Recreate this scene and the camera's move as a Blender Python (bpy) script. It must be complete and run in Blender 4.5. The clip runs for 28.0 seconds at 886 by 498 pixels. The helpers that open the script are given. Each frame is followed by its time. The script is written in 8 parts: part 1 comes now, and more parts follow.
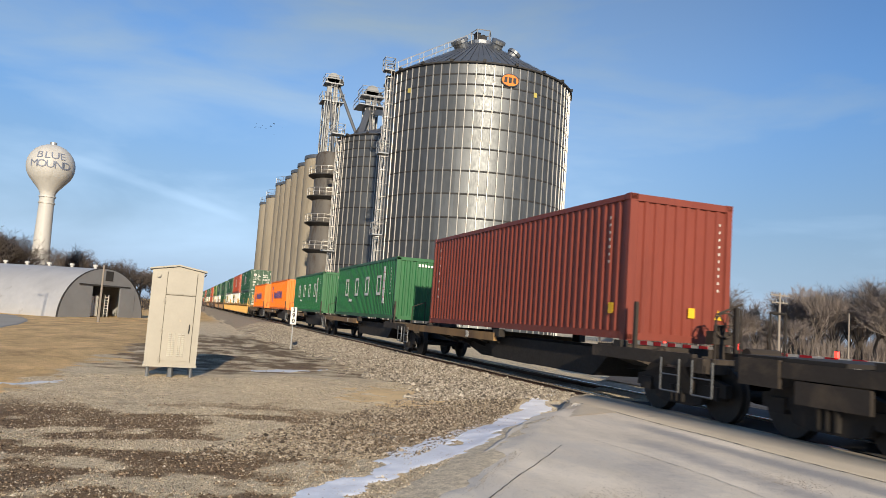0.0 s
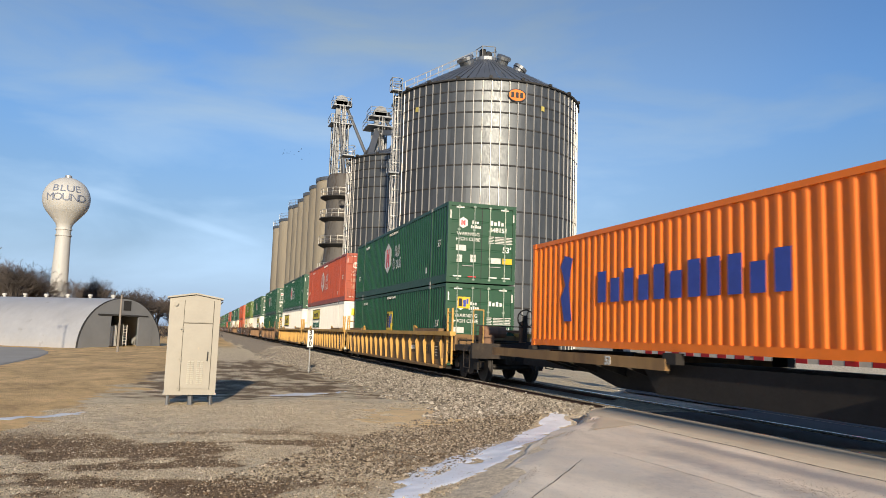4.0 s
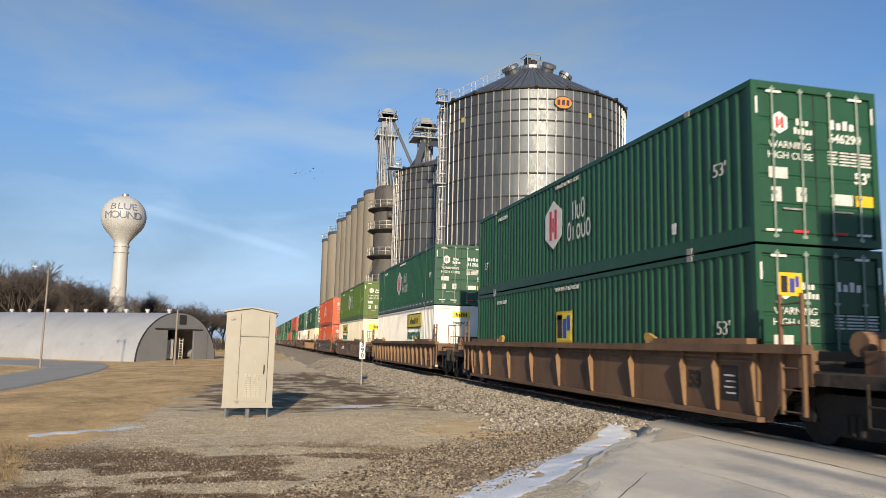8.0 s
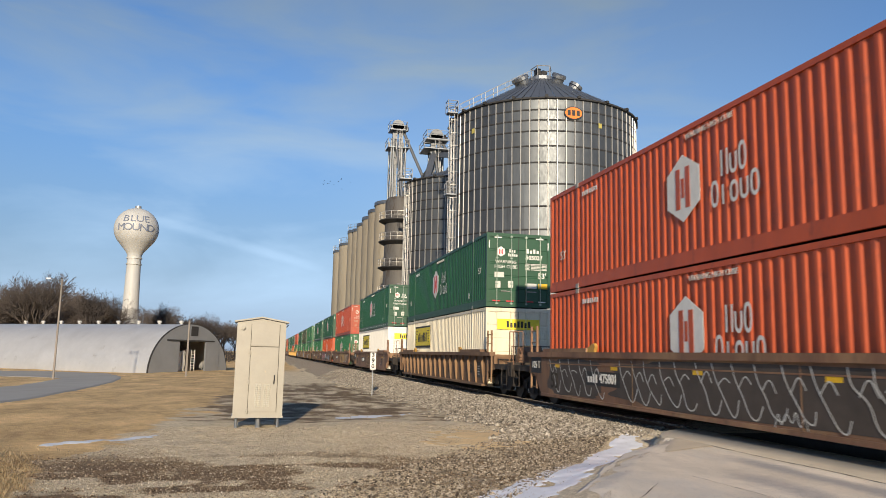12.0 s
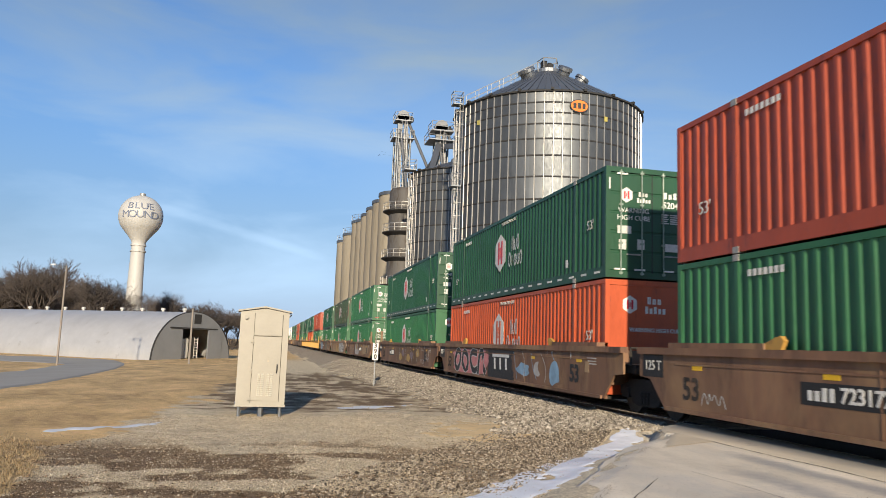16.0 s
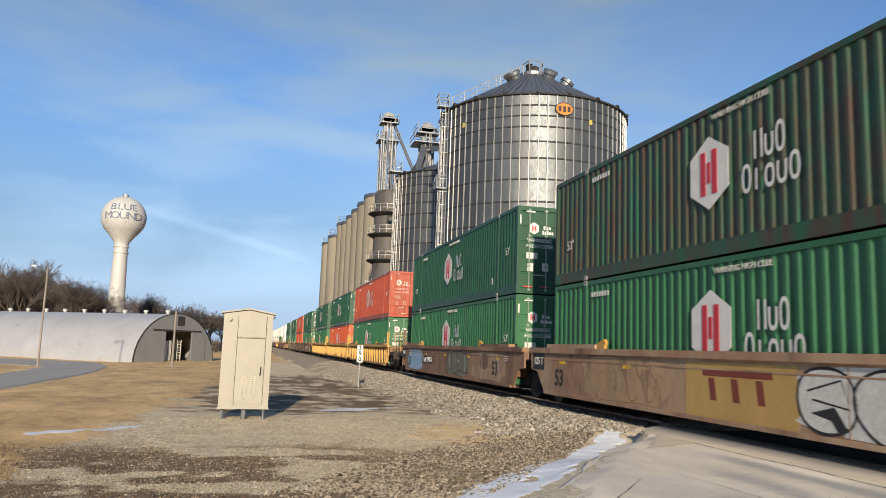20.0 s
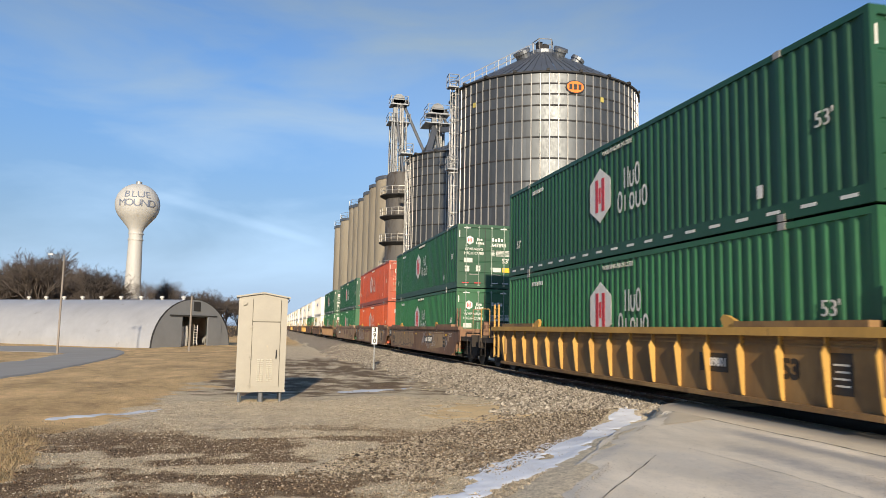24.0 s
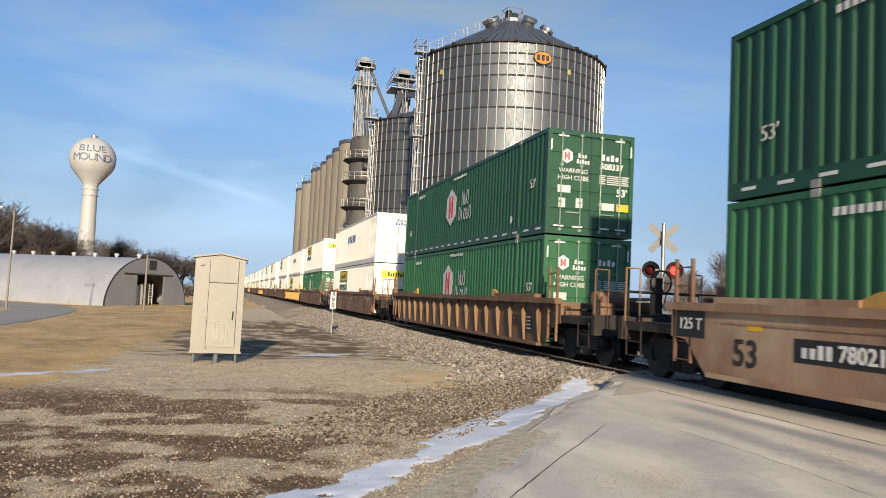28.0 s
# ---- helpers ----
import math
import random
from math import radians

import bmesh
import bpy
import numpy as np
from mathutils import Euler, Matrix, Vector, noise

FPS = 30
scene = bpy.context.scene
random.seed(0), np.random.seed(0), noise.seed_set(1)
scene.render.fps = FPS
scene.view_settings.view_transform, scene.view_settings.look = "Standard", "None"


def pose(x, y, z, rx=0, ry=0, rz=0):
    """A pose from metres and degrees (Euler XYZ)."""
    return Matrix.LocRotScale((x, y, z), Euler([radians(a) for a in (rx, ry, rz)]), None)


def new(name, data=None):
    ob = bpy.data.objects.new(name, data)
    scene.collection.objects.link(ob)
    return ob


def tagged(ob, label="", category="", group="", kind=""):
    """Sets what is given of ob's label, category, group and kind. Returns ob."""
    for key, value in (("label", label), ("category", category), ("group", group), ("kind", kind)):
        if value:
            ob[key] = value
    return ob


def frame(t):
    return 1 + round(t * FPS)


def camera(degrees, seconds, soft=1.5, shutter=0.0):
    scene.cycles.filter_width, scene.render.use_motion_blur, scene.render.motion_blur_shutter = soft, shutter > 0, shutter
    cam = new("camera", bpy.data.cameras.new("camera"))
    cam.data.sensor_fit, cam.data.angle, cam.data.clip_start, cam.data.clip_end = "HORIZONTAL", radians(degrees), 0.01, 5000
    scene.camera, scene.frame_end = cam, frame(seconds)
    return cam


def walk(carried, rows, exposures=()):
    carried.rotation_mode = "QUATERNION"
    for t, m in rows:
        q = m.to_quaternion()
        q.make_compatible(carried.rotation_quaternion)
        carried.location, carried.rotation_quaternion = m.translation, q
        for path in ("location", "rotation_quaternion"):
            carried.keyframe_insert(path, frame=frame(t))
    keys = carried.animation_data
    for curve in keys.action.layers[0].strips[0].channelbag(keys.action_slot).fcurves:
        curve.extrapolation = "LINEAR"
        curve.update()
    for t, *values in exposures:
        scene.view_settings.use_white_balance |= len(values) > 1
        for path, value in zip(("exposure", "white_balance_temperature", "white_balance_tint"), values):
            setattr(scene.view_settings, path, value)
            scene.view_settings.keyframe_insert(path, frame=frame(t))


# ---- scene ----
# ---- the camera and its path: t, x, y, z, rx, ry, rz
cam = camera(61.21, 28.0, soft=0.6, shutter=0.1)
PATH = [
    (0.0, 0.058, -0.000, 1.365, 95.347, -4.025, -19.153),
    (0.5, 0.047, -0.018, 1.357, 95.067, -3.416, -18.991),
    (1.0, -0.015, -0.052, 1.367, 94.979, -2.715, -18.580),
    (1.5, -0.050, 0.001, 1.370, 94.978, -2.315, -17.813),
    (2.0, 0.009, -0.056, 1.397, 95.233, -2.230, -17.089),
    (2.5, 0.040, -0.115, 1.390, 95.563, -2.346, -16.891),
    (4.5, 0.053, -0.072, 1.399, 96.646, -1.676, -18.142),
    (5.0, 0.046, -0.043, 1.397, 96.596, -1.028, -17.593),
    (5.5, 0.060, -0.004, 1.417, 97.216, 0.080, -14.922),
    (6.0, -0.024, 0.004, 1.438, 97.458, -0.424, -11.686),
    (6.5, -0.045, 0.015, 1.419, 97.305, -0.879, -11.003),
    (7.0, -0.004, -0.006, 1.405, 97.180, -1.050, -11.755),
    (7.5, -0.010, -0.001, 1.400, 97.145, -1.223, -12.920),
    (8.0, -0.038, 0.018, 1.413, 97.217, -1.267, -14.168),
    (8.5, -0.007, 0.025, 1.386, 97.296, -1.162, -15.131),
    (9.0, -0.004, 0.034, 1.390, 97.490, -1.213, -15.752),
    (9.5, -0.001, 0.033, 1.379, 97.665, -1.181, -15.934),
    (10.0, 0.024, 0.023, 1.368, 97.903, -1.209, -15.774),
    (10.5, 0.002, 0.016, 1.363, 98.070, -1.159, -15.248),
    (11.0, -0.016, 0.032, 1.381, 98.147, -1.065, -14.612),
    (11.5, -0.014, 0.029, 1.372, 98.158, -1.069, -13.884),
    (12.0, -0.007, 0.033, 1.374, 98.059, -1.200, -13.309),
    (12.5, -0.009, 0.040, 1.377, 97.957, -1.535, -13.024),
    (14.5, -0.014, 0.022, 1.381, 97.875, -2.011, -13.153),
    (15.0, -0.028, 0.001, 1.379, 97.802, -1.904, -13.147),
    (15.5, -0.010, 0.007, 1.402, 97.546, -1.889, -13.065),
    (16.0, -0.017, 0.013, 1.394, 97.383, -2.008, -13.148),
    (16.5, -0.014, 0.002, 1.394, 97.164, -2.108, -13.347),
    (17.0, -0.004, -0.002, 1.395, 97.069, -2.084, -13.602),
    (17.5, -0.002, 0.003, 1.389, 97.050, -2.006, -13.806),
    (18.0, -0.004, -0.012, 1.394, 97.101, -1.877, -14.022),
    (18.5, -0.001, -0.011, 1.390, 97.244, -1.889, -14.242),
    (19.0, -0.002, -0.003, 1.398, 97.434, -1.954, -14.405),
    (19.5, -0.003, 0.008, 1.391, 97.590, -2.044, -14.434),
    (20.0, -0.003, 0.003, 1.388, 97.599, -2.012, -14.276),
    (20.5, -0.001, 0.017, 1.385, 97.469, -1.932, -13.977),
    (21.0, -0.007, 0.027, 1.384, 97.195, -1.741, -13.771),
    (21.5, 0.012, 0.019, 1.384, 96.897, -1.558, -13.577),
    (23.5, -0.002, 0.002, 1.382, 96.269, -1.180, -13.190),
    (24.0, 0.005, -0.005, 1.377, 96.145, -1.103, -13.187),
    (24.5, 0.011, 0.001, 1.377, 96.006, -1.016, -13.254),
    (25.0, 0.001, -0.006, 1.380, 95.831, -0.978, -13.493),
    (25.5, -0.006, 0.012, 1.371, 95.644, -0.990, -13.987),
    (26.0, 0.010, -0.006, 1.390, 95.292, -1.122, -14.546),
    (26.5, 0.042, -0.030, 1.398, 94.810, -1.475, -15.161),
    (27.0, 0.023, 0.005, 1.389, 94.367, -1.865, -15.552),
    (27.5, 0.029, -0.006, 1.382, 93.968, -2.390, -15.887),
    (28.0, 0.021, -0.010, 1.379, 93.756, -2.812, -16.287),
]
EXPOSURE = [(0.0, 0.38), (4.5, 0.36), (6.0, 0.31), (8.0, 0.32), (11.0, 0.29), (14.5, 0.38), (17.0, 0.43), (22.0, 0.43), (28.0, 0.39)]
walk(cam, [(t, pose(*v)) for t, *v in PATH], EXPOSURE)

# ---- light
SUN_AZ, SUN_EL = radians(190.0), radians(16.5)   # clockwise from +Y, and above the horizon
SUN_DIR = Vector((math.sin(SUN_AZ) * math.cos(SUN_EL), math.cos(SUN_AZ) * math.cos(SUN_EL), math.sin(SUN_EL)))
sun = new("sun", bpy.data.lights.new("sun", "SUN"))
sun.data.energy, sun.data.angle, sun.data.color = 5.0, radians(1.1), (1.0, 0.84, 0.62)
sun.matrix_world = SUN_DIR.to_track_quat("Z", "Y").to_matrix().to_4x4()


def nodes_of(tree):
    """Short helpers to add and join nodes of a tree."""
    def add(kind, **values):
        n = tree.nodes.new(kind)
        for key, value in values.items():
            n.inputs[key.replace("_", " ")].default_value = value
        return n
    return add, tree.links.new


def make_world():
    world = bpy.data.worlds.new("sky")
    scene.world = world
    world.use_nodes = True
    tree = world.node_tree
    add, link = nodes_of(tree)
    back = tree.nodes["Background"]
    back.inputs["Strength"].default_value = 0.100
    sky = add("ShaderNodeTexSky")
    sky.sky_type, sky.sun_disc = "NISHITA", False
    sky.sun_elevation, sky.sun_rotation = SUN_EL, SUN_AZ
    sky.air_density, sky.dust_density, sky.ozone_density, sky.altitude = 1.15, 0.15, 4.5, 100
    # thin high cloud, drawn out sideways, and one fading vapour trail
    co = add("ShaderNodeTexCoord")
    flat = add("ShaderNodeMapping")
    flat.inputs["Scale"].default_value = (1.6, 1.0, 5.5)
    flat.inputs["Rotation"].default_value = (0.12, 0.16, 0.4)
    link(co.outputs["Generated"], flat.inputs["Vector"])
    puff = add("ShaderNodeTexNoise", Scale=1.9, Detail=7.0, Roughness=0.52, Distortion=0.35)
    link(flat.outputs[0], puff.inputs["Vector"])
    ramp = add("ShaderNodeMapRange", From_Min=0.45, From_Max=0.74, To_Min=0.0, To_Max=0.85)
    link(puff.outputs["Fac"], ramp.inputs["Value"])
    # the trail lies along a great circle, whose pole is this vector
    a = Vector((math.sin(radians(-7.8)), math.cos(radians(-7.8)), math.tan(radians(9.1)))).normalized()
    b = Vector((math.sin(radians(2.6)), math.cos(radians(2.6)), math.tan(radians(6.6)))).normalized()
    pole = a.cross(b).normalized()
    dot = add("ShaderNodeVectorMath")
    dot.operation = "DOT_PRODUCT"
    dot.inputs[1].default_value = pole
    norm = add("ShaderNodeVectorMath")
    norm.operation = "NORMALIZE"
    link(co.outputs["Generated"], norm.inputs[0])
    link(norm.outputs[0], dot.inputs[0])
    wide = add("ShaderNodeMath")
    wide.operation = "ABSOLUTE"
    link(dot.outputs["Value"], wide.inputs[0])
    band = add("ShaderNodeMapRange", From_Min=0.001, From_Max=0.009, To_Min=0.22, To_Max=0.0)
    band.interpolation_type = "SMOOTHSTEP"
    link(wide.outputs[0], band.inputs["Value"])
    mid = (a + b).normalized()
    dot2 = add("ShaderNodeVectorMath")
    dot2.operation = "DOT_PRODUCT"
    dot2.inputs[1].default_value = mid
    link(norm.outputs[0], dot2.inputs[0])
    near = add("ShaderNodeMapRange", From_Min=math.cos(radians(7.0)), From_Max=math.cos(radians(4.0)))
    link(dot2.outputs["Value"], near.inputs["Value"])
    both = add("ShaderNodeMath")
    both.operation = "MULTIPLY"
    link(band.outputs[0], both.inputs[0])
    link(near.outputs[0], both.inputs[1])
    sides = add("ShaderNodeSeparateXYZ")
    link(norm.outputs[0], sides.inputs[0])
    total = add("ShaderNodeMath")
    total.operation, total.use_clamp = "ADD", True
    thin = add("ShaderNodeMapRange", From_Min=0.03, From_Max=0.22, To_Min=0.12, To_Max=1.0)
    link(sides.outputs["Z"], thin.inputs["Value"])
    cloud = add("ShaderNodeMath")
    cloud.operation = "MULTIPLY"
    link(ramp.outputs[0], cloud.inputs[0])
    link(thin.outputs[0], cloud.inputs[1])
    heart = add("ShaderNodeVectorMath")
    heart.operation = "DOT_PRODUCT"
    heart.inputs[1].default_value = Vector((math.sin(radians(22)), math.cos(radians(22)), math.tan(radians(27)))).normalized()
    link(norm.outputs[0], heart.inputs[0])
    sheet = add("ShaderNodeMapRange", From_Min=math.cos(radians(26)), From_Max=1.0, To_Min=0.0, To_Max=0.38)
    sheet.interpolation_type = "SMOOTHSTEP"
    link(heart.outputs["Value"], sheet.inputs["Value"])
    veiled = add("ShaderNodeMath")
    veiled.operation = "ADD"
    link(cloud.outputs[0], veiled.inputs[0])
    link(sheet.outputs[0], veiled.inputs[1])
    link(veiled.outputs[0], total.inputs[0])
    link(both.outputs[0], total.inputs[1])
    grey = add("ShaderNodeRGBToBW")
    link(sky.outputs[0], grey.inputs[0])
    # pale lilac haze towards the horizon
    low = add("ShaderNodeMapRange", From_Min=0.0, From_Max=0.34, To_Min=0.92, To_Max=0.0)
    low.interpolation_type = "SMOOTHSTEP"
    link(sides.outputs["Z"], low.inputs["Value"])
    lilac = add("ShaderNodeVectorMath")
    lilac.operation = "SCALE"
    lilac.inputs[0].default_value = (0.475, 0.60, 0.745)
    link(grey.outputs[0], lilac.inputs["Scale"])
    veil = add("ShaderNodeMix")
    veil.data_type = "RGBA"
    link(low.outputs[0], veil.inputs["Factor"])
    link(sky.outputs[0], veil.inputs["A"])
    link(lilac.outputs[0], veil.inputs["B"])
    lift = add("ShaderNodeVectorMath")
    lift.operation = "SCALE"
    lift.inputs[0].default_value = (1.02, 1.32, 1.56)
    link(grey.outputs[0], lift.inputs["Scale"])
    mix = add("ShaderNodeMix")
    mix.data_type = "RGBA"
    link(total.outputs[0], mix.inputs["Factor"])
    link(veil.outputs["Result"], mix.inputs["A"])
    link(lift.outputs[0], mix.inputs["B"])
    cool = add("ShaderNodeVectorMath")
    cool.operation = "MULTIPLY"
    cool.inputs[1].default_value = (0.925, 1.0, 1.135)
    link(mix.outputs["Result"], cool.inputs[0])
    link(cool.outputs[0], back.inputs["Color"])


make_world()


# ---- geometry helpers
class Geo:
    """Vertices and faces of one mesh."""

    def __init__(self):
        self.v, self.f = [], []

    def add(self, verts, faces):
        n = len(self.v)
        self.v += [tuple(p) for p in verts]
        self.f += [tuple(i + n for i in face) for face in faces]
        return self

    def box(self, x0, x1, y0, y1, z0, z1):
        return self.add([(x, y, z) for x in (x0, x1) for y in (y0, y1) for z in (z0, z1)],
                        [(0, 1, 3, 2), (4, 6, 7, 5), (0, 4, 5, 1), (2, 3, 7, 6), (0, 2, 6, 4), (1, 5, 7, 3)])

    def tube(self, p0, p1, r0, r1=None, n=8, caps=True):
        r1 = r0 if r1 is None else r1
        p0, p1 = Vector(p0), Vector(p1)
        d = (p1 - p0).normalized()
        u = d.orthogonal().normalized()
        w = d.cross(u)
        ring = [(math.cos(2 * math.pi * i / n), math.sin(2 * math.pi * i / n)) for i in range(n)]
        verts = [p0 + (u * c + w * s) * r0 for c, s in ring] + [p1 + (u * c + w * s) * r1 for c, s in ring]
        faces = [(i, (i + 1) % n, n + (i + 1) % n, n + i) for i in range(n)]
        if caps:
            faces += [tuple(range(n))[::-1], tuple(range(n, 2 * n))]
        return self.add(verts, faces)

    def lathe(self, profile, n=32, x=0, y=0, start=0.0, turn=2 * math.pi):
        """A surface of revolution about the upright through (x, y); profile: (radius, z) from below to above."""
        closed = abs(turn - 2 * math.pi) < 1e-6
        m = n if closed else n + 1
        verts = [(x + r * math.cos(start + turn * i / n), y + r * math.sin(start + turn * i / n), z) for r, z in profile for i in range(m)]
        faces = []
        for k in range(len(profile) - 1):
            for i in range(n):
                j = (i + 1) % m
                faces.append((k * m + i, k * m + j, (k + 1) * m + j, (k + 1) * m + i))
        return self.add(verts, faces)

    def slab(self, outline, thick, axis="z", at=0.0):
        """A flat plate: outline in the two other axes, from at to at + thick along axis."""
        n = len(outline)
        def put(a, b, c):
            return {"z": (a, b, c), "x": (c, a, b), "y": (a, c, b)}[axis]
        verts = [put(a, b, at) for a, b in outline] + [put(a, b, at + thick) for a, b in outline]
        faces = [tuple(range(n))[::-1], tuple(range(n, 2 * n))] + [(i, (i + 1) % n, n + (i + 1) % n, n + i) for i in range(n)]
        return self.add(verts, faces)

    def rail(self, points, r, n=6):
        for a, b in zip(points, points[1:]):
            self.tube(a, b, r, r, n)
        return self

    def mesh(self, name, smooth=False):
        me = bpy.data.meshes.new(name)
        me.from_pydata(self.v, [], self.f)
        me.validate()
        bm = bmesh.new()
        bm.from_mesh(me)
        bmesh.ops.recalc_face_normals(bm, faces=bm.faces)
        bm.to_mesh(me)
        bm.free()
        if smooth:
            me.polygons.foreach_set("use_smooth", [True] * len(me.polygons))
            me.set_sharp_from_angle(angle=radians(35))
        return me


def part(name, geo, material, parent=None, label="", at=None, smooth=False):
    """One mesh object under a thing; geo may be a Geo or a mesh that is shared."""
    me = geo if isinstance(geo, bpy.types.Mesh) else geo.mesh(name, smooth)
    ob = new(name, me)
    if not me.materials:
        me.materials.append(material)
    elif me.materials[0] is not material:
        ob.material_slots[0].link = "OBJECT"
        ob.material_slots[0].material = material
    ob.parent = parent
    if at is not None:
        ob.matrix_basis = at
    return tagged(ob, label=label)


def thing(name, label, category, m=None, group="", kind=""):
    ob = new(name)
    ob.empty_display_size = 0.3
    if m is not None:
        ob.matrix_basis = m
    return tagged(ob, label, category, group, kind)


FONT = {}


def word(text, size, bold=0.0):
    """A mesh of built-in letters, in the XY plane, centred, 'size' metres high."""
    key = (text, size, bold)
    if key not in FONT:
        cu = bpy.data.curves.new("word", "FONT")
        cu.body, cu.align_x, cu.align_y, cu.size, cu.extrude, cu.offset = text, "CENTER", "CENTER", size * 1.42, 0.004, bold
        cu.resolution_u = 3
        ob = bpy.data.objects.new("word", cu)
        scene.collection.objects.link(ob)
        FONT[key] = bpy.data.meshes.new_from_object(ob.evaluated_get(bpy.context.evaluated_depsgraph_get()))
        FONT[key].materials.clear()
        bpy.data.objects.remove(ob)
    return FONT[key]


def on_side(x, y, z):
    """Pose of a flat word on a face that looks to -X."""
    return Matrix(((0, 0, -1, x), (-1, 0, 0, y), (0, 1, 0, z), (0, 0, 0, 1)))


def on_end(x, y, z):
    """Pose of a flat word on a face that looks to -Y."""
    return Matrix(((1, 0, 0, x), (0, 0, -1, y), (0, 1, 0, z), (0, 0, 0, 1)))


# ---- materials
def surface(name, colour, rough=0.6, metal=0.0, var=0.18, scale=1.5, fine=18.0, bump=0.15, stain=None, amount=0.0, stretch=(1, 1, 1), coat=0.0, depth=0.01, fade=None, faded=0.0):
    """A painted, mineral or metal surface with variation at two scales, stains and fine relief."""
    m = bpy.data.materials.new(name)
    m.use_nodes = True
    tree = m.node_tree
    add, link = nodes_of(tree)
    bsdf = tree.nodes["Principled BSDF"]
    co = add("ShaderNodeTexCoord")
    info = add("ShaderNodeObjectInfo")
    shift = add("ShaderNodeVectorMath")
    shift.operation = "MULTIPLY_ADD"
    shift.inputs[1].default_value = stretch
    spread = add("ShaderNodeVectorMath")
    spread.operation = "SCALE"
    spread.inputs[0].default_value = (37.0, 61.0, 23.0)
    link(info.outputs["Random"], spread.inputs["Scale"])
    link(co.outputs["Object"], shift.inputs[0])
    link(spread.outputs[0], shift.inputs[2])
    big = add("ShaderNodeTexNoise", Scale=scale, Detail=4.0, Roughness=0.6)
    small = add("ShaderNodeTexNoise", Scale=fine, Detail=5.0, Roughness=0.65)
    link(shift.outputs[0], big.inputs["Vector"])
    link(shift.outputs[0], small.inputs["Vector"])
    both = add("ShaderNodeMath")
    both.operation = "MULTIPLY_ADD"
    both.inputs[1].default_value = 0.55
    link(small.outputs["Fac"], both.inputs[0])
    link(big.outputs["Fac"], both.inputs[2])
    level = add("ShaderNodeMapRange", From_Min=0.45, From_Max=1.1, To_Min=1 - var, To_Max=1 + var)
    link(both.outputs[0], level.inputs["Value"])
    tint = add("ShaderNodeVectorMath")
    tint.operation = "SCALE"
    tint.inputs[0].default_value = colour
    link(level.outputs[0], tint.inputs["Scale"])
    out = tint.outputs[0]
    if stain:
        mask = add("ShaderNodeTexNoise", Scale=scale * 2.3, Detail=8.0, Roughness=0.72)
        link(shift.outputs[0], mask.inputs["Vector"])
        cut = add("ShaderNodeMapRange", From_Min=0.66 - amount * 0.3, From_Max=0.78 - amount * 0.2)
        link(mask.outputs["Fac"], cut.inputs["Value"])
        mix = add("ShaderNodeMix")
        mix.data_type = "RGBA"
        mix.inputs["B"].default_value = (*stain, 1)
        link(cut.outputs[0], mix.inputs["Factor"])
        link(out, mix.inputs["A"])
        out = mix.outputs["Result"]
    if fade:
        far = add("ShaderNodeVectorMath")
        far.inputs[1].default_value = (5.2, 1.3, 9.1)
        link(shift.outputs[0], far.inputs[0])
        mask = add("ShaderNodeTexNoise", Scale=scale * 0.9, Detail=6.0, Roughness=0.62, Distortion=0.6)
        link(far.outputs[0], mask.inputs["Vector"])
        cut = add("ShaderNodeMapRange", From_Min=0.62 - faded * 0.3, From_Max=0.72 - faded * 0.1, To_Max=0.8)
        link(mask.outputs["Fac"], cut.inputs["Value"])
        mix = add("ShaderNodeMix")
        mix.data_type = "RGBA"
        mix.inputs["B"].default_value = (*fade, 1)
        link(cut.outputs[0], mix.inputs["Factor"])
        link(out, mix.inputs["A"])
        out = mix.outputs["Result"]
    link(out, bsdf.inputs["Base Color"])
    gloss = add("ShaderNodeMapRange", From_Min=0.3, From_Max=0.75, To_Min=max(0.05, rough - 0.1), To_Max=min(1, rough + 0.12))
    link(small.outputs["Fac"], gloss.inputs["Value"])
    link(gloss.outputs[0], bsdf.inputs["Roughness"])
    bsdf.inputs["Metallic"].default_value = metal
    bsdf.inputs["Coat Weight"].default_value = coat
    if bump:
        relief = add("ShaderNodeBump", Strength=bump, Distance=depth)
        link(small.outputs["Fac"], relief.inputs["Height"])
        link(relief.outputs[0], bsdf.inputs["Normal"])
    return m


def glow(name, colour, strength):
    m = bpy.data.materials.new(name)
    m.use_nodes = True
    b = m.node_tree.nodes["Principled BSDF"]
    b.inputs["Base Color"].default_value = (*colour, 1)
    b.inputs["Emission Color"].default_value = (*colour, 1)
    b.inputs["Emission Strength"].default_value = strength
    return m


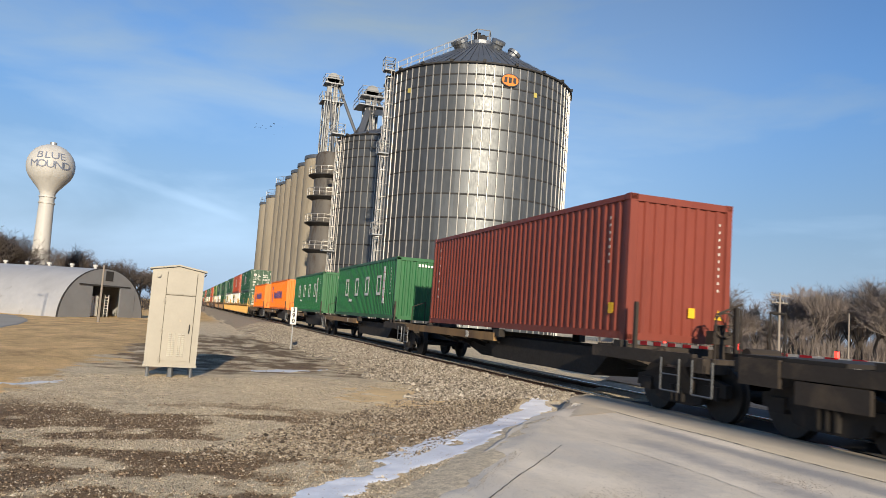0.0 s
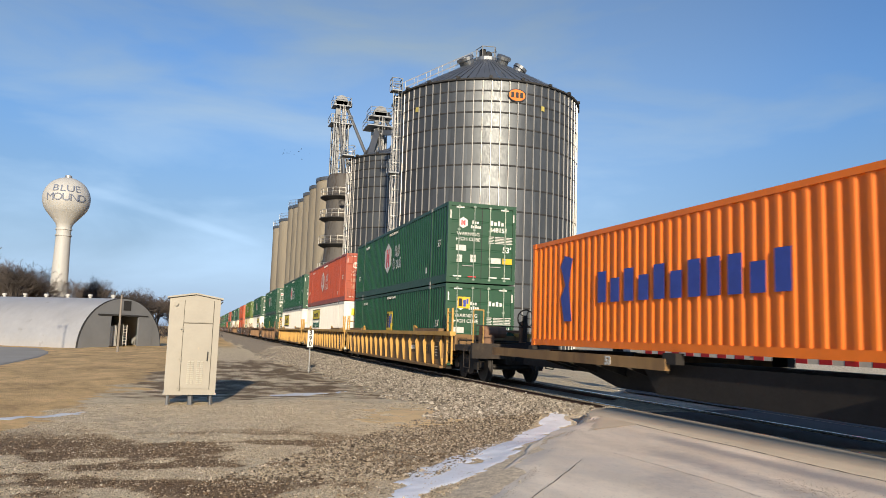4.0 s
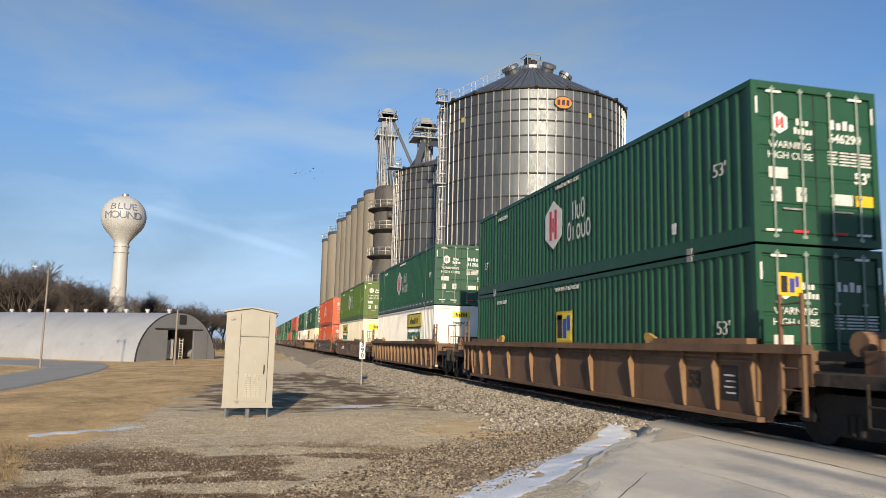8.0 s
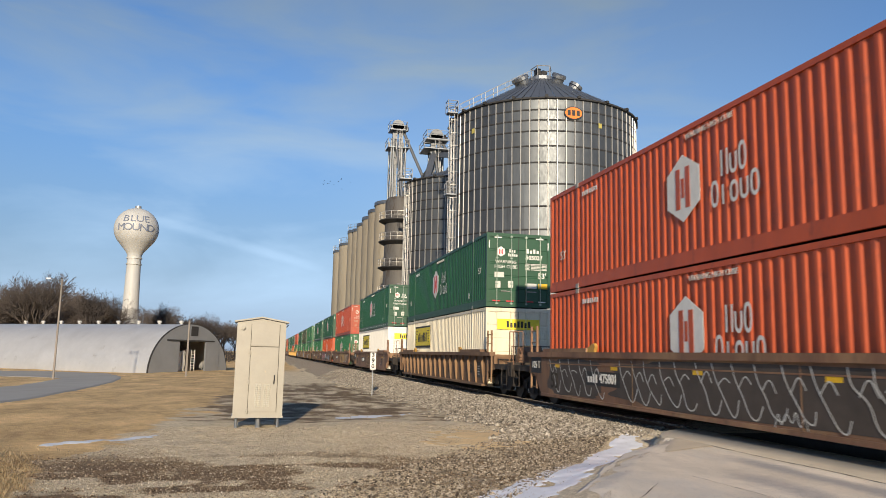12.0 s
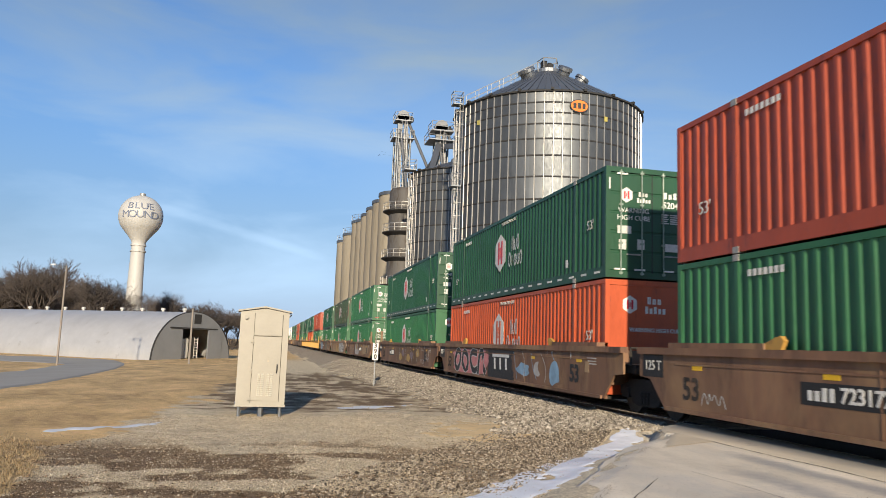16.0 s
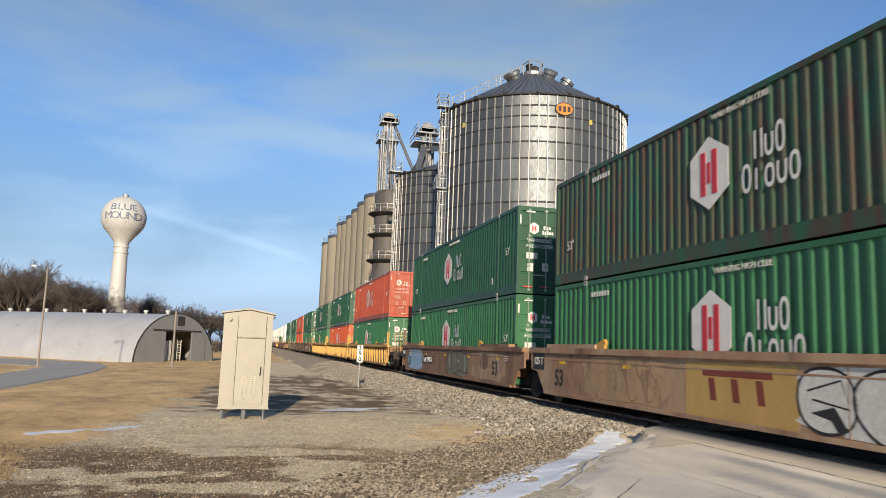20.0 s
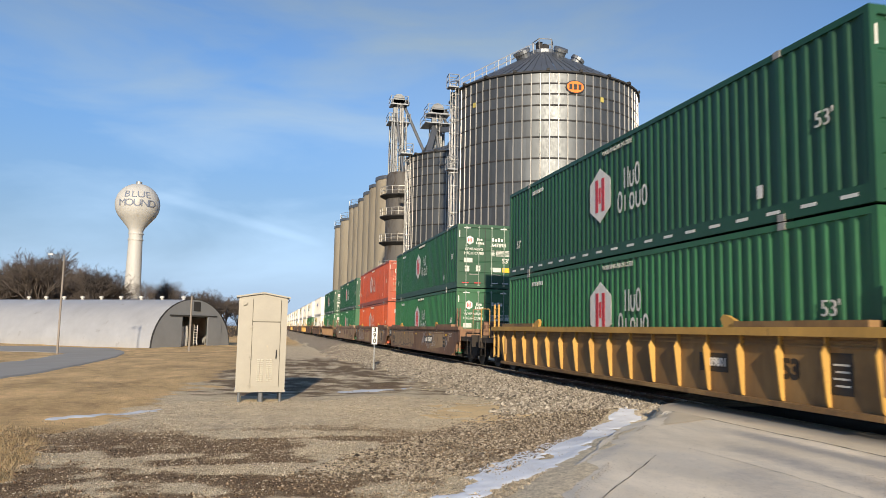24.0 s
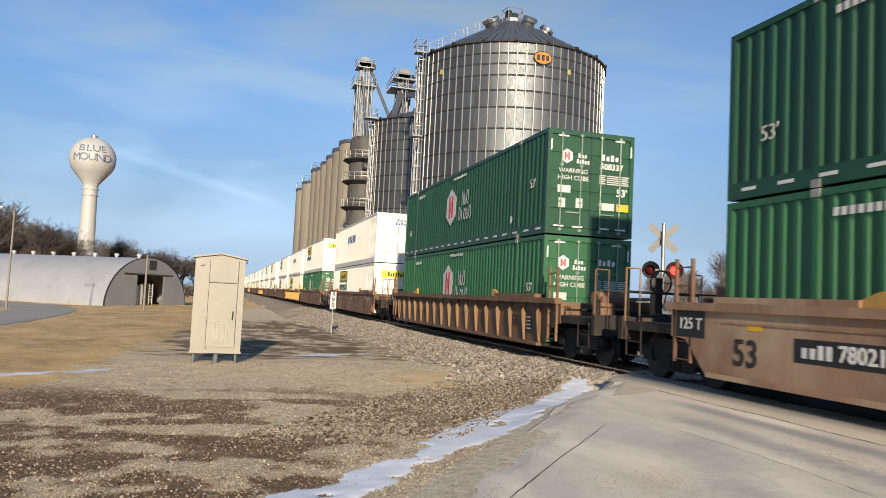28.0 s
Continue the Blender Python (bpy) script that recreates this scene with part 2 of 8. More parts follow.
RUST = (0.06, 0.026, 0.014)
PAINT = {
    "green": surface("green_paint", (0.0082, 0.060, 0.027), 0.5, var=0.22, stain=(0.02, 0.05, 0.03), amount=0.12, stretch=(1, 1, 0.35)),
    "green2": surface("bright_green_paint", (0.020, 0.108, 0.042), 0.5, var=0.24, stain=(0.026, 0.060, 0.034), amount=0.14, stretch=(1, 1, 0.35)),
    "green_rusty": surface("rust_streaked_green_paint", (0.014, 0.080, 0.038), 0.55, var=0.25, stain=(0.065, 0.030, 0.018), amount=0.85, stretch=(1, 1, 0.16)),
    "olive": surface("olive_green_paint", (0.060, 0.110, 0.010), 0.5, var=0.2, stain=(0.06, 0.05, 0.02), amount=0.12, stretch=(1, 1, 0.35)),
    "orange": surface("orange_red_paint", (0.42, 0.072, 0.020), 0.5, var=0.24, stain=(0.15, 0.035, 0.02), amount=0.26, stretch=(1, 1, 0.3)),
    "red": surface("faded_red_paint", (0.33, 0.056, 0.022), 0.5, var=0.26, stain=(0.09, 0.024, 0.018), amount=0.34, stretch=(1, 1, 0.25)),
    "oxide": surface("oxide_red_paint", (0.165, 0.030, 0.016), 0.55, var=0.18, stain=(0.08, 0.02, 0.015), amount=0.1, stretch=(1, 1, 0.35)),
    "bright_orange": surface("bright_orange_paint", (0.80, 0.175, 0.008), 0.5, var=0.15, stain=(0.3, 0.08, 0.02), amount=0.05, stretch=(1, 1, 0.35)),
    "white": surface("white_paint", (0.70, 0.68, 0.62), 0.5, var=0.1, stain=(0.36, 0.31, 0.24), amount=0.16, stretch=(1, 1, 0.3)),
    "cream": surface("yellowed_white_paint", (0.66, 0.60, 0.46), 0.5, var=0.12, stain=(0.30, 0.22, 0.12), amount=0.28, stretch=(1, 1, 0.3)),
    "uasc": surface("leaf_green_paint", (0.013, 0.105, 0.034), 0.5, var=0.2, stain=(0.02, 0.05, 0.03), amount=0.1, stretch=(1, 1, 0.35)),
    "car_brown": surface("weathered_brown_car_paint", (0.185, 0.098, 0.058), 0.75, var=0.42, scale=0.8, stain=(0.075, 0.042, 0.029), amount=0.52, stretch=(1, 0.6, 0.2), fade=(0.33, 0.205, 0.105), faded=0.45),
    "car_pale": surface("bleached_brown_car_paint", (0.285, 0.165, 0.098), 0.75, var=0.34, scale=0.9, stain=(0.13, 0.07, 0.045), amount=0.42, stretch=(1, 0.6, 0.25), fade=(0.44, 0.33, 0.21), faded=0.5),
    "car_yellow": surface("weathered_yellow_car_paint", (0.195, 0.112, 0.043), 0.7, var=0.34, scale=0.9, stain=(0.11, 0.062, 0.032), amount=0.45, stretch=(1, 0.7, 0.3), fade=(0.34, 0.205, 0.075), faded=0.4),
    "car_ribbed": surface("weathered_rust_brown_car_paint", (0.150, 0.085, 0.046), 0.75, var=0.36, scale=0.9, stain=(0.075, 0.040, 0.024), amount=0.48, stretch=(1, 0.7, 0.3), fade=(0.23, 0.135, 0.068), faded=0.4),
    "car_dark": surface("sooty_dark_car_paint", (0.026, 0.020, 0.016), 0.85, var=0.35, scale=1.5, stain=(0.02, 0.017, 0.014), amount=0.4, fade=(0.075, 0.055, 0.037), faded=0.35),
    "car_gold": surface("faded_gold_panel_paint", (0.42, 0.27, 0.085), 0.7, var=0.2, scale=1.2, stain=(0.25, 0.15, 0.06), amount=0.15, stretch=(1, 1, 0.4)),
    "car_tan": surface("weathered_tan_car_paint", (0.36, 0.24, 0.13), 0.7, var=0.3, scale=0.8, stain=(0.09, 0.05, 0.035), amount=0.42, stretch=(1, 1, 0.5)),
}
PAINT["rib_worn"] = surface("worn_ochre_rib_paint", (0.205, 0.118, 0.056), 0.7, var=0.3, scale=1.2, stain=(0.11, 0.06, 0.03), amount=0.36, stretch=(1, 1, 0.5))
PAINT["rib_yellow"] = surface("yellow_rib_paint", (0.46, 0.265, 0.062), 0.65, var=0.25, scale=1.2, stain=(0.16, 0.08, 0.03), amount=0.25, stretch=(1, 1, 0.5))
DARK = surface("sooty_steel", (0.017, 0.014, 0.012), 0.8, 0.1, var=0.4, scale=3, stain=RUST, amount=0.15)
WHEEL = surface("worn_wheel_steel", (0.028, 0.025, 0.023), 0.6, 0.3, var=0.3, scale=4, stain=RUST, amount=0.2)
BRIGHT = surface("polished_rail_steel", (0.62, 0.61, 0.60), 0.22, 1.0, var=0.08, scale=2, bump=0.04)
RUSTY = surface("rusty_rail_steel", (0.10, 0.048, 0.028), 0.85, 0.1, var=0.35, scale=3)
ROD = surface("greenish_zinc_rod", (0.25, 0.31, 0.26), 0.5, 0.2, var=0.3, scale=6, stain=(0.05, 0.09, 0.05), amount=0.2)
CASTING = surface("worn_corner_steel", (0.32, 0.31, 0.29), 0.6, 0.3, var=0.35, scale=6, stain=RUST, amount=0.3)
WHITE = surface("white_lettering", (0.66, 0.655, 0.62), 0.6, var=0.12, scale=4, bump=0)
FADED = surface("faded_pink_white_lettering", (0.58, 0.46, 0.40), 0.6, var=0.3, scale=5, bump=0)
RUBBED = surface("rubbed_sticker", (0.36, 0.17, 0.11), 0.6, var=0.4, scale=8, bump=0)
OFFWHITE = surface("grey_white_sticker", (0.53, 0.525, 0.49), 0.6, var=0.2, scale=9, bump=0)
BLACK = surface("black_paint", (0.012, 0.012, 0.013), 0.6, var=0.3, scale=4, bump=0)
YELLOW = surface("yellow_paint", (0.70, 0.42, 0.012), 0.55, var=0.15, scale=4, bump=0.05)
LEMON = surface("lemon_sticker", (0.76, 0.60, 0.03), 0.55, var=0.12, scale=4, bump=0)
REDSTICK = surface("red_marking", (0.50, 0.025, 0.035), 0.5, var=0.12, scale=4, bump=0)
BLUE = surface("blue_marking", (0.03, 0.06, 0.32), 0.5, var=0.2, scale=4, bump=0)
PALEBLUE = surface("pale_blue_spray", (0.22, 0.36, 0.50), 0.6, var=0.4, scale=3, bump=0)
PINK = surface("pink_spray", (0.55, 0.20, 0.20), 0.6, var=0.35, scale=3, bump=0)
SILVER = surface("silver_spray", (0.42, 0.40, 0.38), 0.5, var=0.3, scale=3, bump=0)
MAUVE = surface("faded_mauve_spray", (0.17, 0.12, 0.14), 0.6, var=0.4, scale=3, bump=0)
LILAC = surface("lilac_white_spray", (0.55, 0.55, 0.66), 0.6, var=0.3, scale=3, bump=0)
NAVY = surface("navy_spray", (0.035, 0.045, 0.085), 0.6, var=0.4, scale=3, bump=0)
UMBER = surface("dark_umber_spray", (0.05, 0.026, 0.016), 0.6, var=0.3, scale=3, bump=0)
OLIVEGREY = surface("olive_grey_spray", (0.15, 0.145, 0.10), 0.6, var=0.4, scale=3, bump=0)
SMOKE = surface("smoky_brown_spray", (0.060, 0.047, 0.038), 0.7, var=0.4, scale=2, bump=0)
TEAL = surface("dark_green_lettering", (0.010, 0.13, 0.09), 0.5, var=0.15, scale=4, bump=0)
GREYPANEL = surface("grey_graphite_spray", (0.035, 0.033, 0.035), 0.6, var=0.4, scale=3, bump=0)
GALV = surface("galvanised_steel", (0.118, 0.124, 0.129), 0.45, 0.75, var=0.16, scale=0.6, fine=6, bump=0.05)
GALVROOF = surface("dull_galvanised_roof", (0.20, 0.215, 0.235), 0.5, 0.8, var=0.14, scale=0.5, fine=6, bump=0.04)
RIBGALV = surface("bright_galvanised_stiffener", (0.34, 0.335, 0.32), 0.5, 0.6, var=0.12, scale=1, fine=8, bump=0.03)
SEAM = surface("dark_seam_sealant", (0.028, 0.028, 0.029), 0.8, 0.1, var=0.25, scale=2)
CONCRETE = surface("weathered_tan_concrete", (0.295, 0.262, 0.205), 0.9, var=0.2, scale=0.25, fine=4.5, bump=0.3, stain=(0.20, 0.175, 0.135), amount=0.36, stretch=(1, 1, 0.25), depth=0.02)
TANK = surface("white_tank_paint", (0.44, 0.44, 0.425), 0.55, var=0.14, scale=0.35, fine=5, bump=0.03, stain=(0.33, 0.29, 0.22), amount=0.22, stretch=(1, 1, 0.3))
BEIGE = surface("beige_cabinet_paint", (0.315, 0.295, 0.248), 0.5, var=0.1, scale=2, fine=30, bump=0.04, stain=(0.48, 0.39, 0.26), amount=0.06)
HUTMETAL = surface("corrugated_hut_steel", (0.50, 0.50, 0.50), 0.48, 0.45, var=0.14, scale=0.35, fine=3, bump=0.03, stain=(0.34, 0.32, 0.30), amount=0.12)
HUTEND = surface("grey_painted_hut_end", (0.21, 0.22, 0.235), 0.6, 0.2, var=0.12, scale=0.6, bump=0.05)
WOODPOLE = surface("grey_weathered_pole", (0.22, 0.195, 0.17), 0.9, var=0.25, scale=1, fine=20, stretch=(4, 4, 0.5), bump=0.3)
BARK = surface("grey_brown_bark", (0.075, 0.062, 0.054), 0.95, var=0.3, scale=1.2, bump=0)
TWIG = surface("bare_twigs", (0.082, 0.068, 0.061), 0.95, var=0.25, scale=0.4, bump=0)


def broken_stone(name, colours):
    """Loose stone whose pieces differ in colour one by one."""
    m = bpy.data.materials.new(name)
    m.use_nodes = True
    tree = m.node_tree
    add, link = nodes_of(tree)
    bsdf = tree.nodes["Principled BSDF"]
    bsdf.inputs["Roughness"].default_value = 0.9
    bsdf.inputs["Specular IOR Level"].default_value = 0.25
    geo = add("ShaderNodeNewGeometry")
    ramp = add("ShaderNodeValToRGB")
    e = ramp.color_ramp.elements
    e[0].color, e[1].color = (*colours[0], 1), (*colours[-1], 1)
    for i, c in enumerate(colours[1:-1]):
        e.new((i + 1) / (len(colours) - 1)).color = (*c, 1)
    link(geo.outputs["Random Per Island"], ramp.inputs[0])
    co = add("ShaderNodeTexCoord")
    n = add("ShaderNodeTexNoise", Scale=45.0, Detail=3.0)
    link(co.outputs["Object"], n.inputs["Vector"])
    level = add("ShaderNodeMapRange", From_Min=0.3, From_Max=0.7, To_Min=0.75, To_Max=1.2)
    link(n.outputs["Fac"], level.inputs["Value"])
    tint = add("ShaderNodeVectorMath")
    tint.operation = "SCALE"
    link(ramp.outputs[0], tint.inputs[0])
    link(level.outputs[0], tint.inputs["Scale"])
    link(tint.outputs[0], bsdf.inputs["Base Color"])
    return m


STONE = broken_stone("ballast_stone", ((0.062, 0.055, 0.047), (0.17, 0.148, 0.120), (0.24, 0.212, 0.172), (0.32, 0.285, 0.235), (0.48, 0.44, 0.375)))
PEBBLE = broken_stone("crushed_stone", ((0.085, 0.068, 0.050), (0.22, 0.180, 0.130), (0.30, 0.252, 0.186), (0.38, 0.325, 0.25), (0.52, 0.465, 0.38)))
CLOD = broken_stone("damp_soil_crumbs", ((0.030, 0.019, 0.011), (0.075, 0.048, 0.029), (0.13, 0.088, 0.055), (0.21, 0.15, 0.096), (0.36, 0.28, 0.195)))
GREYSTEEL = surface("weathered_grey_steel", (0.150, 0.158, 0.168), 0.5, 0.6, var=0.2, scale=1, bump=0.05)
STRAW = surface("dry_grass", (0.25, 0.19, 0.11), 0.9, var=0.4, scale=2.0, bump=0)
ICE = surface("dirty_thin_ice", (0.80, 0.84, 0.92), 0.5, var=0.14, scale=1.4, fine=9, bump=0.25, stain=(0.45, 0.40, 0.33), amount=0.16, depth=0.02)
SNOW = surface("old_snow", (0.60, 0.63, 0.68), 0.7, var=0.12, scale=3, fine=20, bump=0.2)
TIE = surface("creosoted_sleeper", (0.060, 0.046, 0.036), 0.9, var=0.3, scale=3, fine=25, bump=0.3)
ASPHALT = surface("worn_pale_asphalt", (0.70, 0.63, 0.52), 0.9, var=0.30, scale=0.9, fine=85, bump=0.5, fade=(0.54, 0.51, 0.46), faded=0.35, stretch=(1.3, 0.42, 1), depth=0.006)


def tyre_bands(m):
    """Blue-grey bands of bare asphalt where tyres run, by the mesh's own 'worn' values, broken up by noise."""
    add, link = nodes_of(m.node_tree)
    bsdf = m.node_tree.nodes["Principled BSDF"]
    below = bsdf.inputs["Base Color"].links[0].from_socket
    att = add("ShaderNodeAttribute")
    att.attribute_name = "worn"
    co = add("ShaderNodeTexCoord")
    n = add("ShaderNodeTexNoise", Scale=5.0, Detail=7.0, Roughness=0.7)
    link(co.outputs["Object"], n.inputs["Vector"])
    s = add("ShaderNodeMath")
    s.operation = "MULTIPLY_ADD"
    s.inputs[1].default_value = 0.9
    link(n.outputs["Fac"], s.inputs[0])
    link(att.outputs["Fac"], s.inputs[2])
    cut = add("ShaderNodeMapRange", From_Min=0.66, From_Max=1.35, To_Max=0.72)
    link(s.outputs[0], cut.inputs["Value"])
    mix = add("ShaderNodeMix")
    mix.data_type = "RGBA"
    mix.inputs["B"].default_value = (0.27, 0.272, 0.29, 1)
    link(cut.outputs[0], mix.inputs["Factor"])
    link(below, mix.inputs["A"])
    link(mix.outputs["Result"], bsdf.inputs["Base Color"])
    # dark specks of single stones in the worn surface
    dots = add("ShaderNodeTexVoronoi", Scale=30.0)
    link(co.outputs["Object"], dots.inputs["Vector"])
    few = add("ShaderNodeMapRange", From_Min=0.10, From_Max=0.22, To_Min=0.55, To_Max=1.0)
    link(dots.outputs["Distance"], few.inputs["Value"])
    speck = add("ShaderNodeVectorMath")
    speck.operation = "SCALE"
    link(mix.outputs["Result"], speck.inputs[0])
    link(few.outputs[0], speck.inputs["Scale"])
    link(speck.outputs[0], bsdf.inputs["Base Color"])


tyre_bands(ASPHALT)
FARROAD = surface("grey_lane_asphalt", (0.31, 0.295, 0.265), 0.85, var=0.12, scale=0.3, fine=30, bump=0.1)
PANEL = surface("sandy_crossing_concrete", (0.56, 0.485, 0.37), 0.9, var=0.16, scale=0.7, fine=40, bump=0.25, stain=(0.36, 0.31, 0.25), amount=0.2, depth=0.006)
DARKPANEL = surface("dark_crossing_panel", (0.055, 0.052, 0.050), 0.8, var=0.25, scale=1, fine=40, bump=0.2)
VOID = surface("interior_shade_black", (0.01, 0.01, 0.01), 0.9, var=0.2, bump=0)
REDLENS = glow("lit_red_lens", (1.0, 0.03, 0.02), 3.0)


# ---- the ground
import collections

TRACK = 9.41          # x of the track's centre; the rail heads are at z = 0
EDGE_X, EDGE_Y, EDGE_S = 1.9, 5.3, 1.395   # the road's edge: a point of it and its rise


def smooth(a, b, x):
    x = min(1.0, max(0.0, (x - a) / (b - a)))
    return x * x * (3 - 2 * x)


def road_left(y):
    return EDGE_X + (y - EDGE_Y) / EDGE_S


def road_edge(y):
    """Where the pale gritty surface really ends, past the joint."""
    return road_left(y) - 0.62 * smooth(12.7, 11.0, y) + 0.12 * fbm(0, y, 0.8) + 0.05 * fbm(3, y, 3.0)


def road_z(x):
    return -0.215 + 0.20 * smooth(2.0, 7.4, x) if x < TRACK else -0.015 - 0.25 * smooth(11.5, 20, x)


def fbm(x, y, s, octaves=4):
    return noise.fractal(Vector((x * s, y * s, 3.7)), 1.0, 2.0, octaves)


def ground_z(x, y):
    """Height of the ground beside the road."""
    base = -0.37 - 0.45 * smooth(18, 75, y) - 0.25 * smooth(4, 16, -x)
    base += 0.05 * fbm(x, y, 0.35) * smooth(-2, 4, y)
    if 0 < y < 32 and -12 < x < 9:
        base += 0.013 * fbm(x, y, 2.4, 5) * smooth(32, 22, y)
    base += 0.19 * math.exp(-((x - 2.4) ** 2 / 2.8 + (y - 17.0) ** 2 / 5))
    base += (-0.355 - base) * math.exp(-((x + 0.1) ** 2 + (y - 18.1) ** 2) / 1.2)
    if x < TRACK:
        toe = 4.6 + 0.35 * fbm(0, y, 0.3) - 0.6 * smooth(25, 60, y)
        bed = smooth(toe, 7.3, x) * smooth(12.2, 15.2, y + 0.25 * (x - 7))
        base += (-0.13 - base) * bed
    else:
        base = -0.13 - 0.22 * smooth(11.2, 13.5, x)
    # the road's shoulder
    d = (x - road_left(y)) * 0.81
    if -40 < y < 60:
        w = smooth(10.5, 12.2, y)
        k = 0.55 - 0.45 * w
        onto = (k * smooth(-2.3, -0.6, d) + (1 - k) * smooth(-0.95 + 0.78 * w, -0.2 + 0.3 * w, d)) * (1 - smooth(7.6, 9.2, d))
        base += (road_z(x) - 0.03 - base) * onto
    return base


def zones(x, y):
    """How much bare dark earth, dry grass and ballast there is at a place."""
    n = fbm(x, y, 0.55, 5)
    n2 = fbm(x + 40, y, 1.7, 4)
    n3 = fbm(0.35 * x + 11, 1.3 * y, 1.1, 5)      # long thin streaks
    dark = smooth(-0.12, 0.5, 0.7 * n + 0.7 * n2 + 0.75 * n3 + 0.24) * smooth(-6.0, -2.2, x + 0.4 * n) * smooth(3.6, 0.6, x - 0.22 * (y - 8)) * smooth(15.5, 11.0, y)
    dark = max(dark, 1.0 * smooth(-0.25, 0.35, n2 + 0.3 * n + 0.4 * n3) * math.exp(-((x - 3.5) ** 2 / 2.2 + (y - 11.9) ** 2 / 4)))
    dark = max(dark, (0.62 + 0.75 * n2 + 0.5 * n3) * smooth(19.0, 20.3, y + 0.5 * n) * smooth(-2.4, -0.9, x + 0.7 * n + 0.02 * (y - 20)) * smooth(6.2, 5.0, x) * smooth(70, 30, y))
    e = (x - road_left(y)) * 0.81
    dark = max(dark, (0.55 + 0.5 * n2) * smooth(-3.6, -2.6, e + 0.5 * n) * smooth(-1.0, -1.5, e) * smooth(9.0, 10.0, y + 0.4 * n2) * smooth(15.5, 14.0, y))
    edge = -2.75 + 0.03 * (y - 14) if y < 14 else -2.6 + 0.10 * (y - 14) - 0.0014 * (y - 14) ** 2
    grass = smooth(0.5, -0.5, x - edge + 0.8 * n + 0.5 * n2) * smooth(6, 9, y + 2 * n)
    grass = max(grass, smooth(70, 110, y) * smooth(6, 3, x))
    bed = smooth(4.7, 5.5, x + 0.7 * n2 + 0.5 * n + 0.6 * smooth(25, 60, y)) * smooth(14.0, 14.8, y + 0.28 * (x - 7) + 0.3 * n2) * (1 if x < 13 else 0.3)
    return dark, grass, bed


def shoulder(x, y):
    """The pale strewn grit beside the road."""
    d = (x - road_left(y)) * 0.81 + 0.2 * fbm(x, y, 1.2)
    return smooth(-0.95, -0.7, d) * smooth(-4, 2, y) * (1 if x < 8 else 0.6)


def ground_material():
    m = bpy.data.materials.new("winter_ground")
    m.use_nodes = True
    tree = m.node_tree
    add, link = nodes_of(tree)
    bsdf = tree.nodes["Principled BSDF"]
    bsdf.inputs["Roughness"].default_value = 0.95
    bsdf.inputs["Specular IOR Level"].default_value = 0.2
    co = add("ShaderNodeTexCoord")
    att = add("ShaderNodeAttribute")
    att.attribute_name = "zone"
    split = add("ShaderNodeSeparateColor")
    link(att.outputs["Color"], split.inputs[0])
    grit = add("ShaderNodeTexNoise", Scale=9.0, Detail=9.0, Roughness=0.78)
    patch = add("ShaderNodeTexNoise", Scale=2.2, Detail=5.0, Roughness=0.65)
    wide = add("ShaderNodeTexNoise", Scale=0.13, Detail=4.0, Roughness=0.6)
    cells = add("ShaderNodeTexVoronoi", Scale=22.0)
    sand = add("ShaderNodeTexNoise", Scale=38.0, Detail=6.0, Roughness=0.75)
    blades = add("ShaderNodeTexNoise", Scale=5.0, Detail=8.0, Roughness=0.8, Distortion=0.8)
    for n in (grit, patch, wide, cells, sand, blades):
        link(co.outputs["Object"], n.inputs["Vector"])

    def blend(colours, source):
        ramp = add("ShaderNodeValToRGB")
        e = ramp.color_ramp.elements
        e[0].position, e[0].color = 0.3, (*colours[0], 1)
        e[1].position, e[1].color = 0.72, (*colours[1], 1)
        link(source, ramp.inputs[0])
        return ramp.outputs[0]

    def over(a, b, fac):
        mix = add("ShaderNodeMix")
        mix.data_type = "RGBA"
        link(fac, mix.inputs["Factor"])
        link(a, mix.inputs["A"])
        link(b, mix.inputs["B"])
        return mix.outputs["Result"]

    def ragged(channel, k):
        s = add("ShaderNodeMath")
        s.operation = "MULTIPLY_ADD"
        s.inputs[1].default_value = k
        link(grain, s.inputs[0])
        link(channel, s.inputs[2])
        r = add("ShaderNodeMapRange", From_Min=0.28 + k * 0.5, From_Max=0.72 + k * 0.5)
        link(s.outputs[0], r.inputs["Value"])
        return r.outputs[0]

    grain = add("ShaderNodeMix")
    grain.data_type, grain.inputs["Factor"].default_value = "FLOAT", 0.5
    link(grit.outputs["Fac"], grain.inputs["A"])
    link(sand.outputs["Fac"], grain.inputs["B"])
    spread_out = add("ShaderNodeMapRange", From_Min=0.40, From_Max=0.60, To_Min=0.3, To_Max=0.72)
    link(grain.outputs["Result"], spread_out.inputs["Value"])
    grain = spread_out.outputs[0]
    mid = add("ShaderNodeValue")
    mid.outputs[0].default_value = 0.38
    half = mid.outputs[0]
    main = add("ShaderNodeValue")
    main.outputs[0].default_value = 0.6
    most = main.outputs[0]
    pale = over(blend(((0.18, 0.140, 0.090), (1.0, 0.86, 0.62)), grain), blend(((0.42, 0.345, 0.235), (0.90, 0.76, 0.53)), patch.outputs["Fac"]), half)
    dark = over(blend(((0.035, 0.022, 0.013), (0.31, 0.225, 0.145)), grain), blend(((0.09, 0.056, 0.032), (0.33, 0.235, 0.145)), patch.outputs["Fac"]), half)
    drift = add("ShaderNodeMapping")
    drift.inputs["Scale"].default_value = (0.8, 0.42, 1.0)
    drift.inputs["Rotation"].default_value = (0, 0, 0.5)
    link(co.outputs["Object"], drift.inputs["Vector"])
    sweep = add("ShaderNodeTexNoise", Scale=0.8, Detail=7.0, Roughness=0.7, Distortion=0.5)
    link(drift.outputs[0], sweep.inputs["Vector"])
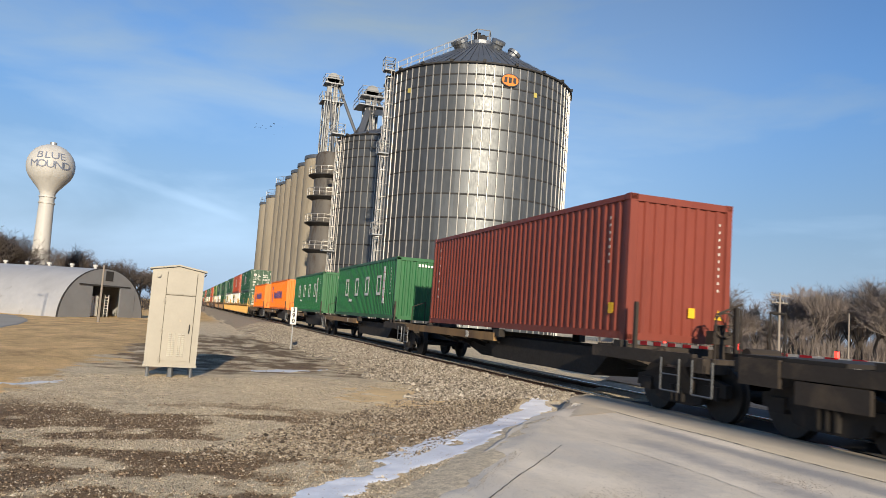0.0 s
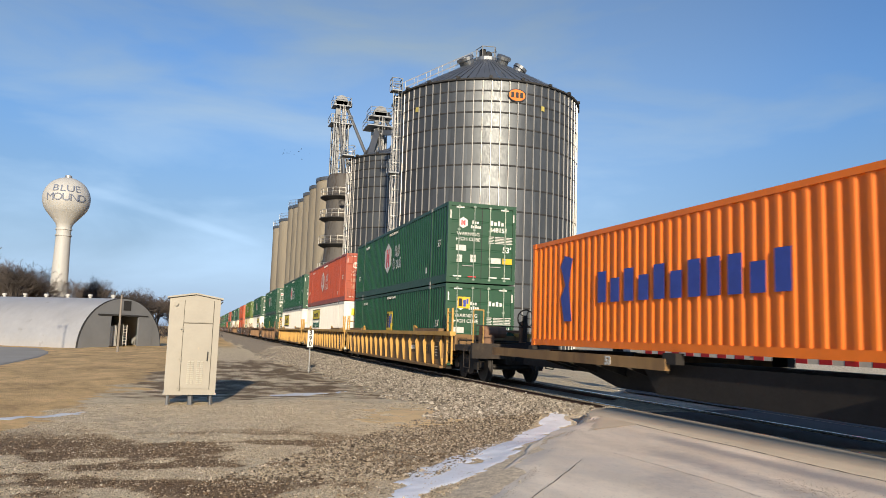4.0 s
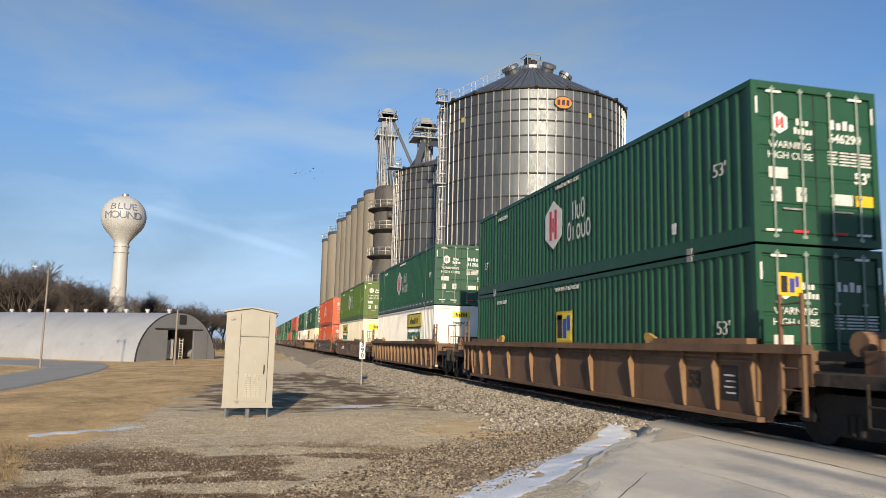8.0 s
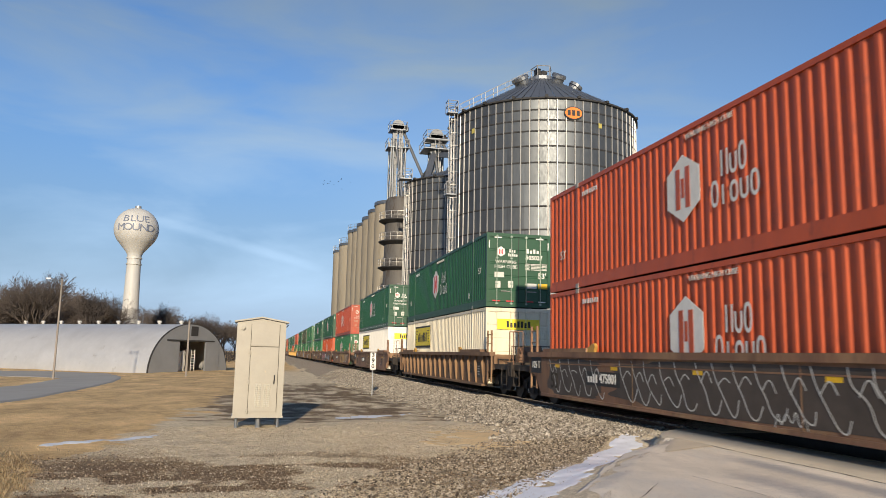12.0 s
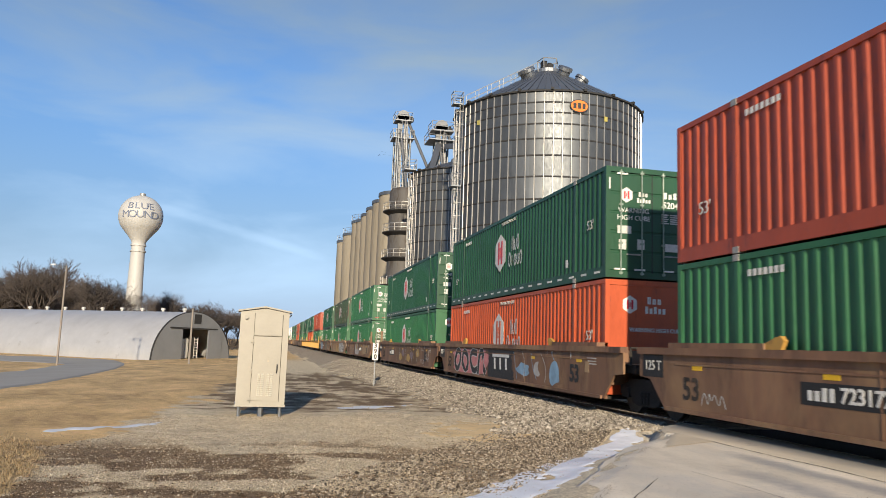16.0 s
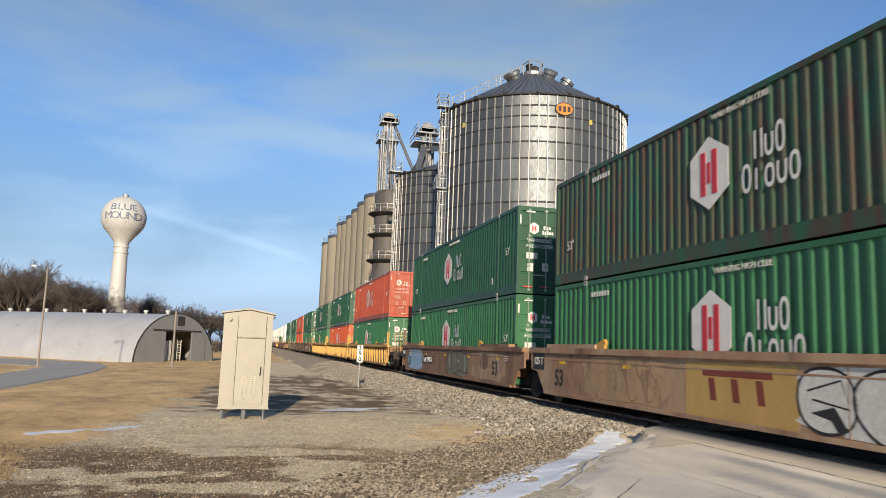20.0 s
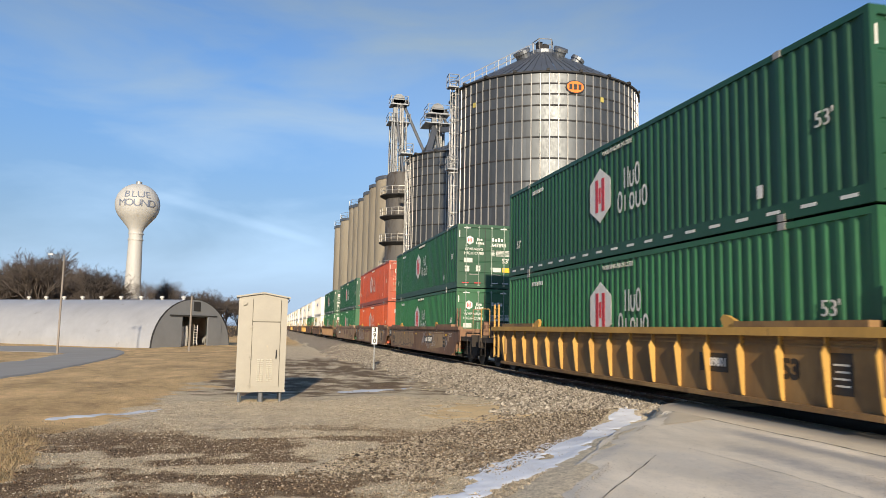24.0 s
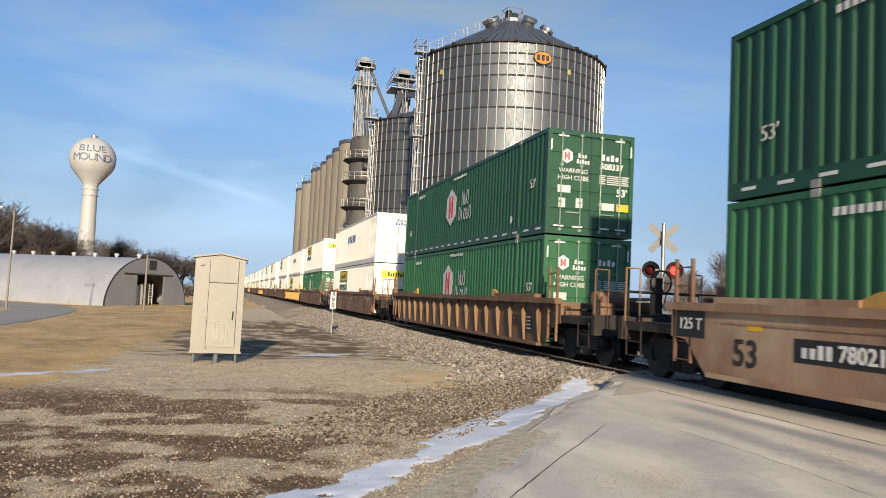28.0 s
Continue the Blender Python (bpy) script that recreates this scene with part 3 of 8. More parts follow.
    grass = over(blend(((0.22, 0.138, 0.060), (1.0, 0.72, 0.37)), blades.outputs["Fac"]), blend(((0.16, 0.098, 0.046), (1.0, 0.70, 0.35)), sweep.outputs["Fac"]), most)
    bed = blend(((0.19, 0.155, 0.115), (0.48, 0.40, 0.305)), grain)
    c = over(pale, dark, ragged(split.outputs[0], 1.5))
    c = over(c, grass, ragged(split.outputs[1], 1.4))
    c = over(c, bed, ragged(split.outputs[2], 1.0))
    c = over(c, blend(((0.40, 0.335, 0.24), (0.94, 0.83, 0.64)), grain), ragged(att.outputs["Alpha"], 1.2))
    link(c, bsdf.inputs["Base Color"])
    relief = add("ShaderNodeBump", Strength=1.0, Distance=0.024)
    link(grain, relief.inputs["Height"])
    link(relief.outputs[0], bsdf.inputs["Normal"])
    return m


GROUND = ground_material()


def spread(lo, a, b, hi, step, grow=1.18):
    """Grid lines: even between a and b, wider and wider out to lo and hi."""
    mid = list(np.arange(a, b + 1e-6, step))
    up, s = [], step
    while (up[-1] if up else b) < hi:
        s *= grow
        up.append((up[-1] if up else b) + s)
    down, s = [], step
    while (down[-1] if down else a) > lo:
        s *= grow
        down.append((down[-1] if down else a) - s)
    return down[::-1] + mid + up


def make_ground():
    xs, ys = spread(-3500, -6.5, 8, 3500, 0.10, 1.13), spread(-600, 4.0, 23, 4000, 0.10, 1.10)
    verts = [(x, y, ground_z(x, y)) for y in ys for x in xs]
    n = len(xs)
    faces = [(j * n + i, j * n + i + 1, (j + 1) * n + i + 1, (j + 1) * n + i) for j in range(len(ys) - 1) for i in range(n - 1)]
    me = bpy.data.meshes.new("ground")
    me.from_pydata(verts, [], faces)
    me.polygons.foreach_set("use_smooth", [True] * len(me.polygons))
    att = me.attributes.new("zone", "FLOAT_COLOR", "POINT")
    att.data.foreach_set("color", [c for x, y, _ in verts for c in (*zones(x, y), shoulder(x, y))])
    me.materials.append(GROUND)
    tagged(new("ground", me), "flat winter ground of gravel, bare earth and dry grass", "ground", kind="structure")


def strip(name, material, ys, left, right, height, label, category, cols=14, skirt=0.0, worn=None):
    """A road or strip of snow that lies along y between two edges."""
    verts, faces = [], []
    for y in ys:
        a, b = left(y), right(y)
        verts += [(a + (b - a) * i / cols, y, height(a + (b - a) * i / cols, y)) for i in range(cols + 1)]
    w = cols + 1
    if skirt:
        verts = [(x, y, z - (skirt if i % w in (0, cols) else 0)) for i, (x, y, z) in enumerate(verts)]
    for j in range(len(ys) - 1):
        faces += [(j * w + i, j * w + i + 1, (j + 1) * w + i + 1, (j + 1) * w + i) for i in range(cols)]
    me = bpy.data.meshes.new(name)
    me.from_pydata(verts, [], faces)
    me.polygons.foreach_set("use_smooth", [True] * len(me.polygons))
    me.materials.append(material)
    if worn:
        me.attributes.new("worn", "FLOAT", "POINT").data.foreach_set("value", [worn(x, y) for x, y, _ in verts])
    return tagged(new(name, me), label, category, kind="structure")


def patch(name, material, outline, lift, label, category, cell=0.12, wobble=0.1, seed=0.0, kind="structure"):
    """A ragged thin sheet (ice, snow) that lies on the ground inside a rough outline."""
    def inside(x, y):
        c = False
        for (x0, y0), (x1, y1) in zip(outline, outline[1:] + outline[:1]):
            if (y0 > y) != (y1 > y) and x < x0 + (y - y0) * (x1 - x0) / (y1 - y0):
                c = not c
        return c
    xs, ys = [p[0] for p in outline], [p[1] for p in outline]
    nx, ny = int((max(xs) - min(xs)) / cell) + 3, int((max(ys) - min(ys)) / cell) + 3
    index, verts, faces = {}, [], []
    def vert(i, j):
        if (i, j) not in index:
            x, y = min(xs) + (i - 1) * cell, min(ys) + (j - 1) * cell
            x += 0.35 * cell * fbm(x + 9 + seed, y, 5)
            y += 0.35 * cell * fbm(x, y + 9, 5)
            index[i, j] = len(verts)
            verts.append((x, y, ground_z(x, y) + lift + 0.006 * fbm(x, y, 2.5)))
        return index[i, j]
    for i in range(nx):
        for j in range(ny):
            x, y = min(xs) + (i - 0.5) * cell, min(ys) + (j - 0.5) * cell
            if inside(x + wobble * fbm(x + seed, y, 2.2), y + wobble * 1.3 * fbm(x, y + seed + 5, 2.2)) and fbm(x + seed, y + 3, 1.6) < 0.62:
                faces.append((vert(i, j), vert(i + 1, j), vert(i + 1, j + 1), vert(i, j + 1)))
    used = collections.Counter(i for f in faces for i in f)
    verts = [(x, y, z if used[i] > 3 else ground_z(x, y) - 0.004) for i, (x, y, z) in enumerate(verts)]
    g = Geo().add(verts, faces)
    ob = part(name, g, material, smooth=True)
    return tagged(ob, label, category, kind=kind)


def worn(x, y):
    """How bare the road is worn: two tyre bands beside the track and fainter ones along the road."""
    n = 0.25 * fbm(x, y, 0.9)
    near = smooth(10.6, 9.2, y + n)
    a = 1.0 * math.exp(-((x - 6.75 + 0.3 * n) / 0.22) ** 2) * near
    b = 0.85 * math.exp(-((x - 5.95 + 0.5 * n - 0.05 * (y - 8)) / 0.28) ** 2) * smooth(9.4, 8.4, y + n)
    c = 0.55 * math.exp(-((x - 4.6 - 0.45 * (y - 6)) / 0.5) ** 2) * smooth(8.6, 7.2, y + n)
    return max(a, b, c, 0.18 + 0.3 * n)


make_ground()
road = strip("road", ASPHALT, [-60 + 0.4 * k for k in range(155)] + [2.0 + 0.12 * k for k in range(93)], road_edge, lambda y: max(road_left(y) + 0.3, min(road_left(y) + 9.4, 7.22)),
      lambda x, y: road_z(x) + 0.012 * fbm(x, y, 0.6) - 0.06 * smooth(0.62, 0.0, x - road_edge(y) + 0.12 * fbm(x, y, 2.0)) * (x < 7.0) - (0.3 if x < road_edge(y) + 0.001 else 0), "worn pale asphalt road up to the railway crossing", "road", cols=70, worn=worn)


def crack(points, width, seed, material=None):
    """A dark wandering joint in the road surface."""
    rng = random.Random(seed)
    line = []
    for (x0, y0), (x1, y1) in zip(points, points[1:]):
        n = max(2, int(math.hypot(x1 - x0, y1 - y0) / 0.12))
        line += [(x0 + (x1 - x0) * k / n + rng.gauss(0, 0.006), y0 + (y1 - y0) * k / n + rng.gauss(0, 0.006)) for k in range(n)]
    g = Geo()
    for k, (x, y) in enumerate(line):
        w = width * rng.uniform(0.35, 1.2)
        z = road_z(x) + 0.012 * fbm(x, y, 0.6) + 0.006
        g.v += [(x - w, y + w * 0.3, z), (x + w, y - w * 0.3, z)]
    g.f = [(2 * k, 2 * k + 1, 2 * k + 3, 2 * k + 2) for k in range(len(line) - 1)]
    part("road_joint", g, material or SEAM, road, "dark road joint")


crack([(4.72, 8.56), (3.89, 7.6), (3.21, 6.83), (1.9, 5.2)], 0.006, 1)
crack([(5.33, 8.83), (5.40, 8.09), (5.42, 6.83), (5.37, 5.98), (5.3, 5.11), (5.25, 3.6)], 0.004, 2)
crack([(5.9, 6.4), (6.1, 6.25), (6.1, 5.95), (5.9, 5.8)], 0.003, 5)
strip("road_apron", PANEL, [10.5 + 0.12 * k for k in range(25)], lambda y: road_left(y) - 0.05 + 0.05 * fbm(3, y, 1.3),
      lambda y: min(7.23, road_left(y) + 1.3 * smooth(10.6, 11.5, y) + 0.06 * fbm(8, y, 2)), lambda x, y: road_z(x) + 0.012 * fbm(x, y, 0.6) + 0.008 - 0.05 * smooth(0.25, 0.0, x - road_left(y)), "rounded sandy apron at the road's end beside the crossing", "road", cols=8)
strip("road_far", DARKPANEL, [6 + 0.8 * k for k in range(90)], lambda y: max(11.55, road_left(y)), lambda y: max(11.75, road_left(y) + 9.4),
      lambda x, y: road_z(x) + 0.004, "worn asphalt road beyond the railway crossing", "road")
strip("lane", FARROAD, [16 + 1.0 * k for k in range(68)], lambda y: -13.2 - 0.1 * max(0, y - 46) - 30 * smooth(60, 78, y) ** 2,
      lambda y: -7.9 - 0.00215 * max(0, y - 27.8) ** 2 - 12 * smooth(76, 84, y) ** 2, lambda x, y: ground_z(x, y) + 0.045, "grey asphalt lane that bends through dry grass", "road", cols=24, skirt=0.12)

ICE_RIM = [(9.1, 16.8), (7.05, 14.37), (5.32, 12.17), (4.29, 11.13), (3.52, 10.26), (2.99, 9.52), (2.64, 9.13), (2.17, 8.15), (1.68, 7.62), (1.08, 7.06), (0.3, 6.2), (-0.4, 5.2), (0.5, 5.2), (1.3, 6.3), (1.68, 6.84), (2.35, 7.62), (3.42, 8.77), (4.11, 9.49), (4.67, 10.26), (5.3, 11.11), (5.77, 11.44), (6.35, 11.9), (6.66, 12.62), (7.39, 14.1)]
patch("ice_strip", ICE, ICE_RIM, 0.012, "bluish white ice strip along the road shoulder", "ice", 0.05, 0.16)
SAND = surface("yellow_sand", (0.62, 0.46, 0.25), 0.95, var=0.22, scale=1.6, fine=40, bump=0.4, stain=(0.40, 0.31, 0.20), amount=0.5, depth=0.01)
patch("sand_spill", SAND, [(3.0, 15.4), (3.9, 16.5), (4.9, 17.0), (5.5, 15.9), (5.3, 14.6), (4.6, 14.0), (3.6, 14.2)], 0.008, "thin spill of yellow sand beside the ballast", "sand", 0.08, 0.5, 7.0)
patch("snow_streak", SNOW, [(2.0, 20.4), (2.9, 20.9), (4.2, 21.9), (4.4, 22.3), (3.0, 21.7), (2.0, 21.0)], 0.014, "thin streak of old snow on gravel", "snow", 0.06, 0.2, 2.0)
patch("snow_streak", SNOW, [(-3.7, 14.6), (-2.9, 15.3), (-2.1, 16.3), (-2.0, 16.8), (-2.8, 16.0), (-3.8, 15.1)], 0.014, "thin streak of old snow at the grass edge", "snow", 0.06, 0.16, 4.0)

# crossing panels: a rounded near slab, a dark one between the rails, one beyond
panel = [(8.58, 13.9), (8.2, 14.05), (7.8, 13.85), (7.35, 13.2), (7.1, 12.6), (7.25, 11.8), (7.25, -12), (8.58, -12)]
slab = thing("crossing_panel", "sandy concrete crossing slab beside the rail", "crossing panel", kind="structure")
low = [(a - (0.30 if k < 6 else 0), b + (0.16 if k < 4 else 0), -0.42) for k, (a, b) in enumerate(panel)]
BANK = surface("gravelly_bank", (0.66, 0.56, 0.42), 0.95, var=0.4, scale=4, fine=55, bump=1.0, stain=(0.16, 0.125, 0.085), amount=0.5, depth=0.03)
inner = [(a + (0.10 if k < 6 else 0), b - (0.08 if k < 4 else 0)) for k, (a, b) in enumerate(panel)]
part("slab", Geo().add([(a, b, 0.0) for a, b in inner] + [(a, b, -0.035) for a, b in panel] + [(a, b, -0.09) for a, b in panel], [tuple(range(8))] + [(j + k, j + (k + 1) % 8, j + 8 + (k + 1) % 8, j + 8 + k) for k in range(8) for j in (0, 8)]), PANEL, slab, smooth=True)
part("bank", Geo().add([(a, b, -0.04) for a, b in panel[:6]] + low[:6], [(k, k + 1, 7 + k, 6 + k) for k in range(5)]), BANK, slab, "gravelly bank round the slab's end", smooth=True)
crack([(7.205, 12.7), (7.215, 10.5), (7.2, 8.0), (7.215, 5.5), (7.2, 3.2)], 0.012, 8)
part("slab", Geo().box(8.83, 9.99, -12, 13.4, -0.3, -0.03), DARKPANEL, slab, "dark slab between the rails")
part("slab", Geo().box(10.24, 11.5, -12, 13.6, -0.3, -0.01), DARKPANEL, slab)


def make_track():
    t = thing("railway_track", "single railway track with polished rails on sleepers", "track", kind="structure")
    for x in (TRACK - 0.753, TRACK + 0.753):
        head = Geo()
        prof = [(-0.035, -0.04), (0.035, -0.04), (0.037, -0.008), (0.028, 0.0), (-0.028, 0.0), (-0.037, -0.008)]
        for y0 in range(-60, 800, 20):
            head.add([(x + a, y, b) for y in (y0, y0 + 20) for a, b in prof], [(i, (i + 1) % 6, 6 + (i + 1) % 6, 6 + i) for i in range(6)])
        part("rail_head", head, BRIGHT, t, "polished rail head")
        part("rail_web", Geo().box(x - 0.009, x + 0.009, -60, 800, -0.14, -0.04).box(x - 0.07, x + 0.07, -60, 800, -0.16, -0.135), RUSTY, t, "rusty rail web and foot")
    me = Geo().box(-1.3, 1.3, -0.115, 0.115, -0.16, 0.0).mesh("sleeper")
    for k in range(70):
        part("sleeper", me, TIE, t, at=pose(TRACK + random.uniform(-0.04, 0.04), 14.6 + 0.55 * k, -0.155, 0, 0, random.uniform(-1, 1)))


make_track()


def stones(name, material, count, place, sizes, label, category, lift=0.0, flat=0.75):
    """Many small broken stones in one mesh of kind stuff."""
    rng = np.random.default_rng(len(name) + count)
    base = np.array([(1, 0, 0), (-1, 0, 0), (0, 1, 0), (0, -1, 0), (0, 0, 1), (0, 0, -1)], float)
    tri = np.array([(0, 2, 4), (2, 1, 4), (1, 3, 4), (3, 0, 4), (2, 0, 5), (1, 2, 5), (3, 1, 5), (0, 3, 5)])
    verts, faces = [], []
    while len(verts) < count:
        x, y = place(rng)
        if x is None:
            continue
        r = rng.uniform(*sizes) * (1.6 if rng.random() < 0.06 else 1)
        v = base * rng.uniform(0.65, 1.25, (6, 1)) * r
        v += rng.normal(0, 0.16 * r, (6, 3))
        a = rng.uniform(0, 6.3)
        v[:, 2] *= flat
        v = v @ np.array([(math.cos(a), -math.sin(a), 0), (math.sin(a), math.cos(a), 0), (0, 0, 1)])
        faces.append(tri + 6 * len(verts))
        verts.append(v + (x, y, ground_z(x, y) + lift + r * 0.25))
    me = bpy.data.meshes.new(name)
    me.from_pydata(np.concatenate(verts).tolist(), [], np.concatenate(faces).tolist())
    me.materials.append(material)
    return tagged(new(name, me), label, category, kind="stuff")


def ballast_place(rng):
    y = 13.4 + 58 * rng.random() ** 2.3
    x = rng.uniform(4.4 - 0.5 * smooth(25, 60, y), 8.6)
    d, g, b = zones(x, y)
    return (x, y) if b > 0.35 + 0.4 * rng.random() else (None, None)


def gravel_place(rng):
    y = 4.2 + 14 * rng.random() ** 1.6
    x = rng.uniform(-4.5, 6.0)
    if x > road_left(y) - 0.95 or zones(x, y)[1] > 0.5 or zones(x, y)[0] > 0.30 + 1.1 * rng.random():
        return None, None
    return (x, y) if fbm(x, y, 0.9) + 0.9 * rng.random() > 0.25 else (None, None)


stones("ballast", STONE, 34000, ballast_place, (0.016, 0.042), "broken grey and tan ballast stones", "ballast")
def strewn_place(rng):
    y, e = rng.uniform(8.8, 15.2), -1.2 - 2.4 * rng.random() ** 1.5
    x = road_left(y) + e / 0.81
    return (x, y) if fbm(x, y, 0.9) + 1.2 * rng.random() + 0.3 * (y - 11) > 0.1 and x < 6.9 else (None, None)


WETSTONE = broken_stone("damp_stone", ((0.035, 0.028, 0.022), (0.095, 0.077, 0.058), (0.155, 0.128, 0.098), (0.24, 0.20, 0.155), (0.42, 0.37, 0.30)))
stones("strewn_ballast", WETSTONE, 13000, strewn_place, (0.009, 0.026), "grey broken stones strewn beside the ice", "gravel")
stones("gravel", PEBBLE, 48000, gravel_place, (0.004, 0.014), "pale crushed stone strewn over bare earth", "gravel")


def grit_place(rng):
    k = rng.random()
    x, y = (rng.normal(3.75, 0.35), rng.normal(6.4, 0.5)) if k < 0.45 else (rng.normal(6.0, 0.25), rng.normal(6.2, 0.35)) if k < 0.6 else (road_left(7) + rng.uniform(-0.6, 0.5), 0)
    if not y:
        y = rng.uniform(4.2, 11.0)
        x = road_left(y) + abs(rng.normal(0, 0.22)) - 0.15
    return (x, y) if x < 7.1 and x > road_left(y) - 0.3 else (None, None)


def clod_place(rng):
    y = 4.2 + 11 * rng.random() ** 1.4
    x = rng.uniform(-4.5, 5.2)
    if x > road_left(y) - 1.3:
        return None, None
    return (x, y) if zones(x, y)[0] > 0.18 + 0.35 * rng.random() else (None, None)


stones("soil_crumbs", CLOD, 16000, clod_place, (0.004, 0.016), "crumbs of damp dark brown soil", "soil")
stones("road_grit", PEBBLE, 5200, grit_place, (0.003, 0.0065), "small loose grit on the pale road", "grit", 0.022)


def dry_grass():
    rng = np.random.default_rng(5)
    verts, faces = [], []
    count = 0
    while count < 17000:
        y = 5.5 + 9.5 * rng.random() ** 1.3
        x = rng.uniform(-3.0 - 0.34 * y, -0.5)
        if count > 16700:      # sparse stubble between the cabinet and the ballast
            y, x = 20.5 + 30 * rng.random() ** 1.5, rng.uniform(-1.5, 4.6)
            if fbm(x, y, 0.6) < 0.1:
                continue
        elif rng.random() < smooth(9, 15, y):
            continue
        elif zones(x, y)[1] < 0.4 + 0.5 * rng.random() or fbm(x, y, 0.8) < -0.25 + 0.4 * rng.random():
            continue
        h, a, w = rng.uniform(0.02, 0.075) * (1.5 if rng.random() < 0.1 else 1), rng.uniform(0, 6.3), rng.uniform(0.003, 0.007) * (1 + y * 0.04)
        lx, ly = rng.normal(0, 0.5 * h, 2)
        z = ground_z(x, y)
        n = len(verts)
        verts += [(x - w * math.cos(a), y - w * math.sin(a), z), (x + w * math.cos(a), y + w * math.sin(a), z), (x + lx, y + ly, z + h)]
        faces.append((n, n + 1, n + 2))
        count += 1
    me = bpy.data.meshes.new("dry_grass")
    me.from_pydata(verts, [], faces)
    me.materials.append(STRAW)
    tagged(new("dry_grass", me), "short dead straw-coloured winter grass", "grass", kind="stuff")


dry_grass()


# ---- the grain elevator
def ladder(parent, x, y, z0, z1, ux, uy, cage=True):
    """A caged ladder up a wall; (ux, uy) points out of the wall."""
    tx, ty = -uy, ux
    g = Geo()
    for s in (-0.25, 0.25):
        g.tube((x + tx * s, y + ty * s, z0), (x + tx * s, y + ty * s, z1), 0.045, n=5)
    k = z0
    while k < z1:
        g.tube((x - tx * 0.25, y - ty * 0.25, k), (x + tx * 0.25, y + ty * 0.25, k), 0.03, n=4)
        k += 0.6
    part("ladder", g, RIBGALV, parent, "galvanised ladder")
    if cage:
        g = Geo()
        k = z0 + 2
        hoop = [(math.cos(a) * 0.42, math.sin(a) * 0.75) for a in [math.pi * i / 6 for i in range(7)]]
        pts = lambda z: [(x + tx * a + ux * b, y + ty * a + uy * b, z) for a, b in hoop]
        while k < z1:
            g.rail(pts(k), 0.035, 4)
            k += 1.25
        for i in (1, 3, 5):
            g.tube(pts(z0 + 2)[i], pts(z1)[i], 0.03, n=4)
        part("ladder_cage", g, RIBGALV, parent, "ladder cage hoops")


def platform(parent, x, y, z, sx, sy, rail=1.1):
    part("platform", Geo().box(x - sx, x + sx, y - sy, y + sy, z - 0.12, z), GALVROOF, parent, "grated steel platform")
    g = Geo()
    c = [(x - sx, y - sy), (x + sx, y - sy), (x + sx, y + sy), (x - sx, y + sy), (x - sx, y - sy)]
    for h in (rail * 0.5, rail):
        g.rail([(a, b, z + h) for a, b in c], 0.04, 4)
    for a, b in c[:4]:
        g.tube((a, b, z), (a, b, z + rail), 0.045, n=4)
    part("guard_rail", g, GREYSTEEL, parent, "galvanised guard rail")


def sheet_steel(panels=36):
    """Galvanised sheets bolted into rings: each sheet has its own tone and dull spangle."""
    m = surface("galvanised_bin_sheet", (0.104, 0.113, 0.121), 0.49, 0.76, var=0.2, scale=0.9, fine=7, bump=0.06, stretch=(1, 1, 0.35))
    add, link = nodes_of(m.node_tree)
    bsdf = m.node_tree.nodes["Principled BSDF"]
    below = bsdf.inputs["Base Color"].links[0].from_socket
    co = add("ShaderNodeTexCoord")
    sides = add("ShaderNodeSeparateXYZ")
    link(co.outputs["Object"], sides.inputs[0])
    turn = add("ShaderNodeMath")
    turn.operation = "ARCTAN2"
    link(sides.outputs["Y"], turn.inputs[0])
    link(sides.outputs["X"], turn.inputs[1])
    count = add("ShaderNodeMath")
    count.operation = "MULTIPLY"
    count.inputs[1].default_value = panels / (2 * math.pi)
    link(turn.outputs[0], count.inputs[0])
    whole = add("ShaderNodeMath")
    whole.operation = "FLOOR"
    link(count.outputs[0], whole.inputs[0])
    info = add("ShaderNodeObjectInfo")
    row = add("ShaderNodeMath")
    row.operation = "MULTIPLY"
    row.inputs[1].default_value = 991.0
    link(info.outputs["Random"], row.inputs[0])
    key = add("ShaderNodeCombineXYZ")
    link(whole.outputs[0], key.inputs[0])
    link(row.outputs[0], key.inputs[1])
    lot = add("ShaderNodeTexWhiteNoise")
    link(key.outputs[0], lot.inputs["Vector"])
    tone = add("ShaderNodeMapRange", To_Min=0.86, To_Max=1.14)
    link(lot.outputs["Value"], tone.inputs["Value"])
    tint = add("ShaderNodeVectorMath")
    tint.operation = "SCALE"
    link(below, tint.inputs[0])
    link(tone.outputs[0], tint.inputs["Scale"])
    link(tint.outputs[0], bsdf.inputs["Base Color"])
    return m


SHEET = sheet_steel()


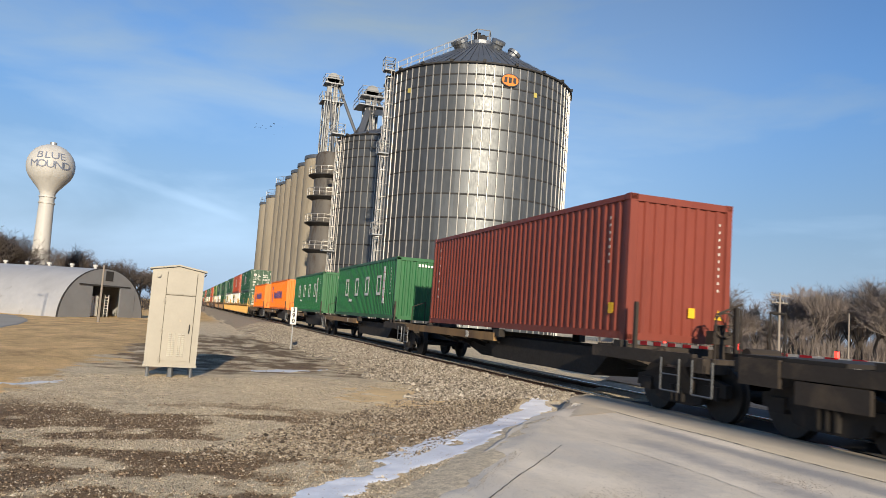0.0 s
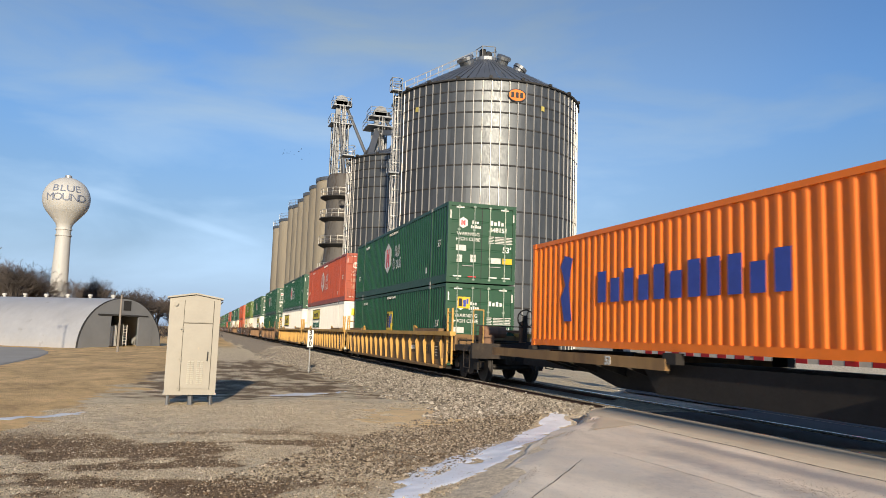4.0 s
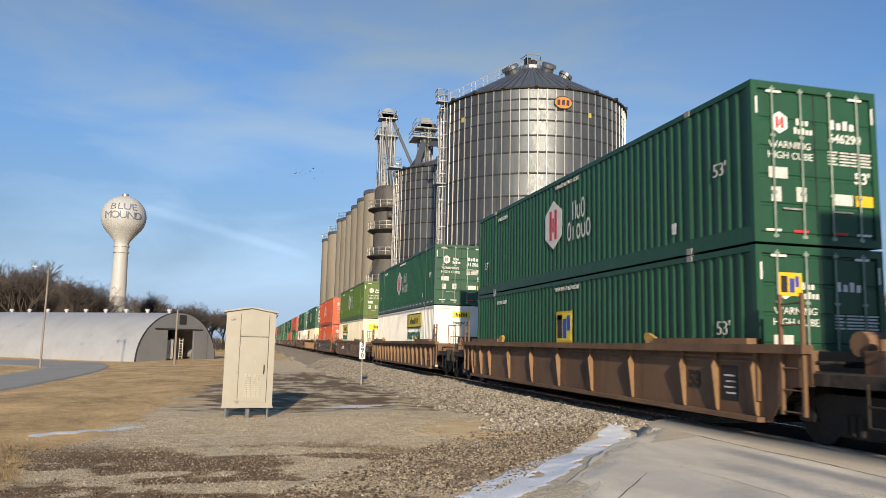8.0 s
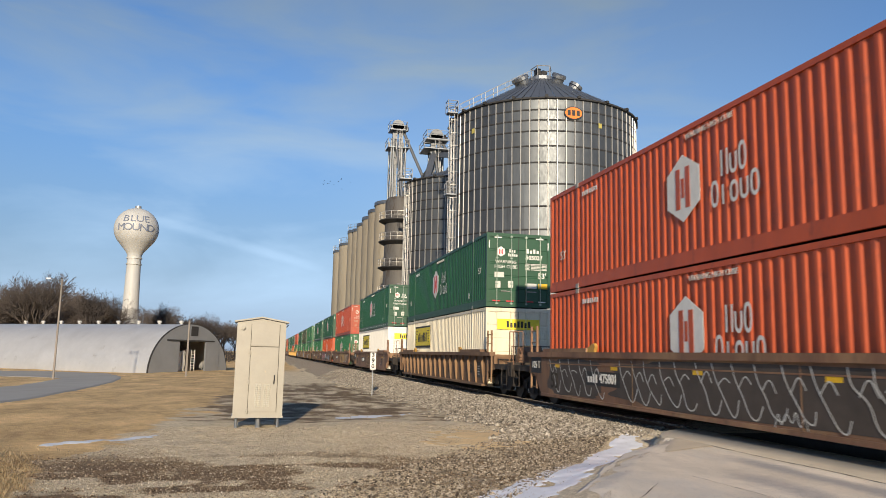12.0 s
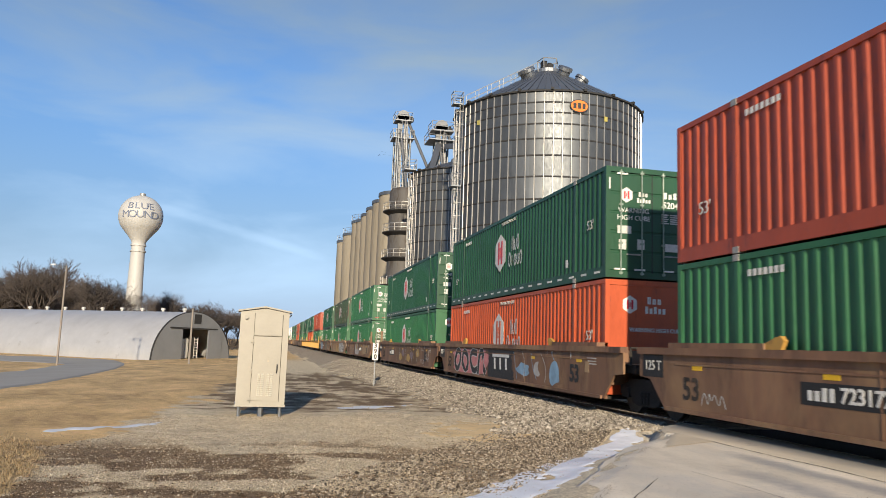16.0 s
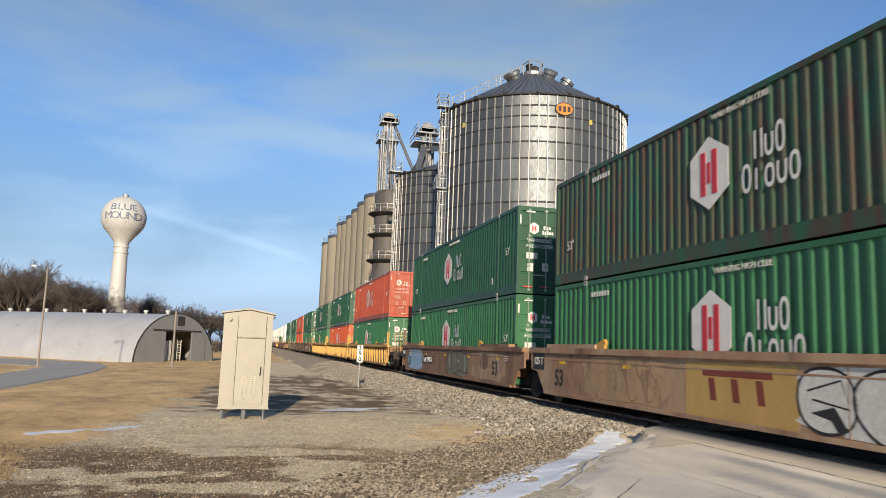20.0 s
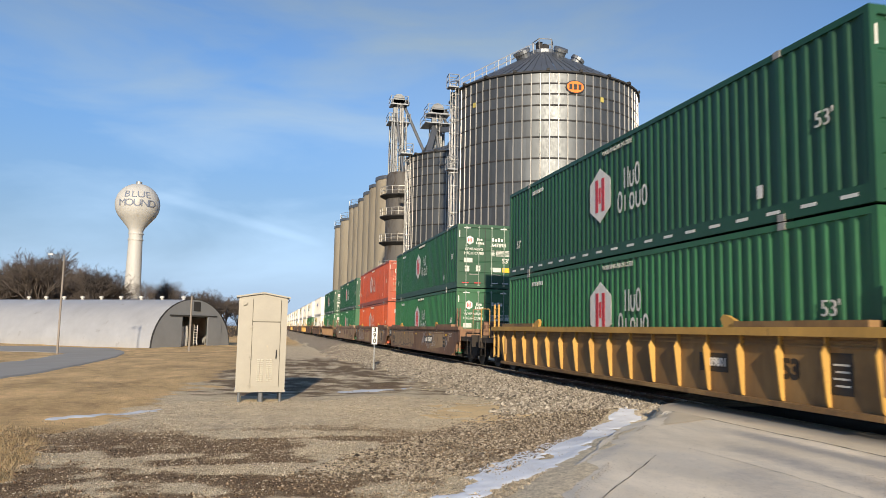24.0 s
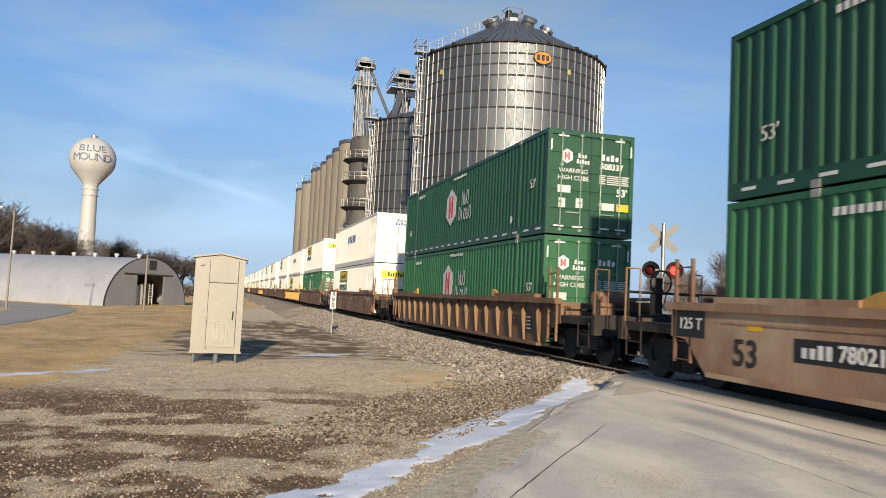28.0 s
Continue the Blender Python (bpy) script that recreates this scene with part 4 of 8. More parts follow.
def grain_bin(name, x, y, r, eave, seams, panels, rise, label, start=0.0):
    t = thing(name, label, "grain bin", pose(x, y, -0.3))
    seams = [s + 0.3 for s in seams]
    for z0, z1 in zip(seams, seams[1:]):
        n = 160
        prof, k = [], max(4, int((z1 - z0) / 0.28))
        for i in range(k * 2 + 1):
            prof.append((r + (0.012 if i % 2 else -0.012), z0 + (z1 - z0) * i / (2 * k)))
        part("wall_ring", Geo().lathe(prof, n), SHEET, t, smooth=True)
    for z in seams[1:-1]:
        part("ring_seam", Geo().lathe([(r + 0.014, z - 0.075), (r + 0.05, z - 0.05), (r + 0.05, z + 0.05), (r + 0.014, z + 0.075)], 120), SEAM, t, "dark lapped seam")
    me = Geo().slab([(r + 0.01, -0.06), (r + 0.08, -0.035), (r + 0.08, 0.035), (r + 0.01, 0.06)], seams[-1] - seams[0], "z", seams[0]).mesh("stiffener")
    for i in range(panels):
        part("stiffener", me, RIBGALV, t, at=pose(0, 0, 0, 0, 0, math.degrees(start) + 360 / panels * i))
    top = seams[-1]
    part("eave_ring", Geo().lathe([(r, top - 0.1), (r + 0.22, top - 0.08), (r + 0.22, top + 0.06), (r - 0.1, top + 0.12)], 120), SEAM, t, "dark eave ring")
    cap = 1.45
    n = 80 if r > 8 else 56
    roof = Geo()
    for i in range(n):
        a0, a1, a2 = 2 * math.pi * i / n, 2 * math.pi * (i + 0.12) / n, 2 * math.pi * (i + 1) / n
        for p, q, up in ((a0, a1, 0.07), (a1, a2, 0.0)):
            ring = [(math.cos(a) * k, math.sin(a) * k, h + up) for k, h in ((r + 0.2, top + 0.05), (cap, top + rise)) for a in (p, q)]
            roof.add(ring, [(0, 1, 3, 2)])
    part("roof", roof, GALVROOF, t, "ribbed galvanised cone roof")
    part("roof_collar", Geo().lathe([(cap, top + rise - 0.1), (cap, top + rise + 0.35), (0.9, top + rise + 0.6), (0.01, top + rise + 0.6)], 24), GALVROOF, t)
    for i in range(n // 2):
        a = 2 * math.pi * i / (n // 2)
        part("eave_bracket", Geo().box(r + 0.05, r + 0.34, -0.14, 0.14, top + 0.0, top + 0.22), SEAM, t, at=pose(0, 0, 0, 0, 0, math.degrees(a))) if i % 2 == 0 else None
    return t, top


BIN_SEAMS = [-0.3, 1.8, 3.9, 6.0, 8.1, 10.2, 12.3, 14.35, 16.35, 18.25, 19.75, 21.1, 22.1, 23.05, 24.1]
big, big_top = grain_bin("grain_bin", 25.96, 68.8, 9.14, 24.1, BIN_SEAMS, 72, 4.75, "tall round galvanised steel grain bin with cone roof", 0.05)
for a, d in ((-150, 2.6), (-75, 2.4), (-25, 2.9), (200, 2.5), (60, 2.5)):
    c, s = math.cos(radians(a)), math.sin(radians(a))
    z = big_top + 4.75 * (1 - (d - 1.45) / 7.7)
    part("roof_vent", Geo().tube((c * d, s * d, z - 0.35), (c * (d + 0.45), s * (d + 0.45), z + 0.35), 0.58, 0.62, 14).tube((c * (d + 0.43), s * (d + 0.43), z + 0.3), (c * (d + 0.6), s * (d + 0.6), z + 0.55), 0.74, 0.70, 14), GALVROOF, big, "round roof vent")
g = Geo()
for k in range(5):
    a = radians(72 * k + 10)
    g.rail([(1.0 * math.cos(a), 1.0 * math.sin(a), big_top + 5.3), (1.1 * math.cos(a), 1.1 * math.sin(a), big_top + 6.3), (1.1 * math.cos(a + 1.25), 1.1 * math.sin(a + 1.25), big_top + 6.3)], 0.05, 5)
part("peak_rail", g, RIBGALV, big, "guard rail round the filling hatch")
part("hatch", Geo().tube((0, 0, big_top + 5.2), (0.3, 0.1, big_top + 6.0), 0.45, 0.35, 10).box(-0.7, -0.2, -0.3, 0.3, big_top + 5.3, big_top + 6.2), SEAM, big, "filling hatch and motor")
# roof walkway from the ladder's head to the peak
la = radians(191)
cx, cy = math.cos(la), math.sin(la)
g = Geo()
for s in (-0.4, 0.4):
    for h in (0.5, 1.05):
        g.tube((cx * 9.2 - cy * s, cy * 9.2 + cx * s, big_top + h), (cx * 1.4 - cy * s, cy * 1.4 + cx * s, big_top + 4.75 + h), 0.03, n=4)
    for k in range(7):
        f = k / 6
        d = 9.2 + (1.4 - 9.2) * f
        g.tube((cx * d - cy * s, cy * d + cx * s, big_top + 4.75 * f), (cx * d - cy * s, cy * d + cx * s, big_top + 4.75 * f + 1.05), 0.03, n=4)
part("roof_walkway_rail", g, RIBGALV, big, "roof stair handrails")
ladder(big, cx * 9.45, cy * 9.45, 0.5, big_top + 0.6, cx, cy)
for z in (9.0, 16.6, big_top + 0.1):
    platform(big, cx * 9.95, cy * 9.95, z, 0.48, 0.48)
# maker's oval badge and small stickers on the wall
fa = math.atan2(-68.8, -25.96) + radians(17.5)
oval = [(0.86 * math.cos(2 * math.pi * i / 28), 0.60 * math.sin(2 * math.pi * i / 28)) for i in range(28)]
m = Matrix.Translation((9.28 * math.cos(fa), 9.28 * math.sin(fa), 23.05)) @ pose(0, 0, 0, 0, 0, math.degrees(fa) + 90)
badge = part("badge", Geo().slab(oval, 0.04, "y", -0.02), BLACK, big, "orange oval maker's badge", at=m)
part("badge_face", Geo().slab([(a * 0.9, b * 0.86) for a, b in oval], 0.02, "y", -0.045), PAINT["bright_orange"], badge)
for k in (-1, 0, 1):
    g = Geo().box(k * 0.42 - 0.14, k * 0.42 + 0.14, -0.06, -0.046, -0.25, 0.25)
    part("badge_bar", g, BLACK, badge)
DULLYELLOW = surface("faded_yellow_sticker", (0.40, 0.34, 0.09), 0.6, var=0.3, scale=6, bump=0)
for off, z in ((16.5, 22.2), (-60, 22.2)):
    a = fa + radians(off)
    part("sticker", Geo().box(-0.17, 0.17, -0.02, 0.02, -0.22, 0.22), DULLYELLOW, big, at=Matrix.Translation((9.27 * math.cos(a), 9.27 * math.sin(a), z)) @ pose(0, 0, 0, 0, 0, math.degrees(a) + 90))

small_seams = [-0.3, 2.1, 4.4, 6.7, 9.0, 11.2, 13.2, 15.0, 16.6, 17.9, 19.0, 20.0, 20.9, 21.6]
small, small_top = grain_bin("grain_bin", 22.0, 87.0, 6.4, 21.6, small_seams, 50, 2.1, "smaller galvanised steel grain bin behind the tall one", 0.1)
lb = radians(199)
ladder(small, math.cos(lb) * 6.7, math.sin(lb) * 6.7, 0.5, small_top + 0.6, math.cos(lb), math.sin(lb))
for z in (8.5, small_top + 0.1):
    platform(small, math.cos(lb) * 7.4, math.sin(lb) * 7.4, z, 0.7, 0.7)

dryer = thing("grain_dryer", "slim grey steel dryer tower with ring walkways", "dryer tower", pose(17.2, 99.5, -0.3))
DRYER = surface("sooty_dryer_steel", (0.105, 0.10, 0.095), 0.7, 0.35, var=0.35, scale=0.6, fine=5, bump=0.1, stain=(0.06, 0.045, 0.035), amount=0.5, stretch=(1, 1, 0.3))
part("shell", Geo().lathe([(2.15, 0.3), (2.15, 22.2), (1.9, 22.7), (0.01, 23.2)], 40), DRYER, dryer, smooth=True)
for z in (9.6, 13.2, 16.7, 19.6):
    ring = part("ring_walkway", Geo().lathe([(2.2, z - 0.5), (2.95, z - 0.12), (2.95, z), (2.1, z)], 32), SEAM, dryer, "steel ring walkway")
    g = Geo()
    c = [(2.9 * math.cos(2 * math.pi * i / 20), 2.9 * math.sin(2 * math.pi * i / 20)) for i in range(21)]
    for h in (0.5, 1.0):
        g.rail([(a, b, z + h) for a, b in c], 0.035, 4)
    for a, b in c[:20]:
        g.tube((a, b, z), (a, b, z + 1.0), 0.035, n=4)
    part("guard_rail", g, RIBGALV, ring)


def leg_tower(x, y, h, w, label, heads):
    """A bucket elevator: a braced steel tower with twin casings, a head house and platforms."""
    t = thing("bucket_elevator", label, "bucket elevator", pose(x, y, -0.3))
    for a in (-w, w):
        for b in (-w, w):
            part("tower_leg", Geo().tube((a, b, 0.3), (a, b, h - 1), 0.11, n=6), GREYSTEEL, t)
    z, k = 1.0, 0
    while z < h - 3:
        g = Geo()
        for p, q in (((-w, -w), (w, -w)), ((w, -w), (w, w)), ((w, w), (-w, w)), ((-w, w), (-w, -w))):
            g.tube((*p, z), (*q, z), 0.06, n=4)
            g.tube((*p, z), (*q, z + 2.4), 0.05, n=4)
            g.tube((*q, z), (*p, z + 2.4), 0.05, n=4)
        part("brace", g, GREYSTEEL, t)
        z, k = z + 2.4, k + 1
    for a in (-0.45, 0.45):
        part("casing", Geo().box(a - 0.28, a + 0.28, -0.25, 0.25, 0.3, h + 0.6), GREYSTEEL, t, "square elevator casing")
    part("head", Geo().box(-0.95, 0.95, -0.5, 0.5, h + 0.4, h + 1.1).tube((0, -0.5, h + 1.1), (0, 0.5, h + 1.1), 0.85, n=14), GREYSTEEL, t, "elevator head")
    for z, s in heads:
        platform(t, 0, 0, z, s, s * 0.9)
    for a, b in ((w * 0.5, -w * 1.15), (-w * 0.7, -w * 1.1), (w * 1.2, w * 0.3)):
        part("down_pipe", Geo().tube((a, b, h - 2.0), (a * 1.1, b, 2.0), 0.13, n=7), GALVROOF, t, "galvanised down pipe")
    ladder(t, 0.0, -w - 0.15, 0.5, h + 0.3, 0, -1)
    part("head_motor", Geo().box(0.95, 1.5, -0.3, 0.3, h + 0.5, h + 1.0).tube((1.2, 0, h + 1.0), (1.2, 0, h + 1.35), 0.16, n=8), SEAM, t, "dark head motor")
    part("spout", Geo().tube((0.9, 0, h + 0.2), (4.2, -4.0, h - 9.5), 0.22, n=8), GREYSTEEL, t, "round grain spout")
    part("spout", Geo().tube((-0.4, -0.9, h - 1.0), (0.4, -4.0, h - 11.5), 0.2, n=8), GREYSTEEL, t, "round grain spout")
    return t


leg_tower(16.75, 101.5, 32.5, 1.0, "tall bucket elevator tower with platforms", ((30.3, 1.5), (32.9, 1.2)))
leg_tower(20.9, 95.0, 29.6, 0.8, "second bucket elevator behind the bins", ((28.6, 1.9), (30.0, 1.5)))
conv = thing("grain_conveyor", "sloping enclosed grain conveyor over the bins", "conveyor")
part("gallery", Geo().tube((20.6, 94.5, 28.2), (18.4, 90.0, 22.2), 0.5, n=4).tube((20.9, 94.5, 27.6), (24.0, 84.0, 25.4), 0.45, n=4), GALVROOF, conv)
part("truss", Geo().tube((20.4, 94.0, 26.8), (17.6, 90.0, 22.6), 0.16, n=5).tube((20.6, 94.6, 25.0), (18.2, 92.0, 20.9), 0.14, n=5).tube((18.9, 92.0, 20.5), (18.9, 92.0, 23.6), 0.14, n=5).tube((20.0, 93.8, 20.5), (20.0, 93.8, 27.0), 0.14, n=5), GALV, conv, "steel truss")
platform(conv, 17.9, 90.5, 21.9, 1.3, 1.3)


def silo(x, y, r, h, railing):
    t = thing("concrete_silo", "tall round tan concrete silo of the grain elevator", "silo", pose(x, y, -0.5), group="row of concrete silos")
    prof = []
    for k in range(15):
        z = 0.3 + (h - 0.3) * k / 14
        prof += [(r, z), (r + 0.012, z + 0.05)]
    prof[-1] = (r, h)
    part("shaft", Geo().lathe(prof, 40), CONCRETE, t, smooth=True)
    part("cap", Geo().lathe([(r + 0.12, h - 0.3), (r + 0.12, h + 0.25), (r - 0.3, h + 0.3), (0.01, h + 0.5)], 40), GALVROOF, t, "dark roof edge")
    if railing:
        for k in (0.85, 1.4):
            part("guard_rail", Geo().lathe([(r + 0.03, h + k - 0.03), (r + 0.06, h + k), (r + 0.03, h + k + 0.03), (r, h + k), (r + 0.03, h + k - 0.03)], 32), RIBGALV, t)
        me = Geo().tube((r + 0.03, 0, h + 0.2), (r + 0.03, 0, h + 1.4), 0.04, n=4).mesh("rail_post")
        for k in range(16):
            part("rail_post", me, RIBGALV, t, at=pose(0, 0, 0, 0, 0, 22.5 * k))


for k in range(5):
    silo(19.6 - 0.12 * k, 117.5 + 7.0 * k, 3.5, 25.6, False)
silo(19.2, 153.5, 3.6, 26.6, True)
silo(19.1, 164.5, 4.2, 25.4, True)
silo(19.0, 178.0, 4.2, 25.6, True)

# ---- the water tower
tower = thing("water_tower", "white ball water tower with blue lettering on a flared column", "water tower", pose(-21.65, 131.0, -0.8))
R0 = 3.5
prof = [(2.4, 0.3), (1.6, 2.5), (1.32, 6.0), (1.08, 16.0), (1.1, 17.2)]
part("column", Geo().lathe(prof, 40), TANK, tower, smooth=True)
for z in (15.9, 16.9):
    part("band", Geo().lathe([(1.08, z - 0.1), (1.22, z - 0.1), (1.22, z + 0.1), (1.08, z + 0.1)], 40), TANK, tower)
zc = 21.75
prof = [(1.09, 17.0), (1.13, 17.4), (1.35, 17.85), (1.9, 18.55)]
prof += [(R0 * math.cos(a), zc + R0 * math.sin(a)) for a in [radians(-42 + 132 * i / 26) for i in range(26)]] + [(0.01, zc + R0)]
part("tank", Geo().lathe(prof, 56), TANK, tower, smooth=True)
part("hatch", Geo().lathe([(0.5, zc + R0 - 0.1), (0.5, zc + R0 + 0.35), (0.01, zc + R0 + 0.45)], 14), RIBGALV, tower)
LETTER = surface("faded_blue_lettering", (0.15, 0.175, 0.24), 0.6, var=0.2, scale=1, bump=0)


def wrap(text, size, z, spacing):
    """Letters one by one round the ball, facing the camera."""
    face = math.atan2(-131.0, 22.0) + radians(-2)
    n = len(text)
    for i, ch in enumerate(text):
        el = math.asin((z - zc) / R0)
        a = face + (i - (n - 1) / 2) * spacing / (R0 * math.cos(el))
        out = Vector((math.cos(a) * math.cos(el), math.sin(a) * math.cos(el), math.sin(el)))
        right = Vector((-math.sin(a), math.cos(a), 0))
        up = out.cross(right)
        p = Vector((0, 0, zc)) + out * (R0 + 0.03)
        me = word(ch, size, 0.0)
        part("letter", me, LETTER, tower, at=Matrix(((right.x * 1.15, up.x, out.x, p.x), (right.y * 1.15, up.y, out.y, p.y), (right.z * 1.15, up.z, out.z, p.z), (0, 0, 0, 1))))


wrap("BLUE", 1.15, zc + 1.25, 1.08)
wrap("MOUND", 1.15, zc - 0.16, 1.2)

# ---- the half-round steel hut, with its open door
hut = thing("quonset_hut", "long half-round corrugated steel hut with an open doorway", "quonset hut", pose(-7.6, 83.6, -1.08, 0, 0, -38.5))
HR, HL, HK = 5.6, 34.5, 0.91
arch = [(HR * math.cos(math.pi * i / 48), HR * HK * math.sin(math.pi * i / 48)) for i in range(49)]
shell = Geo()
rows = 140
for k in range(rows + 1):
    s = 0.02 if k % 2 else -0.02
    shell.v += [(-HL * k / rows, a * (1 + s / HR), b * (1 + s / HR)) for a, b in arch]
shell.f = [(k * 49 + i, k * 49 + i + 1, (k + 1) * 49 + i + 1, (k + 1) * 49 + i) for k in range(rows) for i in range(48)]
part("shell", shell, HUTMETAL, hut, "corrugated galvanised shell", smooth=True)
D0, D1, DH = -1.6, 2.1, 3.3
face = Geo()
left = [(a, b) for a, b in arch if a < D0]
right = [(a, b) for a, b in arch if a > D1]
face.slab([(D0, 0), (D0, HR * HK * math.sqrt(1 - (D0 / HR) ** 2))] + [p for p in left] , 0.08, "x", 0.0)
face.slab([(D1, HR * HK * math.sqrt(1 - (D1 / HR) ** 2)), (D1, 0)] + [p for p in right], 0.08, "x", 0.0)
topline = [p for p in arch if D0 <= p[0] <= D1]
face.slab([(D1, DH), (D1, HR * HK * math.sqrt(1 - (D1 / HR) ** 2))] + topline + [(D0, HR * HK * math.sqrt(1 - (D0 / HR) ** 2)), (D0, DH)], 0.08, "x", 0.0)
part("end_wall", face, HUTEND, hut, "grey end wall")
part("end_wall", Geo().slab([(a, b) for a, b in arch], 0.08, "x", -HL - 0.08), HUTEND, hut)
part("door_track", Geo().box(0.09, 0.2, -3.4, 3.4, DH + 0.02, DH + 0.16), SEAM, hut, "dark sliding door track")
part("door_panel", Geo().box(0.09, 0.15, D1 + 0.02, D1 + 2.1, 0.05, DH), HUTEND, hut, "slid-open grey door")
part("louvre", Geo().box(0.085, 0.13, -0.1, 0.9, 3.9, 4.9), SEAM, hut, "dark louvred vent")
part("rim", Geo().add([(0.1 - 0.16 * s, a * k, b * k) for s in (0, 1) for k in (1.0, 1.012) for a, b in arch], [(i, i + 1, 49 + i + 1, 49 + i) for i in range(48)] + [(49 + i, 50 + i, 148 + i, 147 + i) for i in range(48)]), SEAM, hut, "edge trim")
# floor coloured near black to stand in for the shade inside the hut
part("floor", Geo().box(-HL, -0.1, -HR + 0.1, HR - 0.1, 0.0, 0.12), VOID, hut)
for k in range(9):
    x = -1.5 - 3.1 * k
    part("roof_vent", Geo().tube((x, 0, HR * HK - 0.1), (x, 0, HR * HK + 0.22), 0.15, n=10).tube((x, 0, HR * HK + 0.2), (x, 0, HR * HK + 0.4), 0.25, 0.22, 10), TANK, hut, "white roof vent")
rack = thing("storage_rack", "pale sheets and a ladder leaning inside the doorway", "storage rack", pose(-7.6, 83.6, -0.83, 0, 0, -38.5))
for k in range(4):
    part("sheet", Geo().box(-0.7, -0.62, -1.3 + 0.42 * k, -0.98 + 0.42 * k, 0.0, 2.1 - 0.1 * (k % 2)), OFFWHITE, rack)
g = Geo().box(-0.6, -0.54, 0.75, 0.82, 0, 2.2).box(-0.6, -0.54, 1.25, 1.32, 0, 2.2)
for k in range(7):
    g.box(-0.6, -0.55, 0.78, 1.3, 0.25 + 0.28 * k, 0.32 + 0.28 * k)
part("ladder", g, OFFWHITE, rack)
part("shelf_post", Geo().box(-0.55, -0.45, -0.1, -0.02, 0, 2.3).box(-0.55, -0.45, 0.45, 0.53, 0, 2.3), DARK, rack)


# ---- poles, cabinet, milepost, signal
def pole(x, y, h, r, label, arms=()):
    t = thing("utility_pole", label, "pole", pose(x, y, ground_z(x, y)))
    part("shaft", Geo().tube((0, 0, -0.2), (0, 0, h), r, r * 0.7, 10), WOODPOLE, t)
    for z, half in arms:
        part("crossarm", Geo().box(-half, half, -0.07, 0.07, z - 0.07, z + 0.07), WOODPOLE, t)
        for s in (-0.9, -0.45, 0.45, 0.9):
            part("insulator", Geo().tube((half * s, 0, z + 0.07), (half * s, 0, z + 0.3), 0.07, 0.04, 6), GALVROOF, t)
    return t


pole(-6.2, 66.0, 4.6, 0.1, "short weathered pole before the steel hut")
lamp = pole(-15.5, 63.0, 7.6, 0.085, "grey lamp pole beside the lane")
part("lamp_arm", Geo().tube((0, 0, 7.4), (-0.75, -0.25, 7.6), 0.04, n=6).box(-1.05, -0.7, -0.38, -0.2, 7.55, 7.66), GALVROOF, lamp, "lamp on a short arm")
pole(-46.0, 166.0, 8.2, 0.17, "distant utility pole with a crossarm", ((7.9, 1.4),))
pole(-38.0, 165.0, 7.2, 0.17, "distant utility pole with two crossarms", ((6.9, 1.2), (6.2, 1.2)))
pole(62.0, 66.0, 7.2, 0.17, "utility pole with two crossarms across the track", ((6.9, 1.3), (6.1, 1.1)))
pole(59.0, 54.1, 4.9, 0.09, "plain slim pole across the track")

# the cabinet beige made paler, to paint the sunlight that the louvres catch
LITLOUVRE = surface("sunlit_louvre_paint", (0.55, 0.53, 0.46), 0.45, var=0.06, scale=6, bump=0)
# darkened beige for strips that draw the shade in the door gaps
GAPSHADE = surface("shaded_beige_gap", (0.10, 0.09, 0.07), 0.8, var=0.2, scale=6, bump=0)
CAB = pose(-0.10, 18.35, 0, 0, 0, 2)
cab = thing("signal_cabinet", "beige steel trackside cabinet with louvred door on legs", "cabinet", CAB)
W2, D2, B0, B1 = 0.55, 0.45, -0.085, 2.03
part("body", Geo().slab([(-W2, B0), (W2, B0), (W2, B1), (0, B1 + 0.09), (-W2, B1)], 2 * D2, "y", -D2), BEIGE, cab)
roof = Geo()
for s in (-1, 1):
    roof.add([(0, y, B1 + 0.10 + k) for y in (-D2 - 0.06, D2 + 0.06) for k in (0, 0.035)] + [(s * (W2 + 0.06), y, B1 - 0.005 + k) for y in (-D2 - 0.06, D2 + 0.06) for k in (0, 0.035)],
             [(0, 1, 3, 2), (4, 5, 7, 6), (0, 4, 5, 1), (2, 3, 7, 6), (1, 5, 7, 3), (0, 2, 6, 4)])
part("roof", roof, BEIGE, cab, "shallow pitched roof")
door = part("door", Geo().box(-0.22, 0.40, -D2 - 0.022, -D2 - 0.001, B0 + 0.1, 1.46), BEIGE, cab, "flush steel door")
part("panel", Geo().box(-0.22, 0.40, -D2 - 0.012, -D2 - 0.001, 1.50, B1 - 0.04), BEIGE, cab)
part("shadow_gap", Geo().box(-0.235, -0.223, -D2 - 0.006, -D2 + 0.01, B0 + 0.08, B1 - 0.04).box(0.403, 0.415, -D2 - 0.006, -D2 + 0.01, B0 + 0.08, B1 - 0.04).box(-0.23, 0.41, -D2 - 0.006, -D2 + 0.01, 1.468, 1.486), GAPSHADE, cab, "dark door gap")
part("handle", Geo().box(0.32, 0.345, -D2 - 0.055, -D2 - 0.022, 0.70, 0.84).tube((0.333, -D2 - 0.05, 0.78), (0.325, -D2 - 0.05, 0.64), 0.013, n=6), BLACK, door, "black swing handle")
